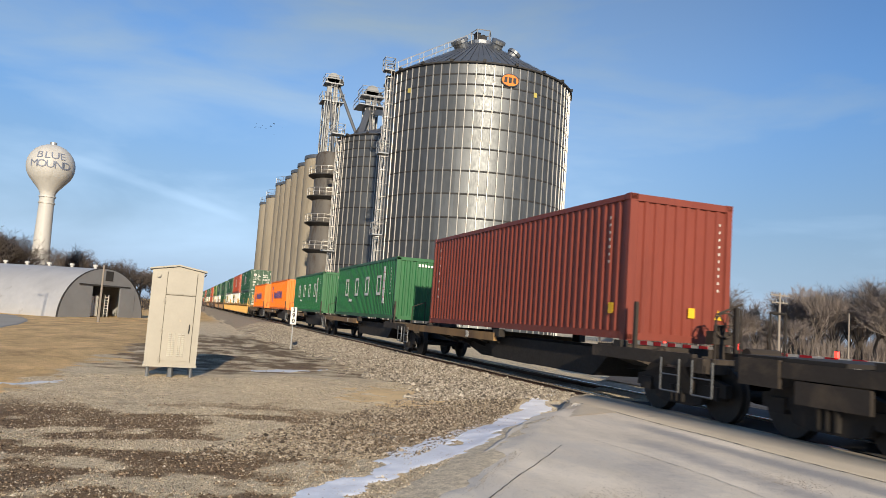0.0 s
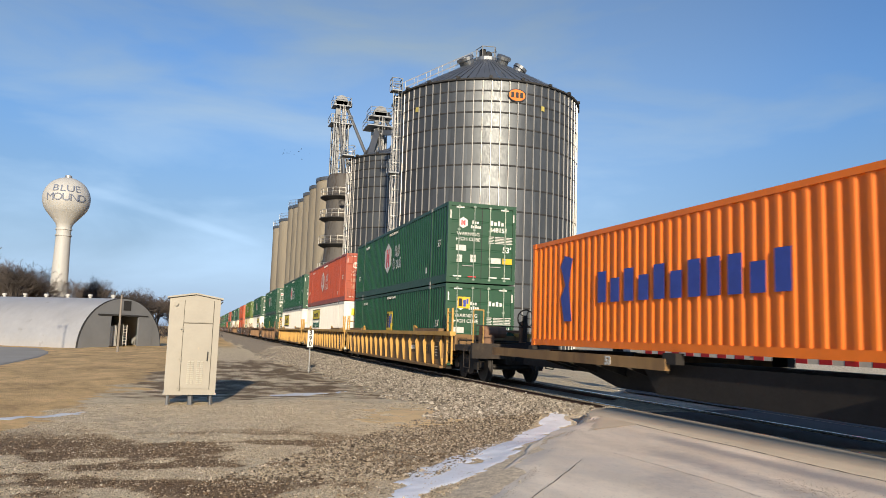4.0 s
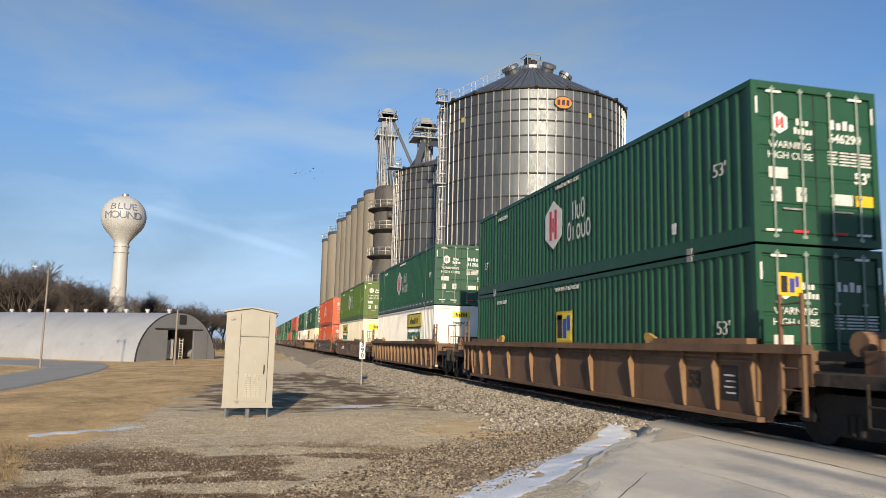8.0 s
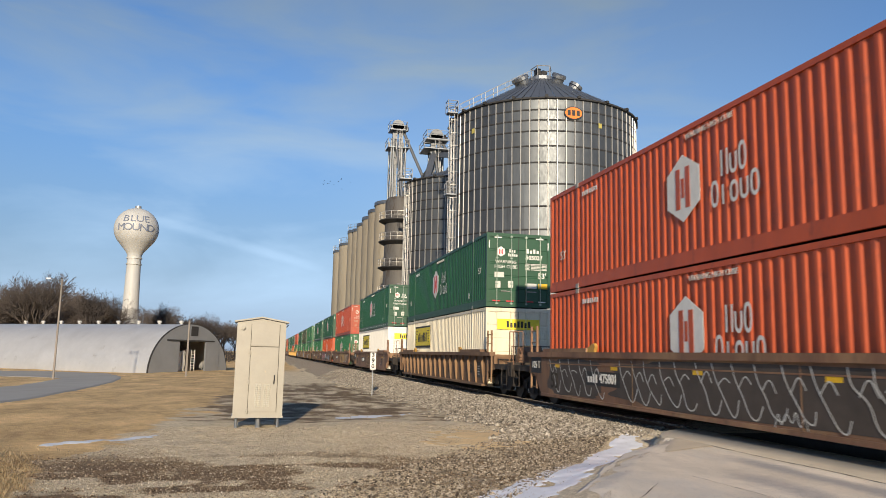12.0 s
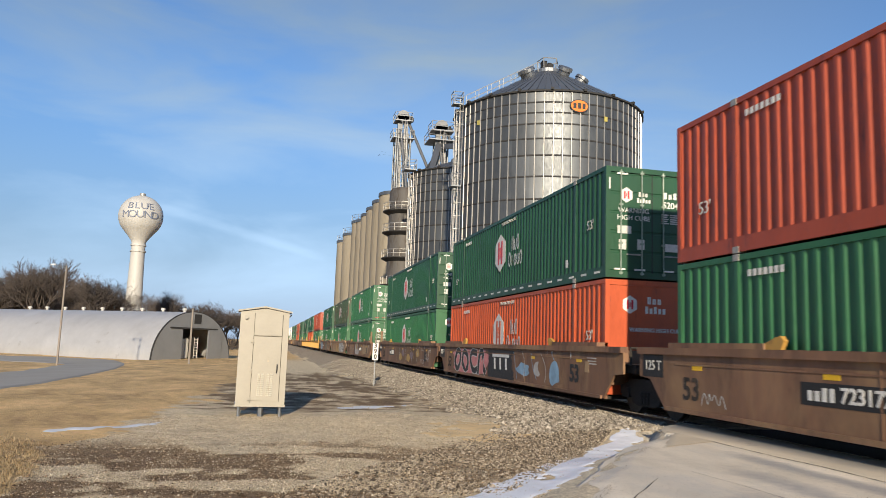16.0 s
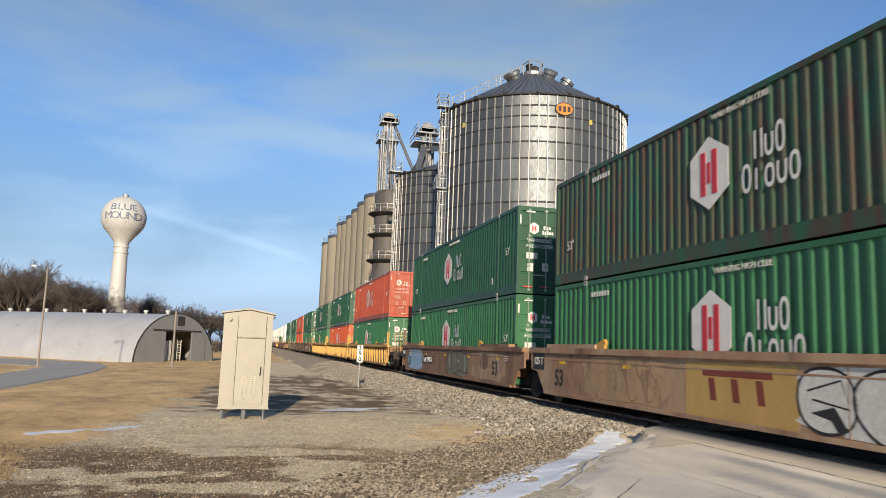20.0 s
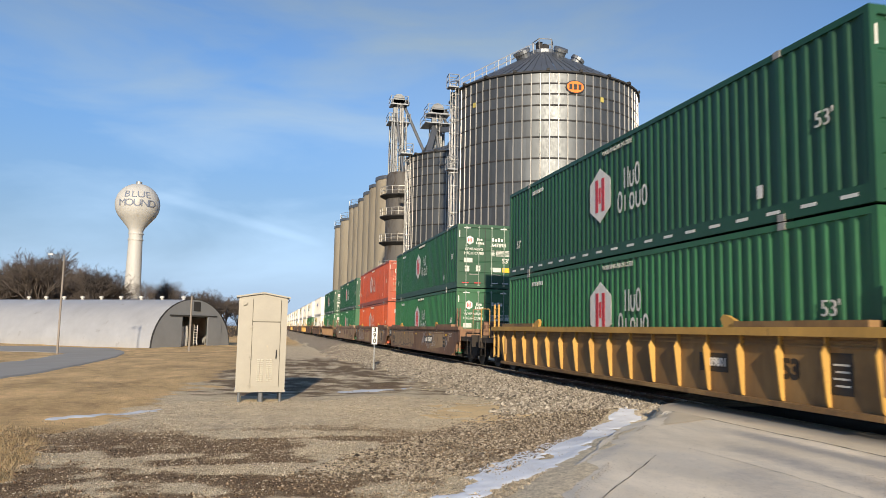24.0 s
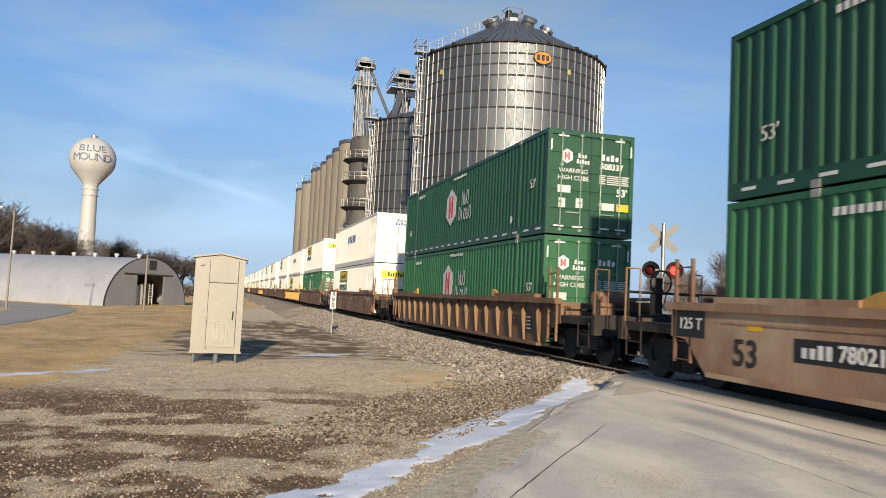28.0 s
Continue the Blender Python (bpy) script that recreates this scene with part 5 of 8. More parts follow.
for x in (-0.06, 0.02, 0.14, 0.22):
    for k in range(12):
        z = 0.12 + 0.043 * k
        part("louvre", Geo().add([(x + a, -D2 - d, z + b) for a in (-0.027, 0.027) for d, b in ((0.022, 0.030), (0.052, 0.012), (0.050, 0.006), (0.022, 0.006))], [(0, 1, 2, 3), (4, 7, 6, 5), (0, 4, 5, 1), (1, 5, 6, 2), (2, 6, 7, 3)]), LITLOUVRE, door)
for z in (1.33, 0.66, 0.02):
    part("hinge", Geo().box(-0.29, -0.2, -D2 - 0.035, -D2 - 0.02, z, z + 0.03).tube((-0.235, -D2 - 0.04, z - 0.04), (-0.235, -D2 - 0.04, z + 0.07), 0.014, n=6), BEIGE, cab)
part("lamp_cap", Geo().tube((-0.42, -D2 - 0.06, 1.9), (-0.42, -D2, 1.9), 0.05, n=10), BEIGE, cab)
part("eyelet", Geo().tube((W2 + 0.0, -D2 + 0.05, B1 - 0.1), (W2 + 0.05, -D2 + 0.05, B1 - 0.04), 0.012, n=6), DARK, cab)
part("skirt", Geo().box(-W2 - 0.02, W2 + 0.02, -D2 - 0.02, D2 + 0.02, B0 - 0.04, B0), BEIGE, cab)
for x, y in ((-0.46, -0.36), (0.46, -0.36), (-0.46, 0.36), (0.46, 0.36)):
    p = CAB @ Vector((x, y, 0))
    part("leg", Geo().tube((x, y, ground_z(p.x, p.y) - 0.05), (x, y, B0 - 0.03), 0.035, n=8), GALVROOF, cab)
part("conduit", Geo().tube((0.02, -0.3, -0.55), (0.02, -0.3, B0 - 0.03), 0.06, n=10), GALVROOF, cab, "grey cable conduit")

mp = thing("milepost", "white milepost plate with black numerals on a thin post", "milepost", pose(4.65, 33.0, ground_z(4.65, 33.0)))
gz = ground_z(4.65, 33.0)
part("post", Geo().box(-0.02, 0.02, 0.0, 0.03, -0.1, 1.42 - gz), GALVROOF, mp)
plate = part("plate", Geo().box(-0.125, 0.125, -0.02, 0.0, 0.68 - gz, 1.42 - gz), WHITE, mp)
for k, ch in enumerate("390"):
    part("numeral", word(ch, 0.19, 0.008), BLACK, plate, at=on_end(0, -0.026, 1.30 - gz - 0.24 * k))

GREYBACK = surface("pale_sign_back", (0.22, 0.225, 0.23), 0.6, 0.2, var=0.12, scale=3, bump=0)
sig = thing("crossing_signal", "crossing signal with crossbuck and lit red lamp", "crossing signal", pose(14.05, 22.0, ground_z(14.05, 22.0), 0, 0, -32))
sz = ground_z(14.05, 22.0)
part("mast", Geo().tube((0, 0, 0), (0, 0, 4.25 - sz), 0.065, n=10).tube((0, 0, 0), (0, 0, 0.5), 0.16, 0.1, 10), RIBGALV, sig)
for s in (-1, 1):
    part("crossbuck_board", Geo().box(-0.62, 0.62, -0.012 - 0.02 * s, 0.012 - 0.02 * s, -0.11, 0.11), GREYBACK, sig, "back of a crossbuck board", at=pose(0, 0.1, 3.75 - sz, 0, 45 * s, 0))
part("lamp_bar", Geo().tube((-0.5, 0, 2.67 - sz), (0.5, 0, 2.67 - sz), 0.04, n=8), RIBGALV, sig)
for x, lit in ((-0.38, False), (0.38, True)):
    head = part("lamp_head", Geo().lathe([(0.29, -0.02), (0.29, 0.02), (0.16, 0.1), (0.01, 0.12)], 22), BLACK, sig, "black lamp head", at=pose(x, -0.06, 2.67 - sz, -90, 0, 0))
    part("hood", Geo().add([(0.17 * math.cos(a), 0.17 * math.sin(a), -0.02 - d) for a in [math.pi + math.pi * i / 12 for i in range(13)] for d in (0, 0.26)], [(2 * i, 2 * i + 2, 2 * i + 3, 2 * i + 1) for i in range(12)]), BLACK, head)
    part("lens", Geo().lathe([(0.15, -0.03), (0.1, -0.05), (0.01, -0.06)], 18), REDLENS if lit else surface("unlit_red_lens", (0.06, 0.005, 0.006), 0.2, var=0.05, bump=0), head)
arm = part("gate_arm", Geo().box(-0.02, 0.02, -10.5, 1.3, 1.0 - sz, 1.12 - sz), WHITE, sig, "lowered white gate arm with red stripes", at=pose(0, 0.1, 0, 0, 0, 30))
for k in range(13):
    part("stripe", Geo().box(-0.026, 0.026, -0.9 - 0.76 * k, -0.52 - 0.76 * k, 0.998 - sz, 1.122 - sz), REDSTICK, arm)
for k in (0, 1, 2):
    part("arm_lamp", Geo().tube((0, -2.6 - 3.3 * k, 1.12 - sz), (0, -2.6 - 3.3 * k, 1.26 - sz), 0.05, n=8), REDLENS, arm)
part("gate_motor", Geo().box(-0.25, 0.25, -0.2, 0.3, 0.8 - sz, 1.3 - sz), GALV, sig, "gate motor box")


# ---- bare winter trees
def tree_meshes(seed, h, spread_k):
    """A bare tree: a trunk that forks into limbs, branches and very many fine twigs."""
    rng = random.Random(seed)
    wood, twigs = Geo(), Geo()
    reach = (0.27, 0.27, 0.205, 0.15, 0.105, 0.075, 0.055)
    count = (6, 4, 4, 3, 3, 3, 0)
    thick = (0.021, 0.0105, 0.0056, 0.0033, 0.0022, 0.0017, 0.0015)

    def grow(p, d, level):
        length = h * reach[level] * rng.uniform(0.75, 1.2)
        bend = (d + Vector((rng.gauss(0, 0.16), rng.gauss(0, 0.16), rng.gauss(0, 0.08)))).normalized()
        mid = p + d * length * 0.5
        q = mid + bend * length * 0.5
        r = h * thick[level]
        if level < 3:
            (wood if level < 2 else twigs).tube(p, mid, r, r * 0.8, 6 if level < 2 else 4, False).tube(mid, q, r * 0.8, r * 0.55, 6 if level < 2 else 4, False)
        elif level < 5:
            twigs.tube(p, q, r, r * 0.6, 3, False)
        else:
            side = d.orthogonal().normalized() * r
            twigs.add([p - side, p + side, q + side * 0.5, q - side * 0.5], [(0, 1, 2, 3)])
        for k in range(count[level]):
            side = Vector((rng.gauss(0, 1), rng.gauss(0, 1), rng.gauss(0, 0.55))).normalized()
            nd = (bend + side * spread_k * rng.uniform(0.65, 1.25) + Vector((0, 0, 0.26 if level < 3 else 0.02))).normalized()
            f = rng.uniform(0.72, 1.0) if level == 0 else rng.uniform(0.3, 1.0)
            grow(p.lerp(mid, f * 2) if f < 0.5 else mid.lerp(q, f * 2 - 1), nd, level + 1)

    grow(Vector((0, 0, -0.2)), Vector((rng.gauss(0, 0.05), rng.gauss(0, 0.05), 1)).normalized(), 0)
    k = h / max(v[2] for v in twigs.v)
    for g in (wood, twigs):
        g.v = [(x * k, y * k, z * k) for x, y, z in g.v]
    return wood.mesh("trunk"), twigs.mesh("crown")


TREES = [tree_meshes(s, 12.0, k) for s, k in ((1, 0.62), (2, 0.74), (3, 0.56), (4, 0.68))]


# lighter twig grey: distance haze put into the colour of the far right trees
HAZETWIG = surface("haze_lightened_twigs", (0.17, 0.145, 0.135), 0.95, var=0.25, scale=0.4, bump=0)


def tree(x, y, h, k, turn):
    t = thing("bare_tree", "tall leafless grey-brown deciduous tree in winter", "tree", Matrix.Translation((x, y, ground_z(x, y))) @ pose(0, 0, 0, 0, 0, turn) @ Matrix.Diagonal((h / 12, h / 12, h / 12, 1)), group="bare winter trees")
    part("trunk", TREES[k][0], BARK, t)
    part("crown", TREES[k][1], HAZETWIG if x > 20 else TWIG, t)


rng = random.Random(11)


def by_angle(az, d):
    return math.sin(radians(az)) * d, math.cos(radians(az)) * d


for k in range(50):      # the wood behind the hut
    az = -28 + 16.4 * k / 49 + rng.uniform(-0.4, 0.4)
    tree(*by_angle(az, rng.uniform(132, 178)), rng.uniform(10.0, 14.5), rng.randrange(4), rng.uniform(0, 360))
for az, d, h in ((-12.0, 122, 10.5), (-11.2, 128, 9.5), (-8.9, 165, 10.5), (-8.2, 158, 9.8), (-7.2, 150, 10.2), (-6.6, 155, 8.5), (-5.9, 170, 8.0), (-5.2, 175, 9.0), (-4.5, 160, 8.8), (-4.0, 165, 9.4), (-3.4, 180, 8.6), (-2.8, 190, 8.4), (-2.1, 200, 8.8), (-1.3, 215, 8.6), (-0.5, 230, 8.4), (0.3, 260, 9.0), (-10.2, 190, 9.0), (-9.5, 195, 9.5)):
    tree(*by_angle(az, d), h * 1.12, rng.randrange(4), rng.uniform(0, 360))
for k in range(28):      # across the track, past the bins
    az = 32 + 19 * k / 27 + rng.uniform(-0.5, 0.5)
    d = rng.uniform(108, 150)
    tree(*by_angle(az, d), d * rng.uniform(0.045, 0.07), rng.randrange(4), rng.uniform(0, 360))
for az, d, k in ((37.3, 74, 0.125), (39.4, 78, 0.11), (43.9, 84, 0.095), (44.7, 92, 0.098), (45.3, 80, 0.105), (46.0, 88, 0.108), (46.6, 82, 0.10), (47.4, 90, 0.085), (48.3, 84, 0.10), (48.9, 80, 0.118), (49.5, 86, 0.12), (50.2, 78, 0.115), (51.0, 84, 0.11)):
    tree(*by_angle(az, d * 1.4), d * 1.4 * k * 0.85, rng.randrange(4), rng.uniform(0, 360))

def thicket(name, count, where, label):
    """A far band of brush and young trees, too fine to count: bundles of thin bare stems that fork."""
    rng = np.random.default_rng(count)
    g = Geo()
    for _ in range(count):
        x, y, h = where(rng)
        z = ground_z(x, y)
        for _ in range(9):
            a, lean = rng.uniform(0, 6.3), rng.uniform(0.05, 0.42)
            p = Vector((x + rng.normal(0, 0.5), y + rng.normal(0, 0.5), z - 0.1))
            d = Vector((math.cos(a) * lean, math.sin(a) * lean, 1)).normalized()
            q = p + d * h * rng.uniform(0.35, 0.6)
            g.tube(p, q, 0.035, 0.022, 3, False)
            for _ in range(4):
                e = (d + Vector(rng.normal(0, 0.38, 3))).normalized()
                s = p.lerp(q, rng.uniform(0.4, 1.0))
                g.tube(s, s + e * h * rng.uniform(0.2, 0.42), 0.017, 0.008, 3, False)
    ob = part(name, g, TWIG if name == "far_brush" else HAZETWIG)
    return tagged(ob, label, "brush", kind="stuff")


def left_brush(rng):
    az, d = rng.uniform(-30, 1.2), rng.uniform(150, 215)
    return (*by_angle(az, d), rng.uniform(2.5, 5.5) * (1.25 if az < -12 else 0.95))


def right_brush(rng):
    az, d = rng.uniform(31, 53), rng.uniform(108, 155)
    return (*by_angle(az, d), d * rng.uniform(0.022, 0.045))


thicket("far_brush", 520, left_brush, "grey-brown bare winter brush below the far wood")
thicket("pale_brush", 420, right_brush, "grey-brown bare brush beyond the crossing")

# a loose flock of small dark birds, far off
birds = thing("bird_flock", "loose flock of small dark birds flying far off", "birds")
bird = Geo().add([(-0.22, 0, 0), (0.2, 0, 0.02), (0, 0.05, 0.02), (0, -0.05, 0.02), (0.03, 0.29, 0.11), (0.03, -0.29, 0.11)], [(0, 2, 1, 3), (2, 4, 1), (3, 1, 5)]).mesh("bird")
for k in range(13):
    part("bird", bird, BLACK, birds, at=pose(rng.uniform(-5, 5), rng.uniform(-4, 4), rng.uniform(-1.4, 1.4), rng.uniform(-20, 20), 0, rng.uniform(-30, 30)))


# ---- the train: containers, well cars and spine cars
SPEED = 19.05         # metres a second, towards -Y
MOVING = []           # things of the train, with their y at the start
WHEELSETS = []


def corrugated(x, y0, y1, z0, z1, out, period=0.278, deep=0.036):
    """A trapezoid-corrugated wall along y; out is the sign of its outer side."""
    g = Geo()
    n = max(1, round((y1 - y0) / period))
    p = (y1 - y0) / n
    line = []
    for i in range(n):
        a = y0 + p * i
        line += [(a, 0), (a + 0.27 * p, 0), (a + 0.40 * p, deep), (a + 0.87 * p, deep)]
    line.append((y1, 0))
    for y, d in line:
        g.v += [(x - out * d, y, z0), (x - out * d, y, z1)]
    g.f = [(2 * i, 2 * i + 2, 2 * i + 3, 2 * i + 1) for i in range(len(line) - 1)]
    return g


SHELLS = {}


def shell_meshes(kind):
    """Shared meshes of one kind of container: 53 or 40."""
    if kind in SHELLS:
        return SHELLS[kind]
    L, W, H = (16.154, 1.295, 2.87) if kind == 53 else (12.192, 1.219, 2.896 if kind == 41 else 2.591)
    posts = (1.98, L - 1.98) if kind == 53 else ()
    m = {"L": L, "W": W, "H": H}
    body = Geo()
    marks = [0.08, *posts, L - 0.08]
    for s in (-1, 1):
        body = Geo()
        for a, b in zip(marks, marks[1:]):
            c = corrugated(s * (W - 0.012), a + 0.06, b - 0.06, 0.16, H - 0.10, s)
            body.add(c.v, c.f)
            if b < L - 0.1:
                body.add([(s * (W - 0.03), b + k, z) for k in (-0.08, 0.08) for z in (0.16, H - 0.1)], [(0, 1, 3, 2)])
        m["wall%d" % s] = body.mesh("side_wall")
        a, b = sorted((s * W, s * (W - 0.07)))
        m["top%d" % s] = Geo().box(a, b, 0.1, L - 0.1, H - 0.11, H - 0.004).mesh("top_rail")
        m["low%d" % s] = Geo().box(a, b, 0.1, L - 0.1, 0.02, 0.30 if kind == 53 else 0.17).mesh("bottom_rail")
    m["roof"] = Geo().box(-W + 0.05, W - 0.05, 0.06, L - 0.06, H - 0.06, H - 0.03).mesh("roof")
    m["floor"] = Geo().box(-W + 0.05, W - 0.05, 0.06, L - 0.06, 0.12, 0.16).mesh("floor")
    for y in (0, L - 0.12):
        g = Geo()
        for s in (-1, 1):
            a, b = sorted((s * (W + 0.003), s * (W - 0.12)))
            g.box(a, b, y, y + 0.12, 0.02, H - 0.004)
        g.box(-W + 0.12, W - 0.12, y, y + 0.1, H - 0.14, H - 0.004).box(-W + 0.12, W - 0.12, y, y + 0.1, 0.02, 0.16)
        m["frame%d" % (y > 0)] = g.mesh("end_frame")
    a, b = -W - 0.003, -W + 0.12
    m["post"] = Geo().box(a, b, -0.05, 0.05, 0.05, H - 0.05).mesh("side_post")
    m["posts"] = posts
    m["rear"] = Geo().box(-W + 0.1, W - 0.1, L - 0.07, L - 0.03, 0.12, H - 0.1).mesh("rear_wall")
    cast = Geo().box(-0.09, 0.09, -0.085, 0.085, -0.06, 0.06)
    m["casting"] = cast.mesh("corner_casting")
    line, step = [(0.05, 0.16)], (H - 0.34) / 5
    for k in range(5):
        a, b = 0.18 + step * k + 0.02, 0.18 + step * (k + 1) - 0.02
        line += [(0.05, a), (0.035, a + 0.02), (0.035, b - 0.02), (0.05, b)]
    line += [(0.05, H - 0.14), (0.07, H - 0.14), (0.07, 0.16)]
    d = Geo().slab(line, W - 0.13, "x", 0.008)
    m["door"] = d.mesh("door")
    rod = Geo().tube((0, 0, 0.10), (0, 0, H - 0.08), 0.018, n=6)
    for z in (0.14, 0.9, 1.9, H - 0.14):
        rod.box(-0.05, 0.05, -0.012, 0.025, z - 0.025, z + 0.025)
    m["rod"] = rod.mesh("lock_rod")
    m["rod_handle"] = Geo().box(-0.02, 0.36, -0.03, -0.01, -0.016, 0.016).mesh("rod_handle")
    e = Geo()
    line = []
    n, p = 9, (2 * W - 0.24) / 9
    for i in range(n):
        a = -W + 0.12 + p * i
        line += [(a, 0.02), (a + 0.3 * p, 0.02), (a + 0.42 * p, 0.058), (a + 0.88 * p, 0.058)]
    line.append((W - 0.12, 0.02))
    for x, y in line:
        e.v += [(x, y, 0.14), (x, y, H - 0.12)]
    e.f = [(2 * i, 2 * i + 2, 2 * i + 3, 2 * i + 1) for i in range(len(line) - 1)]
    m["front"] = e.mesh("front_wall")
    plain = Geo().box(-W + 0.1, W - 0.1, 0.03, 0.06, 0.14, H - 0.12)
    m["plain"] = plain.mesh("front_wall")
    SHELLS[kind] = m
    return m


def cells(g, x0, x1, z0, z1, count, face, at, seed, pen=0.0):
    """A row of small upright blocks, solid or hollow, for lettering that is not spelled out."""
    rng = random.Random(seed)
    w = (x1 - x0) / count
    for i in range(count):
        p, q = x0 + w * (i + 0.16), x0 + w * (i + 0.80)
        r, s = z0, z1 - (z1 - z0) * rng.choice((0.0, 0.25, 0.25))
        blocks = [(p, q, r, s)]
        if pen:
            blocks = [(p, p + pen * 1.15, r, s), (q - pen * 1.15, q, r, s), (p + pen * 1.15, q - pen * 1.15, r, r + pen), (p + pen * 1.15, q - pen * 1.15, s - pen, s)]
        for a, b, c, d in blocks:
            g.box(a, b, at - 0.004, at, c, d) if face == "end" else g.box(at - 0.004, at, -b, -a, c, d)
    return g


HEX = [(math.cos(radians(30 + 60 * i)), math.sin(radians(30 + 60 * i))) for i in range(6)]
LOGO = {}


def logo_meshes():
    if not LOGO:
        LOGO["hex_side"] = Geo().slab([(a * 0.70, b * 0.70) for a, b in HEX], 0.006, "x", 0).mesh("logo_plate")
        h = Geo()
        for y in (-0.26, 0.10):
            h.box(-0.006, 0.0, y, y + 0.16, -0.42, 0.42)
        h.box(-0.006, 0.0, -0.05, 0.05, -0.2, 0.2)
        LOGO["h_side"] = h.mesh("logo_mark")
        LOGO["hex_end"] = Geo().slab([(a * 0.19, b * 0.20) for a, b in HEX], 0.006, "y", 0).mesh("logo_plate")
        LOGO["h_end"] = Geo().box(-0.075, -0.03, -0.006, 0, -0.1, 0.1).box(0.03, 0.075, -0.006, 0, -0.1, 0.1).box(-0.012, 0.012, -0.006, 0, -0.05, 0.05).mesh("logo_mark")
        g = Geo()
        rows = ((0.05, 0.60, ((0.5, "pair"), (0.36, "cup"), (0.5, "ring"))), (-0.53, 1.10, ((0.48, "ring"), (0.36, "bar"), (0.36, "ring"), (0.36, "cup"), (0.44, "ring"))))
        for z0, half, marks in rows:
            w = 2 * half / len(marks)
            for i, (h, form) in enumerate(marks):
                c, q = half - w * (i + 0.5), w * 0.32
                paths = {"ring": [(rounded([(c - q, z0), (c + q, z0), (c + q, z0 + h), (c - q, z0 + h)], True, 2), True)],
                         "cup": [(rounded([(c + q, z0 + h), (c + q, z0), (c - q, z0), (c - q, z0 + h)], False, 2), False)],
                         "bar": [([(c + q * 0.4, z0), (c + q * 0.4, z0 + h)], False)],
                         "pair": [([(c + q, z0), (c + q, z0 + h)], False), ([(c - q, z0), (c - q, z0 + h)], False)]}[form]
                for path, closed in paths:
                    loop = ribbon(path, 0.042, -0.004, closed)
                    g.add(loop.v, loop.f)
        LOGO["text_side"] = g.mesh("logo_text")
        g = cells(Geo(), -0.16, 0.12, 0.02, 0.14, 3, "end", 0, 3, 0.022)
        LOGO["text_end"] = cells(g, -0.2, 0.2, -0.14, -0.02, 5, "end", 0, 4, 0.022).mesh("logo_text")
        LOGO["sign"] = Geo().box(-0.012, 0, -1.35, 1.35, -0.36, 0.36).mesh("sign_plate")
        LOGO["sign_edge"] = Geo().box(-0.008, 0, -1.42, 1.42, -0.43, 0.43).mesh("sign_border")
        LOGO["sign_text"] = cells(Geo(), -0.85, 0.85, -0.2, 0.16, 7, "side", 0, 6).mesh("sign_text")
        g = Geo()
        for k in range(5):
            g.box(-0.005, 0, -1.25, -0.92 - 0.05 * k, 0.22 - 0.11 * k, 0.245 - 0.11 * k).box(-0.005, 0, 0.92 + 0.04 * k, 1.25, 0.22 - 0.11 * k, 0.245 - 0.11 * k)
        LOGO["sign_lines"] = g.mesh("sign_lines")
        LOGO["sign_end"] = Geo().box(-0.85, 0.85, -0.01, 0, -0.2, 0.2).mesh("sign_plate")
        LOGO["sign_text_end"] = cells(Geo(), -0.5, 0.5, -0.12, 0.12, 7, "end", 0, 8).mesh("sign_text")
        LOGO["dash"] = Geo().box(-0.004, 0, -0.17, 0.17, -0.028, 0.028).mesh("reflective_dash")
        LOGO["tick_end"] = Geo().box(-0.15, 0.15, -0.004, 0, -0.022, 0.022).mesh("reflective_dash")
        LOGO["tick_up"] = Geo().box(-0.02, 0.02, -0.004, 0, -0.15, 0.15).mesh("reflective_dash")
        LOGO["label"] = Geo().box(-0.19, 0.19, -0.004, 0, -0.1, 0.1).mesh("placard")
        LOGO["label2"] = Geo().box(-0.1, 0.1, -0.004, 0, -0.13, 0.13).mesh("placard")
        g = Geo()
        for k in range(5):
            for a, b in ((-0.24, -0.04), (0.0, 0.24)):
                g.box(a, b - 0.04 * (k % 2), -0.004, 0, 0.12 - 0.055 * k, 0.15 - 0.055 * k)
        LOGO["lines"] = g.mesh("small_print")
        LOGO["vert"] = cells(Geo(), -0.06, 0.06, -0.05, 0.05, 1, "end", 0, 9).mesh("stencil_mark")
        LOGO["emp"] = Geo().box(-0.008, 0, -0.5, 0.5, -0.4, 0.4).mesh("sign_plate")
        LOGO["emp_bars"] = Geo().box(-0.006, 0, 0.12, 0.42, -0.3, 0.3).box(-0.006, 0, 0.12, 0.45, 0.2, 0.34).mesh("sign_bars")
        LOGO["emp_blue"] = Geo().box(-0.006, 0, -0.18, 0.06, -0.3, 0.22).box(-0.006, 0, -0.42, -0.22, -0.1, 0.3).mesh("sign_bars")
        LOGO["emp_end"] = Geo().box(-0.23, 0.23, -0.006, 0, -0.2, 0.2).mesh("sign_plate")
        LOGO["emp_end_bars"] = Geo().box(-0.19, -0.06, -0.005, 0, -0.14, 0.14).mesh("sign_bars")
        LOGO["emp_end_blue"] = Geo().box(-0.02, 0.08, -0.005, 0, -0.14, 0.1).box(0.1, 0.17, -0.005, 0, -0.04, 0.14).mesh("sign_bars")
    return LOGO


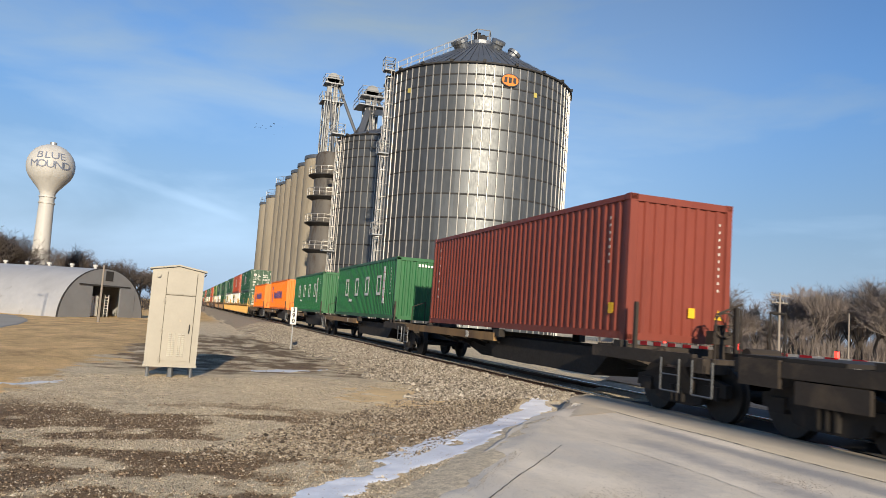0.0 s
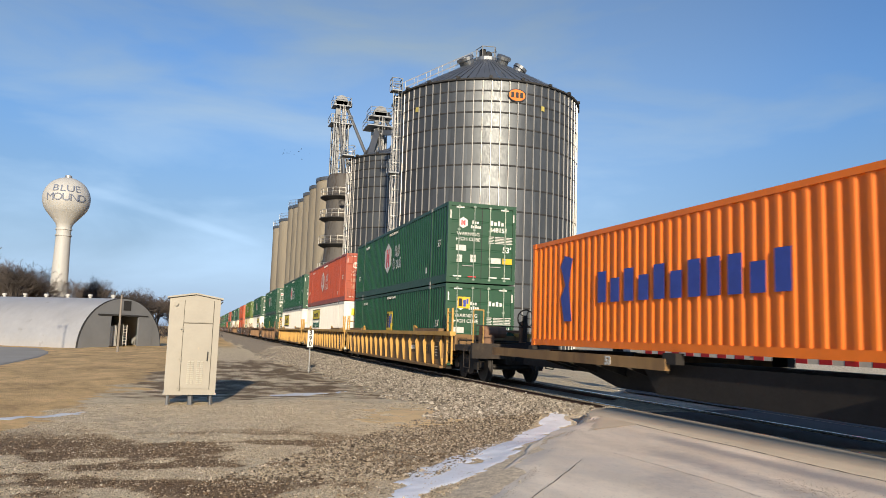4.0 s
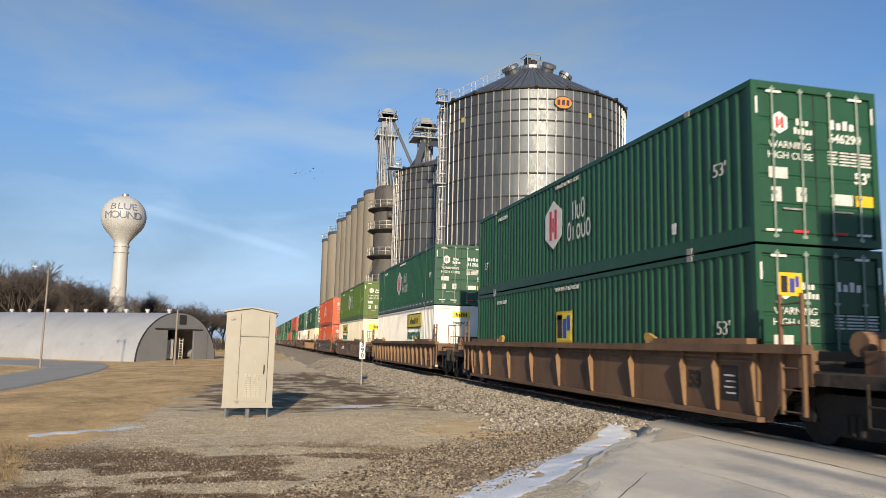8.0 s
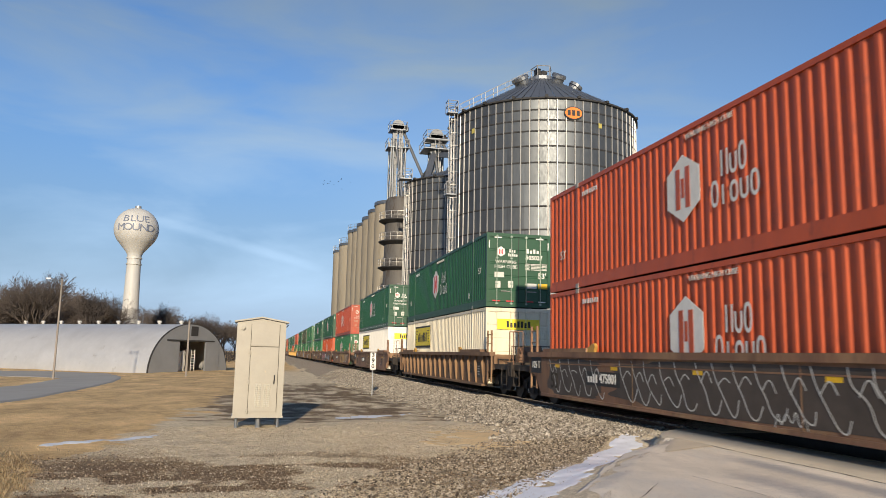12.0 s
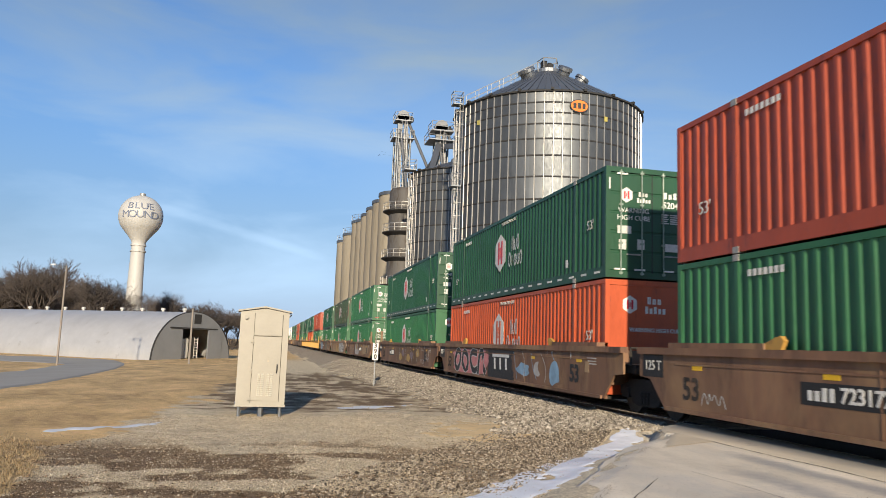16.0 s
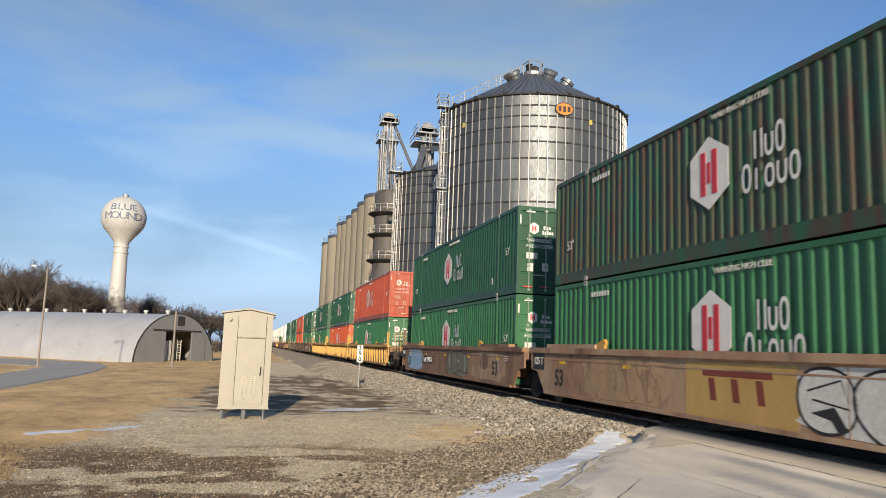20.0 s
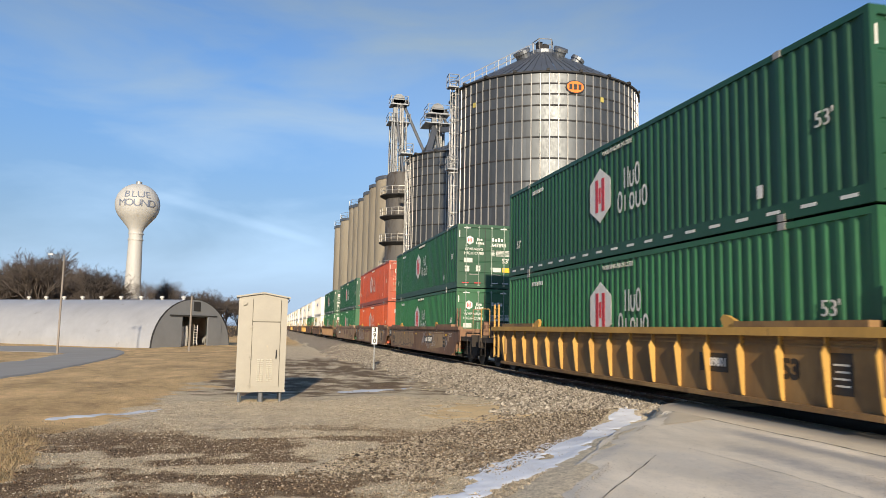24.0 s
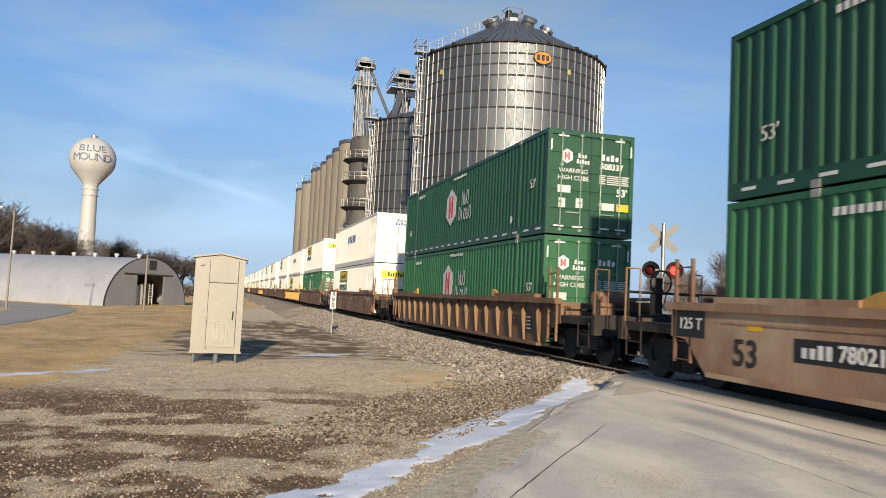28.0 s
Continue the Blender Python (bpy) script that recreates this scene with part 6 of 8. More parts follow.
TYPES = {
    # paint, what is said of it, which marks it bears
    "hub": ("green", "dark green", "hub"), "hub2": ("green2", "mid-green", "hub"), "hubr": ("green_rusty", "rust-streaked green", "hub"), "emp": ("green", "dark green", "emp"),
    "olive": ("olive", "olive green", "hub"), "red": ("orange", "orange-red", "oldhub"), "red2": ("red", "faded red", "oldhub"),
    "jbh": ("white", "white", "jbh"), "jbhc": ("cream", "yellowed white", "jbh"), "swift": ("white", "plain white", "swift"),
    "cai": ("oxide", "oxide-red", "cai"), "uasc": ("uasc", "leaf-green", "uasc"), "hapag": ("bright_orange", "bright orange", "hapag"),
}


def container(kind, style, y, z, front="doors", dashes=False, number="", where="on a well car", sign_y=None, far=False):
    """A freight container whose front bottom stands at (track, y, z)."""
    m, l = shell_meshes(kind), logo_meshes()
    paint, words, marks = TYPES[style]
    p, L, W, H = PAINT[paint], m["L"], m["W"], m["H"]
    t = thing("freight_container", "%s corrugated steel %d-foot freight container %s" % (words, 53 if kind == 53 else 40, where), "container", pose(TRACK, y, z), group="containers on the train")
    for s in (-1, 1):
        wall = part("side_wall", m["wall%d" % s], p, t, "corrugated steel wall")
        part("top_rail", m["top%d" % s], p, t)
        part("bottom_rail", m["low%d" % s], p, t)
    part("roof", m["roof"], p, t)
    part("floor", m["floor"], DARK, t)
    part("end_frame", m["frame0"], p, t)
    part("end_frame", m["frame1"], p, t)
    for yy in m["posts"]:
        part("side_post", m["post"], p, t, at=pose(0, yy, 0))
    part("rear_wall", m["rear"], p, t)
    cy = (1.98, L - 1.98) if kind == 53 else (0.085, L - 0.085)
    for s in () if far else (-1, 1):
        for yy in cy:
            for zz in (0.06, H - 0.055):
                part("corner_casting", m["casting"], CASTING if kind == 53 else p, t, at=pose(s * (W - 0.075), yy, zz))
    rng = random.Random(int(y * 7 + z * 100))
    side = -W - 0.006
    mark = WHITE
    if front == "doors":
        for s in (1, -1):
            d = part("door", m["door"], p, t, at=Matrix.Diagonal((s, 1, 1, 1)))
            for x in () if far else (0.30, 0.88):
                r = part("lock_rod", m["rod"], ROD if style.startswith("hub") or style == "emp" else p, d, "steel lock rod", at=pose(x, 0.0, 0))
            part("rod_handle", m["rod_handle"], CASTING, d, at=pose(0.36, 0.02, 0.62))
        part("door_gap", Geo().box(-0.012, 0.012, 0.03, 0.034, 0.16, H - 0.14), BLACK, t)
    else:
        part("front_wall", m["plain" if kind == 53 else "front"], p, t)
    if marks in ("hub", "emp", "oldhub"):
        if front == "doors":
            old = marks == "oldhub"
            bright, dull = (FADED, RUBBED) if old else (WHITE, OFFWHITE)
            part("logo_plate", l["hex_end"], bright, t, at=pose(-0.72, 0.025, H - 0.72))
            part("logo_mark", l["h_end"], REDSTICK if marks != "oldhub" else p, t, at=pose(-0.72, 0.022, H - 0.72))
            part("logo_text", l["text_end"], bright, t, at=pose(-0.24, 0.026, H - 0.76))
            part("warning", word("WARNING", 0.125, 0.0), bright, t, at=on_end(-0.52, 0.024, H - 1.12))
            part("warning", word("HIGH CUBE", 0.125, 0.0), bright, t, at=on_end(-0.52, 0.024, H - 1.31))
            part("mark_length", word("53'", 0.2, 0.006), bright, t, at=on_end(0.96, 0.024, H - 1.62))
            if number:
                part("mark_number", word(number, 0.16, 0.005), bright, t, at=on_end(0.63, 0.024, H - 0.92))
            part("mark_bars", cells(Geo(), 0.3, 0.85, H - 0.75, H - 0.58, 4, "end", 0.026, 4), bright, t)
            part("small_print", l["lines"], dull, t, at=pose(0.5, 0.026, H - 1.3))
            part("small_print", l["lines"], dull, t, at=pose(0.94, 0.026, H - 1.3))
            part("placard", l["label"], dull, t, at=pose(-0.78, 0.026, H - 1.62))
            part("placard", l["label2"], dull, t, at=pose(-0.83, 0.026, H - 2.0))
            part("placard", l["label2"], dull, t, at=pose(-0.32, 0.026, H - 1.98))
            part("placard", l["label"], dull, t, at=pose(0.55, 0.026, H - 2.02))
            part("placard", l["label"], RUBBED if old else YELLOW, t, "worn placard", at=pose(1.0, 0.026, H - 2.02))
            for x in (-0.9, -0.35, 0.45, 0.95):
                part("reflective_dash", l["tick_end"], REDSTICK if rng.random() < 0.5 else bright, t, at=pose(x, 0.026, 0.24))
            for s in (-1, 1):
                part("reflective_dash", l["tick_end"], bright, t, at=pose(s * 0.85, -0.004, H - 0.18))
                part("reflective_dash", l["tick_up"], bright, t, at=pose(s * 1.2, -0.004, H - 0.45))
        else:
            part("logo_plate", l["hex_end"], WHITE, t, at=pose(-0.62, 0.02, H - 0.62) @ Matrix.Diagonal((1.15, 1, 1.15, 1)))
            part("logo_mark", l["h_end"], REDSTICK, t, at=pose(-0.62, 0.016, H - 0.62) @ Matrix.Diagonal((1.15, 1, 1.15, 1)))
            part("logo_text", l["text_end"], WHITE, t, at=pose(0.08, 0.02, H - 0.62) @ Matrix.Diagonal((1.5, 1, 1.5, 1)))
            part("warning", word("WARNING HIGH CUBE", 0.1, 0.003), WHITE, t, at=on_end(0.1, 0.02, H - 1.25))
        for yy in (0.95, L - 1.0):
            part("mark_length", word("53'", 0.25, 0.0), OFFWHITE, t, at=on_side(side, yy, 1.45 if yy < 5 else 1.0))
        part("mark_height", word("WARNING HIGH CUBE", 0.11, 0.0), OFFWHITE, t, at=on_side(side, 7.9, H - 0.24))
        part("mark_bars", cells(Geo(), 0, 1.0, 0, 0.16, 7, "side", 0, 5), WHITE, t, at=pose(side, L - 2.3, H - 0.42))
        part("mark_small", l["vert"], WHITE, t, at=pose(side, 2.5, 0.62) @ pose(0, 0, 0, 0, 0, -90) @ Matrix.Diagonal((2, 1, 3, 1)))
        if marks == "emp":
            part("sign_border", l["emp"], YELLOW, t, "yellow square sign", at=pose(side, 8.05, 1.60) @ Matrix.Diagonal((0.7, 1.06, 1.06, 1)))
            part("sign_plate", l["emp"], LEMON, t, at=pose(side - 0.004, 8.05, 1.60) @ Matrix.Diagonal((1, 0.94, 0.92, 1)))
            part("sign_bars", l["emp_bars"], BLACK, t, at=pose(side - 0.012, 8.05, 1.60))
            part("sign_bars", l["emp_blue"], BLUE, t, at=pose(side - 0.012, 8.05, 1.60))
            if front == "doors":
                part("sign_plate", l["emp_end"], YELLOW, t, at=pose(-0.62, 0.02, H - 0.66))
                part("sign_bars", l["emp_end_bars"], BLACK, t, at=pose(-0.62, 0.014, H - 0.66))
                part("sign_bars", l["emp_end_blue"], BLUE, t, at=pose(-0.62, 0.014, H - 0.66))
        else:
            part("logo_plate", l["hex_side"], WHITE, t, "white hexagon logo plate", at=pose(side - 0.006, 8.82, 1.60))
            part("logo_mark", l["h_side"], REDSTICK if marks == "hub" else p, t, at=pose(side - 0.008, 8.82, 1.60))
            part("logo_text", l["text_side"], WHITE, t, at=pose(side, 7.12, 1.52) @ Matrix.Diagonal((1, 0.68, 0.92, 1)))
        if dashes:
            for k in range(19):
                part("reflective_dash", l["dash"], WHITE, t, at=pose(-W - 0.003, 0.5 + 0.84 * k, 0.17))
    elif marks == "jbh":
        yy, big = abs(sign_y or 11.2), (sign_y or 1) < 0
        sc = Matrix.Diagonal((1, 1.34, 1.28, 1)) if big else Matrix.Diagonal((1, 1.2, 0.86, 1))
        zz = 1.97 if big else 2.24
        part("sign_border", l["sign_edge"], BLACK, t, at=pose(side, yy, zz) @ sc)
        part("sign_plate", l["sign"], LEMON, t, "yellow sign plate", at=pose(side - 0.004, yy, zz) @ sc)
        part("sign_text", l["sign_text"], BLACK, t, at=pose(side - 0.018, yy, zz) @ sc)
        part("sign_lines", l["sign_lines"], BLACK, t, at=pose(side - 0.018, yy, zz) @ sc)
        if not big:
            part("word_intermodal", word("Intermodal", 0.52, 0.022), TEAL, t, at=on_side(side, yy, 1.53))
        if front == "doors":
            part("sign_plate", l["sign_end"], LEMON, t, at=pose(0, 0.0, H - 0.62))
            part("sign_text", l["sign_text_end"], BLACK, t, at=pose(0, -0.012, H - 0.62))
        else:
            part("sign_plate", l["sign_end"], LEMON, t, at=pose(0.05, 0.02, H - 0.42) @ Matrix.Diagonal((0.5, 1, 0.75, 1)))
            part("sign_text", l["sign_text_end"], BLACK, t, at=pose(0.05, 0.008, H - 0.42) @ Matrix.Diagonal((0.6, 1, 0.75, 1)))
            part("word_intermodal", word("Intermodal", 0.13, 0.006), TEAL, t, at=on_end(0.05, 0.02, H - 0.80))
            for k in range(5):
                part("front_rib", Geo().box(-W + 0.15, W - 0.15, -0.005, 0.03, 0.35 + 0.32 * k, 0.39 + 0.32 * k), p, t)
    elif marks == "swift":
        part("logo_text", cells(Geo(), -1.6, 1.6, -0.3, 0.3, 5, "side", 0, 12), BLUE, t, at=pose(side, 8.5, 1.9))
        part("logo_text", l["text_end"], BLUE, t, at=pose(0.2, 0.02, H - 0.5) @ Matrix.Diagonal((2, 1, 1.2, 1)))
    elif marks == "uasc":
        for k, yy in enumerate((9.5, 7.2, 5.0, 2.75)):
            w, h, q = 0.36, 0.44, 0.12
            g = Geo().box(-0.006, 0, w - q, w, -h, h).box(-0.006, 0, -w, -w + q, -h, h).box(-0.006, 0, -w + q, w - q, -h, -h + q)
            g.box(-0.006, 0, -w + q, w - q, h - q, h)
            part("logo_block", g, WHITE, t, "white block of side lettering", at=pose(side, yy, 1.45))
        part("sign_strip", Geo().box(-0.006, 0, -0.16, 0.16, -0.8, 0.8), WHITE, t, at=pose(side, 1.85, 1.45))
        for k in range(4):
            part("sign_bars", Geo().box(-0.004, 0, -0.10, 0.10, -0.025, 0.025), REDSTICK, t, at=pose(side - 0.007, 1.85, 2.0 - 0.36 * k))
        part("mark_bars", cells(Geo(), 0, 0.8, 0, 0.16, 6, "side", 0, 21), WHITE, t, at=pose(side, 8.9, 0.72))
        for k in range(8):
            part("stencil_mark", l["vert"], WHITE, t, at=pose(side, 0.75, 2.15 - 0.15 * k) @ pose(0, 0, 0, 0, 0, -90))
        part("mark_bars", cells(Geo(), -0.3, 0.9, H - 0.36, H - 0.24, 9, "end", 0.0, 22), WHITE, t)
    elif marks == "hapag":
        part("logo_block", Geo().slab([(-0.28, -0.75), (0.1, -0.75), (0.28, -0.2), (0.05, 0.1), (0.3, 0.55), (0.1, 0.8), (-0.3, 0.7), (-0.1, 0.1)], 0.006, "x", 0), BLUE, t, "blue logo block", at=pose(side, 10.3, 1.35))
        part("logo_text", cells(Geo(), -2.9, 2.9, -0.36, 0.3, 11, "side", 0, 31), BLUE, t, at=pose(side, 6.0, 1.35))
        part("placard", Geo().slab([(-0.09, -0.07), (0.09, -0.07), (0, 0.1)], 0.004, "y", 0), YELLOW, t, at=pose(0.0, 0.0, H - 0.62))
    elif marks == "cai":
        for k in range(7):
            part("stencil_mark", l["vert"], WHITE, t, at=pose(side, L - 0.75, H - 0.42 - 0.26 * k) @ pose(0, 0, 0, 0, 0, -90) @ Matrix.Diagonal((0.5, 1, 1.1, 1)))
            part("stencil_mark", l["vert"], OFFWHITE, t, at=pose(side, 0.7, H - 0.42 - 0.15 * k) @ pose(0, 0, 0, 0, 0, -90) @ Matrix.Diagonal((0.55, 1, 0.8, 1)))
        for k in range(10):
            part("stencil_mark", l["vert"], OFFWHITE, t, at=pose(0.92, 0.0, H - 0.42 - 0.15 * k) @ Matrix.Diagonal((0.42, 1, 0.75, 1)))
        part("placard", Geo().box(-0.075, 0.075, -0.004, 0, -0.1, 0.1), YELLOW, t, at=pose(0.3, 0.0, 0.62))
        part("placard", Geo().box(-0.004, 0, -0.09, 0.09, -0.11, 0.11), YELLOW, t, at=pose(side, 0.55, 0.62))
        part("placard", Geo().slab([(-0.1, -0.08), (0.1, -0.08), (0, 0.12)], 0.004, "y", 0), YELLOW, t, at=pose(0.95, 0.0, 0.6))
    MOVING.append(t)
    return t


RUN = {}


def truck_meshes():
    if not RUN:
        w = Geo()
        for s in (-1, 1):
            prof = [(0.10, -0.07), (0.455, -0.07), (0.455, 0.03), (0.485, 0.05), (0.485, 0.075), (0.36, 0.07), (0.30, 0.035), (0.17, 0.03), (0.14, 0.09), (0.06, 0.09)]
            n = 24
            base = len(w.v)
            w.v += [(s * (0.78 - b), r * math.cos(2 * math.pi * i / n), r * math.sin(2 * math.pi * i / n)) for r, b in prof for i in range(n)]
            w.f += [(base + k * n + i, base + k * n + (i + 1) % n, base + (k + 1) * n + (i + 1) % n, base + (k + 1) * n + i) for k in range(len(prof) - 1) for i in range(n)]
            w.tube((s * 0.7, 0, 0), (s * 1.06, 0, 0), 0.085, n=10)
            for i in range(3):
                a = 2.1 * i
                w.tube((s * 1.02, 0.05 * math.cos(a), 0.05 * math.sin(a)), (s * 1.08, 0.05 * math.cos(a), 0.05 * math.sin(a)), 0.016, n=6)
        w.tube((-0.75, 0, 0), (0.75, 0, 0), 0.085, n=10)
        RUN["wheelset"] = w.mesh("wheelset", True)
        f = Geo()
        pts = [(-1.22, 0.42), (-1.22, 0.62), (-0.95, 0.68), (-0.55, 0.80), (0.55, 0.80), (0.95, 0.68), (1.22, 0.62), (1.22, 0.42), (0.68, 0.42), (0.62, 0.26), (0.36, 0.20), (-0.36, 0.20), (-0.62, 0.26), (-0.68, 0.42)]
        f.slab(pts, 0.13, "x", -0.065)
        f.box(-0.11, 0.11, -1.06, -0.74, 0.36, 0.58).box(-0.11, 0.11, 0.74, 1.06, 0.36, 0.58)
        RUN["side_frame"] = f.mesh("side_frame")
        RUN["spring"] = Geo().tube((0, 0, 0.24), (0, 0, 0.52), 0.06, n=8).tube((0, 0.15, 0.24), (0, 0.15, 0.52), 0.06, n=8).tube((0, -0.15, 0.24), (0, -0.15, 0.52), 0.06, n=8).mesh("spring")
        RUN["bolster"] = Geo().box(-1.0, 1.0, -0.2, 0.2, 0.48, 0.74).mesh("bolster")
    return RUN


def truck(car, y):
    r = truck_meshes()
    t = part("truck_bolster", r["bolster"], DARK, car, at=pose(0, y, 0))
    for s in (-1, 1):
        part("side_frame", r["side_frame"], DARK, t, "cast steel truck frame", at=pose(s * 1.0, 0, 0))
        part("spring", r["spring"], DARK, t, at=pose(s * 1.05, 0, 0))
    for d in (-0.89, 0.89):
        WHEELSETS.append((car, part("wheelset", r["wheelset"], WHEEL, t, "worn steel wheels on an axle", at=pose(0, d, 0.457)), y + d))
    return t


def rounded(path, closed=False, times=2):
    """The path with its corners cut off twice."""
    for _ in range(times):
        pairs = list(zip(path, path[1:] + path[:1])) if closed else list(zip(path, path[1:]))
        cut = [] if closed else [path[0]]
        for (a0, b0), (a1, b1) in pairs:
            cut += [(a0 * 0.75 + a1 * 0.25, b0 * 0.75 + b1 * 0.25), (a0 * 0.25 + a1 * 0.75, b0 * 0.25 + b1 * 0.75)]
        path = cut if closed else cut + [path[-1]]
    return path


def ribbon(path, w, x, closed=False):
    """A flat band of half-width w along a path of (y, z), on a side that looks to -X."""
    g, n = Geo(), len(path)
    for i, (a, b) in enumerate(path):
        p = path[i - 1] if i or closed else path[i]
        q = path[(i + 1) % n] if i < n - 1 or closed else path[i]
        d = math.hypot(q[0] - p[0], q[1] - p[1]) or 1
        u, v = -(q[1] - p[1]) / d * w, (q[0] - p[0]) / d * w
        ea, eb = (0, 0) if closed or 0 < i < n - 1 else ((q[0] - p[0]) / d * w * (0.5 if i else -0.5), (q[1] - p[1]) / d * w * (0.5 if i else -0.5))
        g.v += [(x, a - u + ea, b - v + eb), (x, a + u + ea, b + v + eb)]
    g.f = [(2 * i, 2 * i + 1, 2 * ((i + 1) % n) + 1, 2 * ((i + 1) % n)) for i in range(n if closed else n - 1)]
    return g


def graffiti(parent, x, y0, y1, z0, z1, seed, fill, line, kind="block", edge=None):
    """Sprayed shapes on a side that looks to -X, on a ragged patch of paint: block, outline, bubble, hooks or cloud."""
    rng = random.Random(seed)
    edge = edge or OFFWHITE
    h = z1 - z0
    if kind != "scrawl":
        rim = []
        for k in range(56):
            a = 2 * math.pi * k / 56
            r = 1 + 0.06 * math.sin(7 * a + seed) + rng.uniform(-0.06, 0.05)
            c, s = math.cos(a), math.sin(a)
            rim.append(((y0 + y1) / 2 + (y1 - y0) * 0.52 * r * math.copysign(abs(c) ** 0.4, c), (z0 + z1) / 2 + h * 0.5 * min(1.0, r) * math.copysign(abs(s) ** 0.45, s)))
        part("graffiti_patch", Geo().slab(rounded(rim, True, 1), 0.002, "x", x - 0.003), fill, parent, "patch of sprayed paint")
    n = max(2, round((y1 - y0) / {"block": 1.15, "outline": 0.75, "bubble": 1.05, "hooks": 0.62, "cloud": 0.9, "scrawl": 0.22}[kind]))
    w = (y1 - y0) / n
    for i in range(n):
        def put(a, b):
            return y1 - w * (i + a), z0 + h * b
        j = lambda k=0.1: rng.uniform(-k, k)
        deep = x - 0.006 - 0.0007 * i
        if kind == "block":          # thick bent strokes with a pale edge and pale or pink gaps
            lean = rng.uniform(-0.25, 0.25)
            bends = rng.choice(([(0.12, 0.05), (0.05, 0.9), (0.55, 0.97), (0.5, 0.5), (0.95, 0.04)], [(0.9, 0.9), (0.3, 0.98), (0.1, 0.5), (0.4, 0.06), (0.95, 0.2)],
                                [(0.1, 0.5), (0.35, 0.96), (0.85, 0.8), (0.8, 0.2), (0.4, 0.05), (0.12, 0.42)], [(0.1, 0.95), (0.2, 0.1), (0.6, 0.55), (0.75, 0.96), (0.95, 0.06)]))
            path = rounded([put(a + lean * (b - 0.5) + j(0.05), 0.06 + 0.88 * b + j(0.04)) for a, b in bends], False, 1)
            part("graffiti_outline", ribbon(path, 0.155, deep), edge, parent, "pale sprayed edge")
            part("graffiti_shape", ribbon(path, 0.115, deep - 0.0004), line, parent, "thick sprayed stroke")
            if i % 2:
                a, b = put(0.5, 0.45)
                part("graffiti_spot", Geo().slab(rounded([(a - 0.16, b - 0.3), (a + 0.14, b - 0.2), (a + 0.1, b + 0.12), (a - 0.12, b + 0.2)], True, 1), 0.0004, "x", deep - 0.0012), PINK, parent)
        elif kind == "outline":      # tall narrow shapes drawn with one dark line
            top, low = 0.98 + j(0.06), 0.06 + j(0.06)
            shape = rounded([put(0.02 + j(0.06), low), put(0.08 + j(0.08), 0.5), put(-0.02 + j(0.06), top), put(0.45, top - 0.05 + j(0.05)), put(0.95 + j(0.06), top), put(0.86 + j(0.1), 0.55), put(1.02 + j(0.08), low), put(0.5, low + 0.14 + j(0.1))], True, 1)
            part("graffiti_outline", ribbon(shape, 0.024, deep, True), line, parent, "thin sprayed outline")
            inner = [put(0.5 + j(0.15), 0.75 + j()), put(0.42 + j(0.1), 0.5 + j()), put(0.55 + j(0.15), 0.3 + j())]
            part("graffiti_line", ribbon(rounded(inner), 0.02, deep - 0.0003), line if i % 3 else edge, parent)
        elif kind == "hooks":        # long pale lines that run down and hook
            a = rng.uniform(0.0, 0.3)
            path = [put(a, 0.98), put(a + 0.12 + j(), 0.7), put(a + 0.5 + j(), 0.42 + j()), put(a + 0.75 + j(), 0.12 + j(0.06)), put(a + 1.1, 0.05 + j(0.04)), put(a + 1.25 + j(), 0.3 + j())]
            part("graffiti_line", ribbon(rounded(path), 0.013, deep), line, parent, "thin pale sprayed hook")
            part("graffiti_line", ribbon(rounded([put(a + 0.3, 0.6 + j()), put(a + 0.6, 0.8 + j()), put(a + 0.85, 0.6 + j())]), 0.012, deep - 0.0003), line, parent)
        elif kind == "cloud":        # soft blotches of worn colour under bent lines
            ca, cb = put(0.5 + j(0.3), 0.5 + j(0.22))
            ra, rb = w * rng.uniform(0.5, 0.85), h * rng.uniform(0.2, 0.38)
            blot = rounded([(ca + ra * math.cos(a) * rng.uniform(0.7, 1.2), cb + rb * math.sin(a) * rng.uniform(0.7, 1.2)) for a in [math.pi * k / 5 for k in range(10)]], True, 1)
            part("graffiti_spot", Geo().slab(blot, 0.0004, "x", deep), (fill, line, edge)[i % 3], parent, "blotch of worn spray paint")
            part("graffiti_line", ribbon(rounded([put(0.1, 0.95 + j(0.05)), put(0.5 + j(0.3), 0.6 + j()), put(0.4 + j(0.3), 0.1 + j(0.08))]), 0.014, deep - 0.0008), OFFWHITE if i % 2 else line, parent)
        elif kind == "scrawl":
            path = [put(0.1 + j(), 0.5 + j(0.45)), put(0.4 + j(), 0.5 + j(0.45)), put(0.7 + j(), 0.5 + j(0.45)), put(1.0 + j(), 0.5 + j(0.45))]
            part("graffiti_line", ribbon(rounded(path), 0.016, deep), line, parent, "quick sprayed scrawl")
        else:                        # bubble
            path = rounded([put(0.5 + 0.62 * math.cos(a) * rng.uniform(0.8, 1.15), 0.5 + 0.56 * math.sin(a) * rng.uniform(0.85, 1.05)) for a in [2 * math.pi * k / 8 for k in range(8)]], True)
            part("graffiti_bubble", Geo().slab(path, 0.0004, "x", deep), fill, parent, "sprayed white bubble")
            part("graffiti_outline", ribbon(path, 0.022, deep - 0.0008, True), line, parent)
            ca, cb = put(0.62, 0.55)
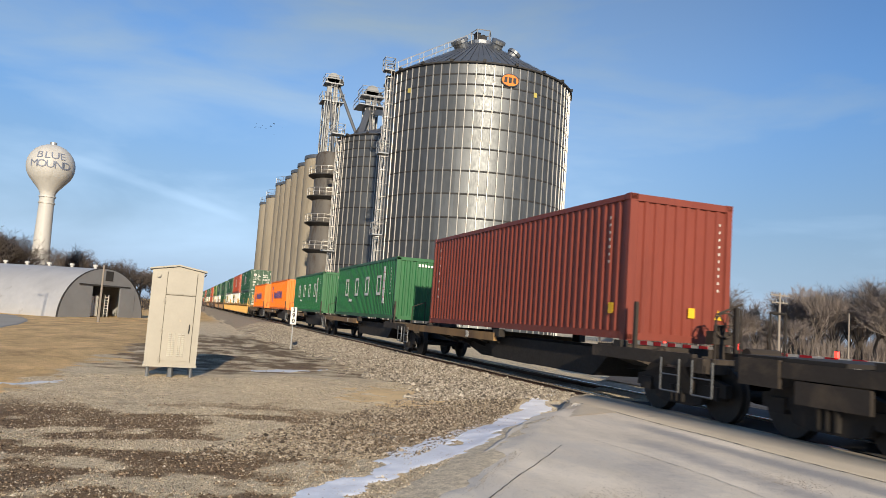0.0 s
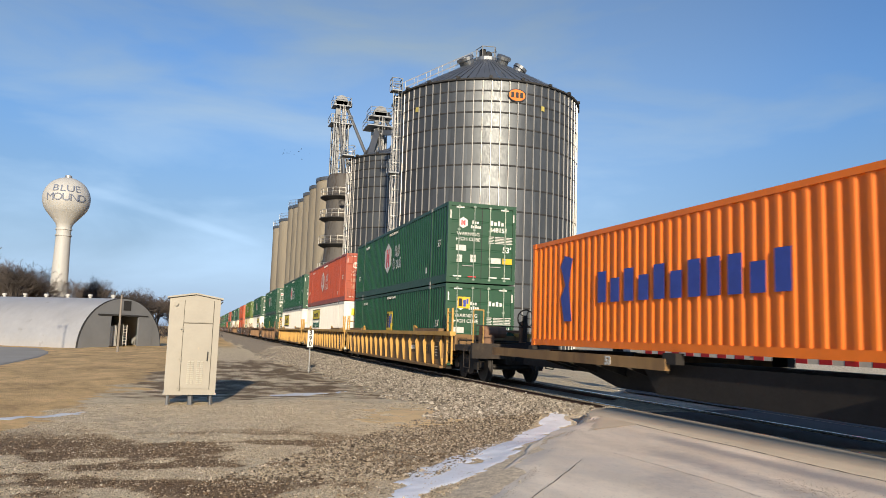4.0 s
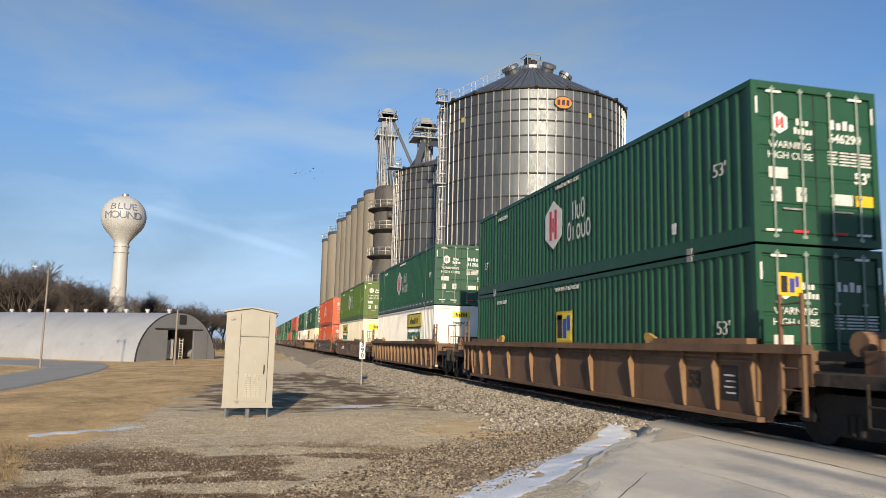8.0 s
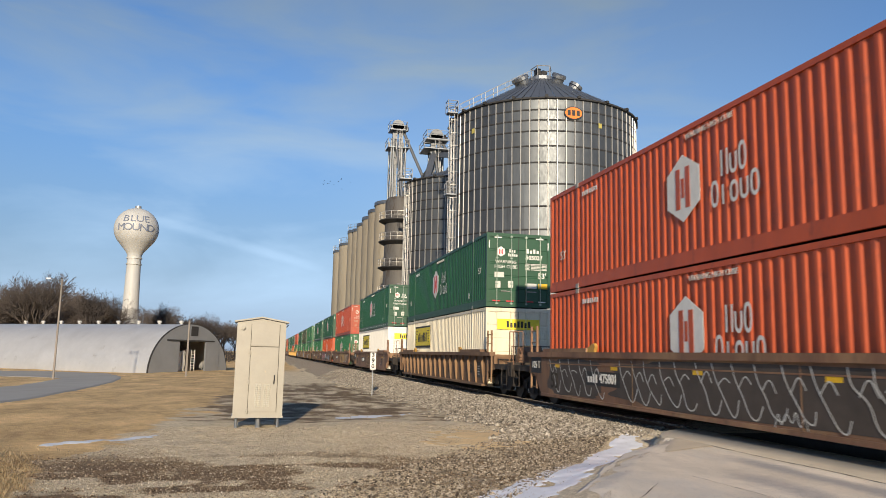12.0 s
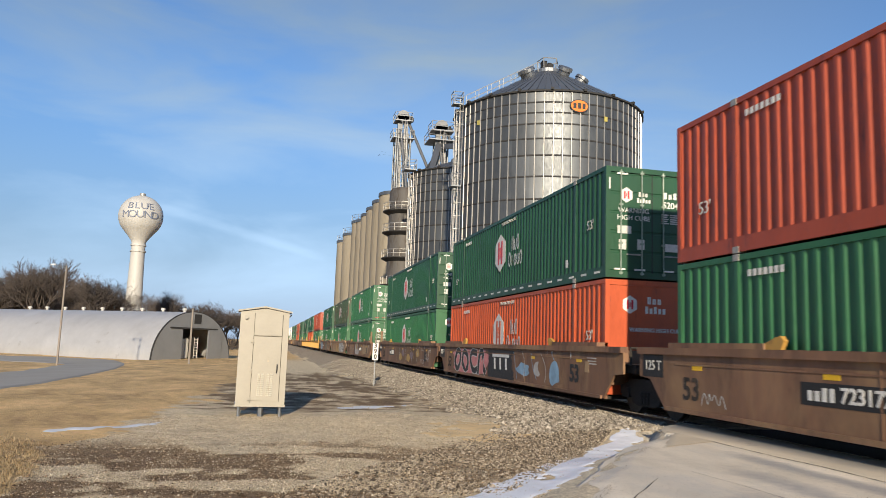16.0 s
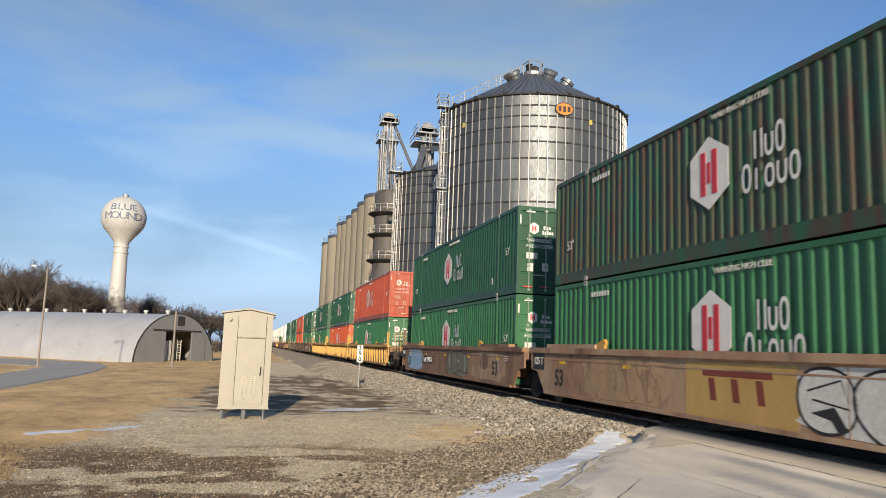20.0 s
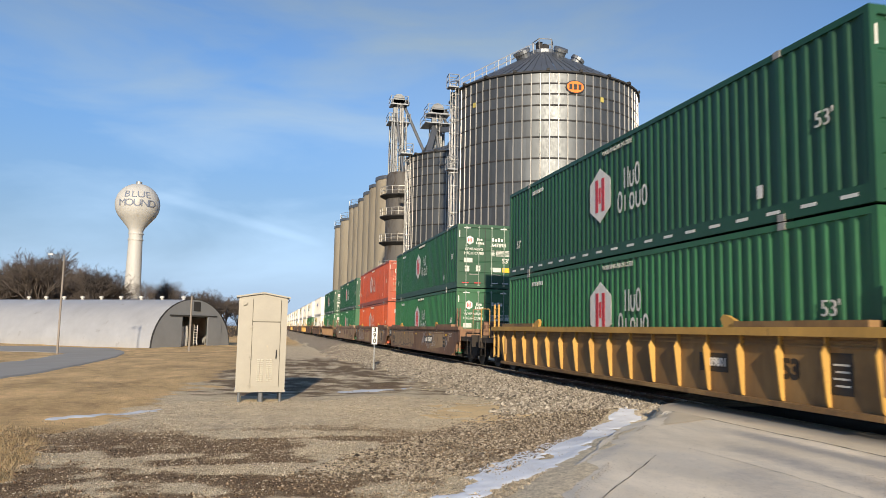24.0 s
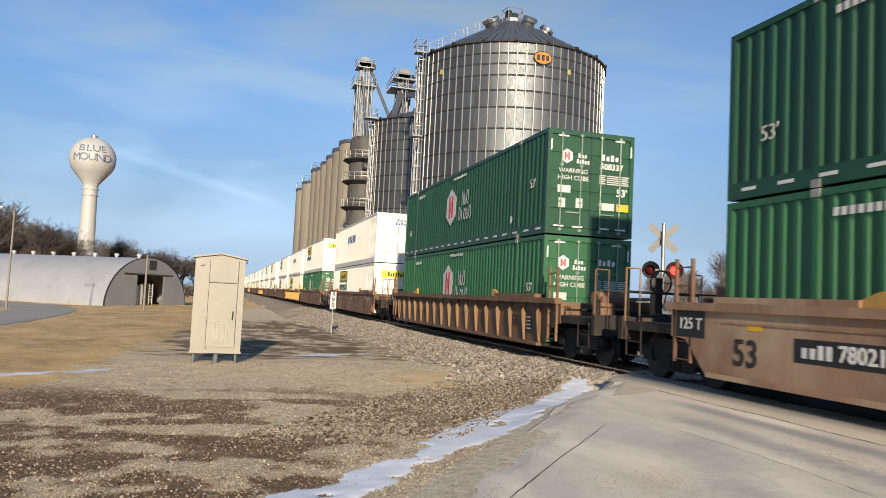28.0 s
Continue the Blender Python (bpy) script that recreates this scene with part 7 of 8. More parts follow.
            if i % 2:
                part("graffiti_spot", Geo().slab([(ca + 0.11 * math.cos(k / 2), cb + 0.15 * math.sin(k / 2)) for k in range(12)], 0.0004, "x", deep - 0.0012), line, parent)
            else:
                part("graffiti_spot", Geo().slab([put(0.15, 0.3), put(0.62, 0.42), put(0.85, 0.12), put(0.7, 0.02), put(0.55, 0.22)][::-1], 0.0004, "x", deep - 0.0012), line, parent)
                part("graffiti_line", ribbon([put(0.1, 0.62), put(0.75, 0.8), put(0.9, 0.4), put(0.2, 0.5)], 0.016, deep - 0.0012), line, parent)


def scribble(parent, x, y, z, size, seed, material):
    """A thin chalked squiggle."""
    rng = random.Random(seed)
    path = [(y - size * (k / 8) + rng.uniform(-0.05, 0.05), z + size * 0.22 * (1 if k % 2 else -1) * rng.uniform(0.3, 1.1)) for k in range(9)]
    part("chalk_mark", ribbon(rounded(path), 0.011, x - 0.005), material, parent, "thin chalk squiggle")


WELLS = {}


def well_meshes(kind):
    if kind in WELLS:
        return WELLS[kind]
    L = 16.154
    m = {}
    side = Geo()
    ribbed = kind == "rib"
    x1 = -1.36 if ribbed else -1.46
    side.slab([(-0.25, 0.28), (L + 0.25, 0.28), (L + 0.85, 0.86), (L + 1.3, 0.90), (L + 1.3, 1.40), (-1.3, 1.40), (-1.3, 0.90), (-0.85, 0.86)], 0.05, "x", x1)
    m["side"] = side.mesh("side_wall")
    m["chord"] = Geo().box(-1.53, -1.33, -1.3, L + 1.3, 1.38, 1.52).mesh("top_chord")
    m["sill"] = Geo().box(-1.51, -1.32, -0.2, L + 0.2, 0.27, 0.35).mesh("bottom_sill")
    m["rib"] = Geo().slab([(-1.43, 1.38), (-1.355, 1.38), (-1.355, 0.36), (-1.405, 0.36), (-1.425, 0.40), (-1.505, 1.14), (-1.43, 1.27)], 0.05, "y", -0.025).mesh("side_rib")
    m["strip"] = Geo().box(-1.385, -1.355, -0.1, L + 0.1, -0.016, 0.016).mesh("side_strip")
    # slab() along y takes x and z as the outline
    m["floor"] = Geo().box(-1.3, 1.3, 0.1, L - 0.1, 0.24, 0.32).mesh("well_floor")
    m["ledge"] = Geo().box(-1.52, -1.22, 0, 3.0, 1.52, 1.62).mesh("end_ledge")
    m["bulk"] = Geo().box(-1.42, 1.42, -0.12, 0.0, 0.6, 1.44).mesh("end_bulkhead")
    m["deck_art"] = Geo().box(-1.25, 1.25, -1.5, -0.12, 0.92, 1.12).box(-0.45, 0.45, -1.6, -0.1, 0.6, 0.95).mesh("end_deck")
    m["deck_cpl"] = Geo().box(-1.35, 1.35, -3.2, -0.12, 0.92, 1.10).box(-0.35, 0.35, -3.3, -0.1, 0.55, 0.95).box(-1.45, 1.45, -3.25, -3.1, 0.72, 1.18).mesh("end_deck")
    m["coupler"] = Geo().box(-0.16, 0.16, -3.66, -3.2, 0.72, 0.96).box(-0.24, 0.22, -3.72, -3.45, 0.68, 1.0).mesh("coupler")
    step = Geo()
    for s in (-1, 1):
        step.rail([(s * 1.42, -2.4, 1.0), (s * 1.42, -2.4, 0.42), (s * 1.42, -2.95, 0.42), (s * 1.42, -2.95, 1.0)], 0.017, 5)
        step.tube((s * 1.42, -2.4, 0.7), (s * 1.42, -2.95, 0.7), 0.015, n=5)
    m["step"] = step.mesh("step")
    for s in (-1, 1):
        rail = Geo().rail([(s * 1.38, -3.1, 1.1), (s * 1.38, -3.1, 2.2), (s * 1.05, -3.1, 2.2), (s * 1.05, -3.1, 1.1)], 0.018, 5)
        m["hand_rail%d" % s] = rail.mesh("hand_rail")
    post = Geo()
    post.box(-1.46, -1.40, -1.24, -1.19, 0.45, 2.3).box(-1.46, -1.40, -0.75, -0.70, 0.45, 2.3)
    for k in range(6):
        post.tube((-1.43, -1.2, 0.5 + 0.33 * k), (-1.43, -0.7, 0.5 + 0.33 * k), 0.014, n=5)
    m["ladder"] = post.mesh("end_ladder")
    b = Geo()
    n = 14
    ring = [(0.28 * math.cos(2 * math.pi * i / n), 0.28 * math.sin(2 * math.pi * i / n)) for i in range(n + 1)]
    b.rail([(c, 0, s) for c, s in ring], 0.022, 5)
    for i in range(5):
        a = 2 * math.pi * i / 5
        b.tube((0, 0, 0), (0.28 * math.cos(a), 0, 0.28 * math.sin(a)), 0.016, n=4)
    b.box(-0.06, 0.06, 0.0, 0.14, -0.75, 0.1)
    m["brake"] = b.mesh("brake_wheel")
    m["tank"] = Geo().tube((-0.75, 0, 0), (0.1, 0, 0), 0.2, n=12).mesh("air_tank")
    m["guide"] = Geo().slab([(-0.3, 1.5), (-0.3, 1.62), (-0.05, 1.72), (0.08, 1.74), (0.16, 1.66), (0.06, 1.5)], 0.08, "x", -1.48).mesh("corner_guide")
    WELLS[kind] = m
    return m


def well_car(y, kind, paint, front, rear, number="", art=None, label="", seed=0, far=False):
    """One unit of a well car; front and rear are 'art' (shared truck) or 'cpl' (coupler)."""
    m, p, L = well_meshes(kind), PAINT[paint], 16.154
    t = thing("well_car", label, "well car", pose(TRACK, y, 0), group="well cars of the train")
    flip = Matrix.Diagonal((-1, 1, 1, 1))
    back = Matrix.Translation((0, L, 0)) @ Matrix.Diagonal((1, -1, 1, 1))
    for s, mir in ((-1, None), (1, flip)):
        side = part("side_wall", m["side"], p, t, "weathered steel side", at=mir)
        rib = PAINT["rib_yellow" if paint == "car_yellow" else "rib_worn"]
        part("top_chord", m["chord"], rib if paint == "car_yellow" else p, side)
        part("bottom_sill", m["sill"], p, side)
        if kind == "rib" and not (far and s > 0):
            wide = 1.0 if paint == "car_yellow" else 0.95
            stops = (-0.04, 1.05, *(2.1 + 2.03 * k for k in range(7)), 15.3, 16.35) if seed == 3 else [-0.08 + 1.02 * k for k in range(17)]
            for yy in stops:
                part("side_rib", m["rib"], rib, side, at=pose(0, yy, 0) @ Matrix.Diagonal((wide, 0.7, 1, 1)) @ Matrix.Translation((-1.36 * (1 / wide - 1), 0, 0)))
            for z in (1.23, 1.31):
                part("side_strip", m["strip"], p, side, at=pose(0, 0, z))
        for end in (None, Matrix.Translation((0, L, 0)) @ Matrix.Diagonal((1, -1, 1, 1))):
            part("end_ledge", m["ledge"], p, side, at=end)
            part("corner_guide", m["guide"], PAINT["rib_yellow"], side, "worn yellow corner guide", at=(end or Matrix()) @ pose(0, 3.3, 0.0))
    part("well_floor", m["floor"], DARK, t)
    rng = random.Random(seed + int(y))
    for style, mat4 in ((front, Matrix()), (rear, back)):
        part("end_bulkhead", m["bulk"], p, t, at=mat4)
        part("end_deck", m["deck_" + style], PAINT["car_dark"], t, at=mat4)
        if style == "cpl":
            part("coupler", m["coupler"], DARK, t, "cast coupler", at=mat4)
            part("step", m["step"], PAINT["car_dark"], t, at=mat4)
            for s in (-1, 1):
                part("hand_rail", m["hand_rail%d" % s], PAINT["rib_yellow" if paint == "car_yellow" else "car_ribbed" if kind == "rib" else "car_brown"], t, "bent steel hand rail", at=mat4)
            part("air_tank", m["tank"], PAINT["car_brown"], t, "rusty air tank", at=mat4 @ pose(0.35, -1.2, 1.55))
            part("brake_stand", Geo().box(0.45, 0.62, -2.6, -2.4, 1.1, 1.9).box(0.5, 0.57, -2.4, -0.3, 1.55, 1.62), PAINT["car_brown"], t, "rusty brake stand", at=mat4)
            part("brake_valve", Geo().box(-0.6, -0.2, -1.9, -1.5, 1.1, 1.45).tube((-0.4, -1.7, 1.45), (-0.4, -1.7, 1.62), 0.09, n=8), PAINT["car_brown"], t, "rusty brake valve", at=mat4)
            part("brake_pipe", Geo().rail([(-1.1, -1.0, 1.25), (1.1, -1.0, 1.25), (1.1, -2.9, 1.2), (0.2, -3.0, 1.2), (0.2, -0.2, 1.2)], 0.03, 5).rail([(-1.1, -1.0, 1.25), (-1.1, -1.0, 0.75), (-1.2, 0.0, 0.7)], 0.025, 5), DARK, t, "dark brake pipes", at=mat4)
            part("cross_rail", Geo().rail([(-1.3, -3.12, 1.1), (-1.3, -3.12, 1.72), (1.3, -3.12, 1.72), (1.3, -3.12, 1.1)], 0.016, 5), PAINT["car_dark"], t, "thin cross rail", at=mat4)
            part("air_hose", Geo().rail([(0.35, -3.25, 0.8), (0.4, -3.5, 0.5), (0.4, -3.75, 0.42), (0.35, -3.95, 0.6)], 0.028, 6), BLACK, t, "black air hose", at=mat4)
            if rng.random() < 0.6 or style == front:
                part("brake_wheel", m["brake"], DARK, t, "dark spoked brake wheel", at=mat4 @ pose(0.55, -2.7, 2.0))
        else:
            tall = 2.0 if kind == "rib" else 1.5
            part("hand_rail", Geo().rail([(-1.3, -1.35, 1.1), (-1.3, -1.35, tall), (-0.9, -1.35, tall)], 0.03, 5).box(-0.35, -0.1, -1.4, -1.25, 1.1, tall - 0.1), PAINT["rib_yellow" if paint == "car_yellow" else paint if kind == "rib" else "car_dark"], t, at=mat4)
        if kind == "rib" or style == "cpl":
            part("end_ladder", m["ladder"], PAINT["rib_yellow" if paint == "car_yellow" else paint if kind == "rib" else "car_brown"], t, "steel end ladder", at=mat4)
    if front == "art":
        truck(t, -1.6)
    else:
        truck(t, -1.75)
    if rear == "cpl":
        truck(t, L + 1.75)
    x = -1.506 if kind == "rib" else -1.462
    if kind == "smooth":
        for k in range(5):
            part("reflector", Geo().box(x - 0.004, x, -0.17, 0.17, -0.05, 0.05), YELLOW, t, "yellow reflector", at=pose(0, 1.2 + 3.5 * k, 1.15))
        part("mark_length", word("53", 0.44, 0.02), BLACK, t, at=on_side(x - 0.004, 1.5, 0.78))
        part("placard", Geo().box(x - 0.003, x, -0.13, 0.13, -0.14, 0.14), PAINT["car_tan"], t, at=pose(0, 0.7, 1.0))
        if not far:
            part("mark_length", word("53", 0.42, 0.01), PAINT["car_dark"], t, at=on_side(x - 0.004, 15.4, 0.72))
            part("data_panel", Geo().box(x - 0.004, x, -0.42, 0.42, -0.23, 0.23), BLACK, t, "black data panel", at=pose(0, L + 0.72, 1.14))
            part("mark_load", word("125 T", 0.2, 0.004), OFFWHITE, t, at=on_side(x - 0.008, L + 0.72, 1.14))
            for k in range(3):
                part("data_line", Geo().box(x - 0.003, x, -0.3, 0.26 - 0.08 * k, -0.012, 0.012), OFFWHITE, t, at=pose(0, 0.45, 1.22 - 0.07 * k))
            for yy in (1.75, 3.1, 3.5):
                part("tick", Geo().box(x - 0.003, x, -0.02, 0.02, -0.09, 0.09), OFFWHITE, t, at=pose(0, yy, 1.27))
            part("weld_seam", Geo().box(x - 0.008, x, -0.012, 0.012, 0.3, 1.38), p, t, at=pose(0, 5.4, 0))
            part("weld_seam", Geo().box(x - 0.008, x, -0.012, 0.012, 0.3, 1.38), p, t, at=pose(0, 10.8, 0))
        part("fold_line", Geo().box(x - 0.012, x, 0.2, L - 0.2, -0.015, 0.015), p, t, at=pose(0, 0, 1.2))
    else:
        part("reflector", Geo().box(x - 0.02, x - 0.015, -0.3, 0.3, -0.05, 0.05), YELLOW, t, "yellow reflector", at=pose(0, 6.2, 1.45))
        part("mark_length", word("53", 0.3, 0.02), BLACK, t, at=on_side(-1.364, 1.78, 0.85))
        part("data_panel", Geo().box(-1.366, -1.361, -0.24, 0.24, -0.3, 0.3), BLACK, t, "black data panel", at=pose(0, 0.72, 0.85))
        for k in range(4):
            part("data_line", Geo().box(-1.369, -1.367, -0.18, 0.14 - 0.05 * (k % 2), -0.015, 0.015), OFFWHITE, t, at=pose(0, 0.72, 0.98 - 0.1 * k))
    if number:
        yy = ({6: 12.35, 11: 12.1, 14: 11.4, 18: 5.0, 20: 13.4, 12: 5.6}.get(seed, 11.4)) if kind == "smooth" else 3.88
        xx = x if kind == "smooth" else -1.361
        part("number_panel", Geo().box(xx - 0.004, xx, -0.95 if kind == "smooth" else -0.45, 0.95 if kind == "smooth" else 0.45, -0.17, 0.17), BLACK, t, "black number panel", at=pose(0, yy, 0.88))
        part("car_number", word(number, 0.22 if kind == "smooth" else 0.15, 0.006), WHITE, t, at=on_side(xx - 0.008, yy - (0.33 if kind == "smooth" else 0.1), 0.88))
        part("mark_bars", cells(Geo(), -0.82, -0.22, -0.1, 0.1, 4, "side", 0, 41), WHITE, t, at=pose(xx - 0.008, yy, 0.88)) if kind == "smooth" else None
    if kind == "smooth" and seed in (10, 13, 19):
        yy, col = {10: (8.0, BLACK), 13: (7.9, PAINT["car_gold"]), 19: (9.4, PAINT["car_tan"])}[seed]
        part("logo_panel", Geo().box(x - 0.003, x, yy - 1.5, yy + 1.5, 0.30, 1.32), col, t, "painted logo panel")
        part("logo_bar", Geo().box(x - 0.006, x - 0.003, yy - 0.95, yy + 0.95, 1.08, 1.2), WHITE if seed == 10 else PAINT["oxide"], t)
        for k in (-0.65, 0.0, 0.65):
            part("logo_bar", Geo().slab([(yy + k - 0.12, 0.66), (yy + k + 0.06, 0.66), (yy + k + 0.12, 1.05), (yy + k - 0.06, 1.05)], 0.003, "x", x - 0.006), WHITE if seed == 10 else PAINT["oxide"], t)
    if kind == "smooth":
        for k in range(2):
            scribble(t, x, rng.uniform(0.6, 15.5), rng.uniform(0.5, 1.15), rng.uniform(0.4, 1.0), seed * 7 + k, OFFWHITE)
        if seed % 3 == 0:
            c = rng.uniform(2.4, 3.4)
            part("repaint_patch", Geo().slab([(c - 1.9, 0.62), (c + 1.6, 0.42), (c + 1.7, 1.26), (c - 1.4, 1.3)], 0.001, "x", x - 0.002), PAINT["car_tan"], t, "tan repainted patch")
    for k, (a, b, *spray) in enumerate(art or ()):
        graffiti(t, x, a, b, 0.36, 1.34, seed * 10 + k, *spray)
    MOVING.append(t)
    return t


def spine_car(y, rear_gap, paint="car_yellow", loaded=True):
    """One unit of an open spine car for a 40-foot container, whose front stands at y."""
    t = thing("spine_car", "rusty open spine car with dark centre sill and shared trucks", "spine car", pose(TRACK, y, 0), group="spine cars of the train")
    p, b = PAINT[paint if loaded else "car_dark"], PAINT["car_dark"]
    e = 12.19 + rear_gap - 2.4
    part("centre_sill", Geo().slab([(-2.3, 0.62), (e, 0.62), (e, 0.95), (10.9, 0.98), (9.9, 0.98), (2.4, 0.98), (-2.3, 0.95)], 0.7, "x", -0.35), DARK, t, "dark box centre sill")
    part("side_skirt", Geo().slab([(0.8, 1.0), (7.6, 1.0), (7.0, 0.40), (1.6, 0.40)], 1.9, "x", -0.95), DARK, t, "dark deep middle sill")
    part("belly", Geo().slab([(1.2, 0.62), (2.6, 0.34), (9.6, 0.34), (11.0, 0.62)], 0.5, "x", -0.25), DARK, t)
    for y0 in (0.1, 11.3):
        part("end_saddle", Geo().slab([(-1.3, 1.12), (1.3, 1.12), (1.3, 0.95), (0.4, 0.70), (-0.4, 0.70), (-1.3, 0.95)], 0.75, "y", y0), b, t, "rusty cross saddle")
    for s in (-1, 1):
        sill = part("side_sill", Geo().box(s * 1.28 - 0.05, s * 1.28 + 0.05, 6.2, e, 0.88, 1.10), p, t, "yellow-brown side sill")
        part("side_sill", Geo().box(s * 1.28 - 0.05, s * 1.28 + 0.05, -2.2, 1.0, 0.86, 1.08), b, t)
        for k in range(5):
            part("gusset", Geo().slab([(1.24, 0.9), (0.3, 0.9), (0.3, 0.6)], 0.06, "y", 6.6 + 1.25 * k), b, t, at=Matrix.Diagonal((s, 1, 1, 1)))
        for y0, y1, z0 in ((0.0, 0.25, 1.08), (5.9, 6.3, 1.0), (11.95, 12.19, 1.08)):
            part("pedestal", Geo().box(s * 1.22 - 0.09, s * 1.22 + 0.09, y0, y1, z0, 1.205), DARK, t)
        part("brace", Geo().slab([(s * 0.5, 0.9), (s * 1.3, 1.0), (s * 1.3, 0.85), (s * 1.1, 0.4), (s * 0.9, 0.4)], 0.3, "y", -2.0), b, t)
    part("mark_length", word("53", 0.17, 0.01), OFFWHITE, t, at=on_side(-1.336, 8.2, 0.98))
    part("air_tank", Geo().tube((-0.6, 5.2, 0.55), (-0.6, 6.3, 0.55), 0.2, n=12), DARK, t)
    part("end_post", Geo().box(0.3, 0.38, -1.3, -1.22, 1.0, 1.95), DARK, t)
    part("end_post", Geo().box(-1.32, -1.26, -0.5, -0.42, 0.9, 1.95), b, t)
    part("hand_rail", Geo().rail([(0.9, -1.5, 1.0), (0.9, -1.5, 1.9), (1.25, -1.5, 1.9), (1.25, -1.5, 1.0)], 0.025, 5), DARK, t)
    part("brake_cylinder", Geo().tube((0.2, -1.7, 1.1), (0.9, -1.7, 1.1), 0.13, n=10), b, t, "grimy brake cylinder")
    part("brake_stand", Geo().box(0.37, 0.53, -0.75, -0.6, 0.95, 1.62).box(0.23, 0.67, -0.78, -0.55, 1.25, 1.5), b, t, "grimy brake stand")
    ring = [(0.45 + 0.24 * math.cos(k * math.pi / 7), -0.84, 1.62 + 0.24 * math.sin(k * math.pi / 7)) for k in range(15)]
    part("brake_wheel", Geo().rail(ring, 0.02, 5).rail([ring[0], ring[7]], 0.014, 4).rail([ring[3], ring[10]], 0.014, 4).rail([ring[5], ring[12]], 0.014, 4), b, t, "grimy brake wheel")
    part("end_sill", Geo().box(-1.35, 1.35, -2.5, -2.2, 0.78, 1.02), b, t, "dark end sill")
    for yy in (-1.9, -2.75):
        part("step", Geo().rail([(-1.36, yy, 0.98), (-1.36, yy, 0.42), (-1.36, yy + 0.5, 0.42), (-1.36, yy + 0.5, 0.98)], 0.016, 5).tube((-1.36, yy, 0.7), (-1.36, yy + 0.5, 0.7), 0.013, n=5), GREYSTEEL, t, "bent grey step iron")
    part("hand_rail", Geo().rail([(-1.2, -2.6, 0.95), (-1.2, -2.6, 1.75), (-0.7, -2.6, 1.95), (-0.7, -2.6, 1.0)], 0.018, 5), b, t)
    part("air_hose", Geo().rail([(0.3, -2.7, 0.9), (0.35, -3.0, 0.55), (0.4, -3.3, 0.5), (0.4, -3.5, 0.75)], 0.035, 6), BLACK, t)
    if not loaded:
        for a0, a1, c0, c1 in ((10.9, 11.7, 1.02, 1.32), (12.2, 13.4, 0.55, 0.86), (8.4, 9.6, 0.58, 0.86), (13.7, 14.5, 0.72, 1.12)):
            part("bracket_plate", Geo().box(-1.36, -1.30, a0, a1, c0, c1), b, t, "grimy bracket plate")
        part("placard", Geo().box(-1.345, -1.335, -0.2, 0.2, -0.17, 0.17), YELLOW, t, "yellow placard", at=pose(0, 11.0, 0.78))
        part("walkway", Geo().box(-1.3, 1.3, 12.6, 14.6, 1.10, 1.16), DARK, t, "dark end walkway")
        truck(t, 13.1)
    truck(t, -1.5 if 12 < y < 13 else -1.9)
    MOVING.append(t)
    return t


ZB, Z40 = 0.34, 1.21
# spine cars with 40-foot containers, front to rear
spine_car(-5.2, 4.85, loaded=False)
for y, style, gap in ((12.64, "cai", 4.85), (29.64, "uasc", 4.85), (46.75, "uasc", 4.85), (63.85, "hapag", 5.6), (81.7, "hapag", 4.85)):
    spine_car(y, gap)
    container(41 if style == "cai" else 40, style, y, Z40, "front", where="on a spine car")

RIBY = "yellow ribbed well car loaded with stacked containers"
RIBB = "rust-brown ribbed well car loaded with stacked containers"
SMO = "weathered brown smooth-sided well car loaded with stacked containers"
GRA = "brown smooth-sided well car covered with graffiti"
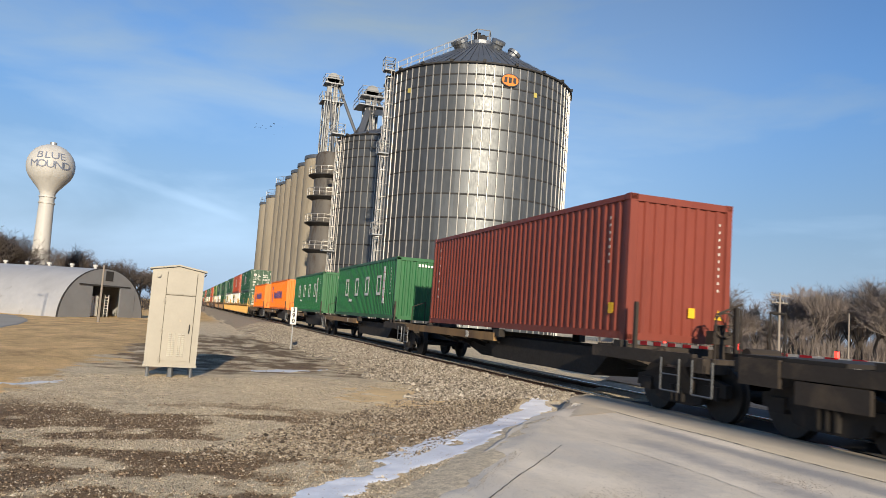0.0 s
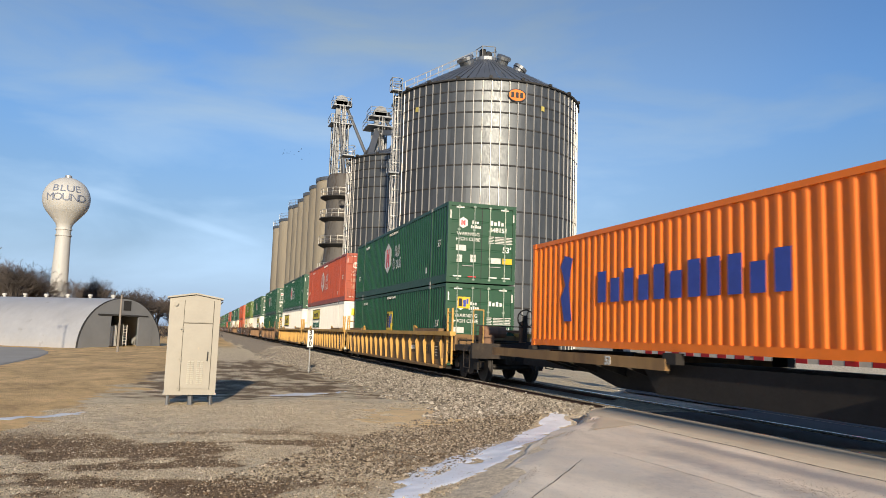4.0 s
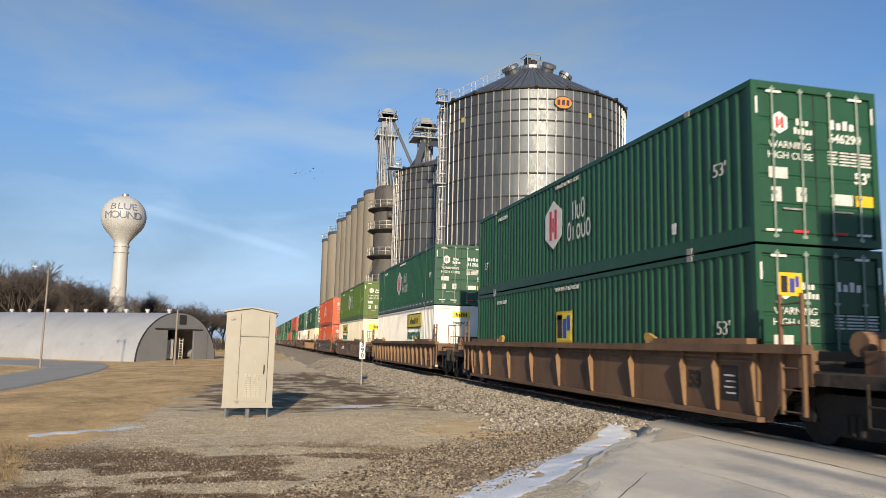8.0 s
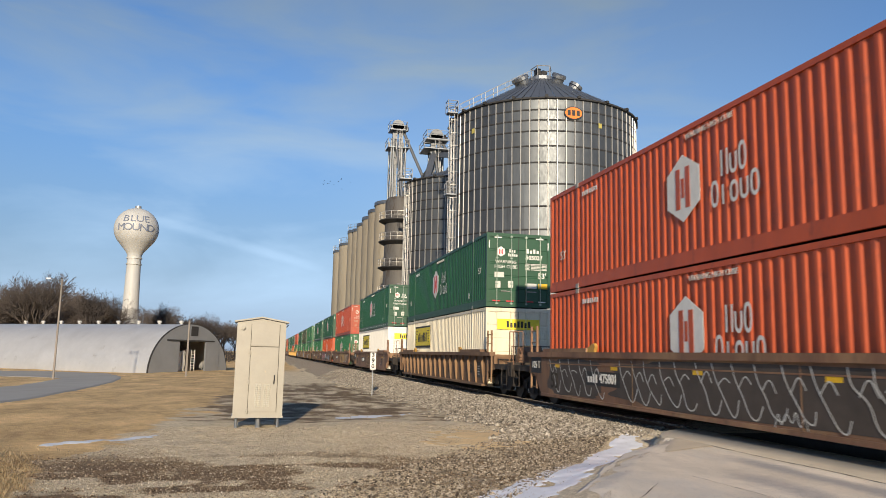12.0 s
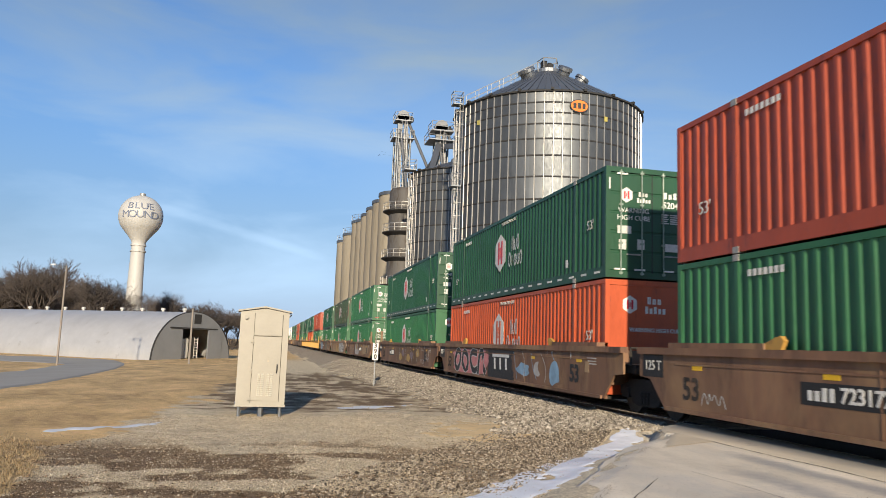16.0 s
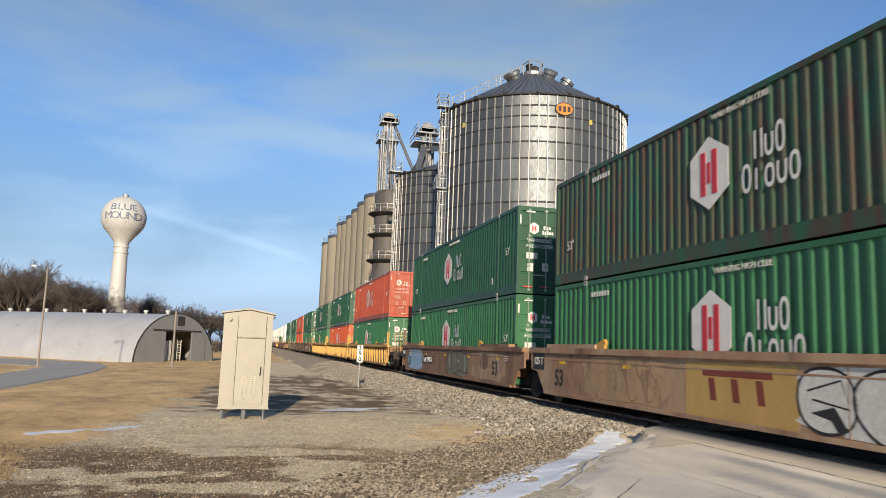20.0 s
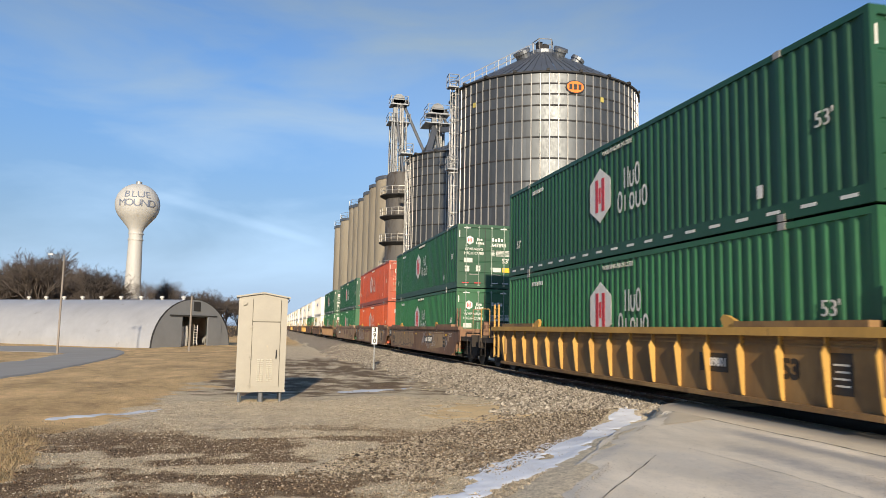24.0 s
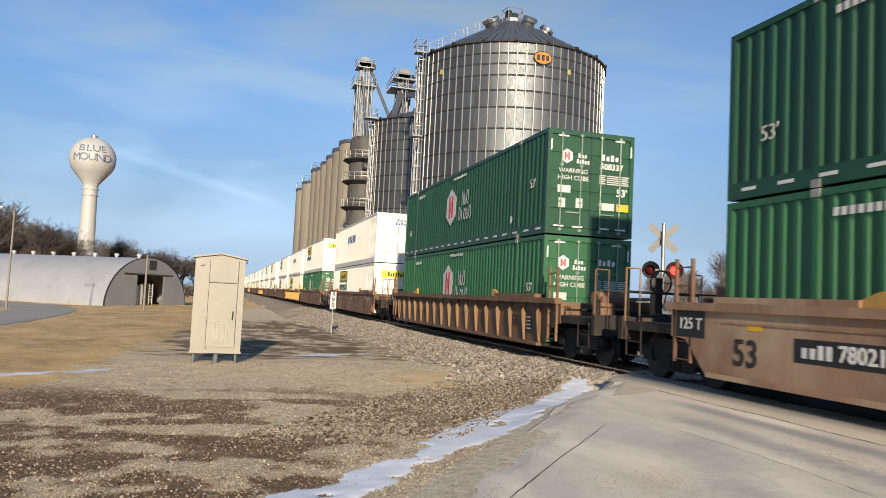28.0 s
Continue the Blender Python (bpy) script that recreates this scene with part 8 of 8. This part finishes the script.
# y at the start, lower, upper, car kind, paint, label, front fitting of the lower box, dashes on the upper, numbers (upper, car), graffiti
STACKS = [
    (100.95, "emp", "hub", "rib", "car_yellow", RIBY, "doors", False, "648151", "780646", None),
    (120.45, "jbh", "red2", "rib", "car_yellow", RIBY, "doors", False, "", "", None),
    (139.75, "jbh", "hub", "rib", "car_yellow", RIBY, "doors", True, "", "", None),
    (163.30, "emp", "hub", "rib", "car_ribbed", RIBB, "doors", False, "646290", "", None),
    (186.60, "jbh", "hub", "rib", "car_ribbed", RIBB, "front", True, "512063", "", None),
    (209.95, "jbhc", "olive", "smooth", "car_brown", SMO, "doors", False, "639818", "645178", [(6.0, 8.4, GREYPANEL, SILVER, "outline"), (2.0, 3.2, PAINT["car_brown"], SILVER, "scrawl")]),
    (233.22, "red", "red", "smooth", "car_brown", GRA, "doors", False, "633976", "475801", [(12.5, 15.8, SMOKE, OFFWHITE, "hooks"), (0.8, 11.6, SMOKE, OFFWHITE, "hooks")]),
    (256.00, "jbhc", "hub", "rib", "car_ribbed", RIBB, "doors", False, "505027", "", None),
    (279.35, "jbh", "hub", "smooth", "car_brown", SMO, "doors", True, "", "645641", [(7.4, 9.4, PAINT["car_ribbed"], PAINT["car_tan"], "outline")]),
    (302.50, "hub2", "red2", "smooth", "car_brown", SMO, "doors", False, "707500", "723172", [(1.0, 2.6, PAINT["car_brown"], OFFWHITE, "scrawl"), (4.0, 7.5, PAINT["car_gold"], PAINT["car_brown"], "cloud", PAINT["car_brown"])]),
    (322.05, "red", "hub", "smooth", "car_brown", GRA, "plain", True, "520418", "", [(9.6, 14.6, PINK, BLACK, "block"), (2.4, 6.6, PAINT["car_brown"], PALEBLUE, "cloud", SILVER)]),
    (341.35, "hub2", "hub", "smooth", "car_brown", SMO, "plain", True, "512744", "723172", [(3.0, 10.3, PAINT["car_ribbed"], PAINT["car_gold"], "cloud", MAUVE), (0.6, 1.5, PAINT["car_brown"], OFFWHITE, "scrawl")]),
    (364.95, "hub2", "hub2", "smooth", "car_brown", SMO, "doors", True, "505622", "727913", [(10.8, 13.9, PAINT["car_pale"], UMBER, "outline"), (9.6, 10.7, PAINT["car_brown"], GREYPANEL, "scrawl"), (6.8, 9.4, SILVER, PAINT["car_gold"], "cloud", PAINT["car_brown"])]),
    (384.30, "hub2", "hubr", "smooth", "car_pale", GRA, "doors", False, "", "", [(10.2, 13.9, PAINT["car_tan"], PAINT["car_pale"], "hooks"), (1.2, 6.3, OFFWHITE, BLACK, "bubble")]),
    (403.65, "hub2", "hub", "smooth", "car_brown", GRA, "doors", False, "502234", "727913", [(12.6, 15.7, PALEBLUE, LILAC, "hooks"), (4.7, 7.8, OLIVEGREY, GREYPANEL, "outline"), (0.6, 4.2, PAINT["car_pale"], PAINT["car_ribbed"], "cloud", PAINT["car_tan"])]),
    (426.85, "hub2", "red2", "rib", "car_yellow", RIBY, "doors", False, "637793", "", None),
    (446.20, "red", "hub", "rib", "car_yellow", RIBY, "doors", True, "", "", None),
    (465.75, "hub2", "hub", "rib", "car_yellow", RIBY, "plain", True, "522610", "789801", None),
    (489.30, "hub2", "hub", "smooth", "car_brown", SMO, "doors", False, "647894", "726614", [(8.9, 15.8, PAINT["car_tan"], GREYPANEL, "outline", OFFWHITE), (3.6, 6.8, GREYPANEL, SILVER, "scrawl"), (0.9, 1.8, PAINT["car_brown"], OFFWHITE, "scrawl")]),
    (508.65, "red", "red2", "smooth", "car_brown", GRA, "plain", False, "632300", "", [(0.8, 4.6, PAINT["car_tan"], UMBER, "outline"), (5.2, 6.6, NAVY, GREYPANEL, "cloud", NAVY), (11.4, 15.0, PAINT["car_pale"], SILVER, "outline")]),
    (528.03, "hub2", "hub", "smooth", "car_pale", GRA, "plain", True, "511030", "780214", [(0.4, 10.0, PAINT["car_tan"], PAINT["car_pale"], "cloud", PAINT["car_brown"]), (0.6, 4.6, PAINT["car_tan"], UMBER, "outline")]),
    (551.73, "hub2", "hub", "rib", "car_ribbed", RIBB, "doors", True, "508337", "", None),
    (575.3, "jbh", "swift", "smooth", "car_brown", SMO, "doors", False, "", "", None),
    (599.0, "hub2", "jbh", "smooth", "car_brown", SMO, "doors", False, "", "", None),
]
y = 599.0
for k in range(16):
    y += 23.5 if k % 3 == 2 else 19.4
    STACKS.append((y, random.choice(("jbh", "swift", "jbhc")), random.choice(("jbh", "swift", "jbh")), "rib" if k % 4 == 0 else "smooth", "car_yellow" if k % 4 == 0 else "car_brown", RIBY if k % 4 == 0 else SMO, "doors", False, "", "", None))

for k, (y, low, up, kind, paint, label, front, dashes, number, carno, art) in enumerate(STACKS):
    ahead = y - STACKS[k - 1][0] if k else 99
    behind = STACKS[k + 1][0] - y if k + 1 < len(STACKS) else 99
    well_car(y, kind, paint, "art" if ahead < 21 else "cpl", "art" if behind < 21 else "cpl", carno, art, label, k, k > 23)
    container(53, low, y, ZB, front, False, "", "in a well car", {2: -11.7, 4: 4.4, 7: -11.7, 8: -11.15}.get(k, 11.2), k > 23)
    container(53, up, y, ZB + 2.895, "doors", dashes, number, "stacked on another container", far=k > 23)


# ---- what moves
FLIGHT = [(0.0, 4.4, 13.2), (1.5, 7.0, 13.5), (8.0, 3.0, 12.6), (14.5, 5.1, 13.3), (15.0, 5.4, 14.0), (15.5, 6.7, 14.3), (16.0, 8.2, 14.4), (20.0, 22.0, 14.0), (28.0, 44.0, 16.0)]
def motions():
    last = 28.0
    begin = {ob: ob.location.y for ob in MOVING}
    for ob in MOVING:
        x, y, z = ob.location
        walk(ob, [(t, pose(x, y - SPEED * t, z)) for t in (0.0, 14.0, last)])
    walk(birds, [(t, pose(math.sin(radians(a)) * 170, math.cos(radians(a)) * 170, 1.4 + 170 * math.tan(radians(e)), 0, 0, -20)) for t, a, e in FLIGHT])
    step = SPEED / 0.457 / FPS
    for car, wheels, y in WHEELSETS:
        # a wheel is turned while it rolls through the near part of the view
        y0 = begin[car] + y
        first, end = int((y0 - 34) / SPEED * FPS), int((y0 - 2) / SPEED * FPS)
        first, end = max(0, first), min(int(last * FPS), end)
        if end - first < 4:
            continue
        p = wheels.location.copy()
        rows = ([(0.0, 0.0)] if first > 0 else []) + [(k / FPS, (k - first) * step) for k in range(first, end + 1)]
        if end < last * FPS:
            rows.append((last, (end - first) * step))
        walk(wheels, [(t, Matrix.Translation(p) @ pose(0, 0, 0, math.degrees(a), 0, 0)) for t, a in rows])


motions()
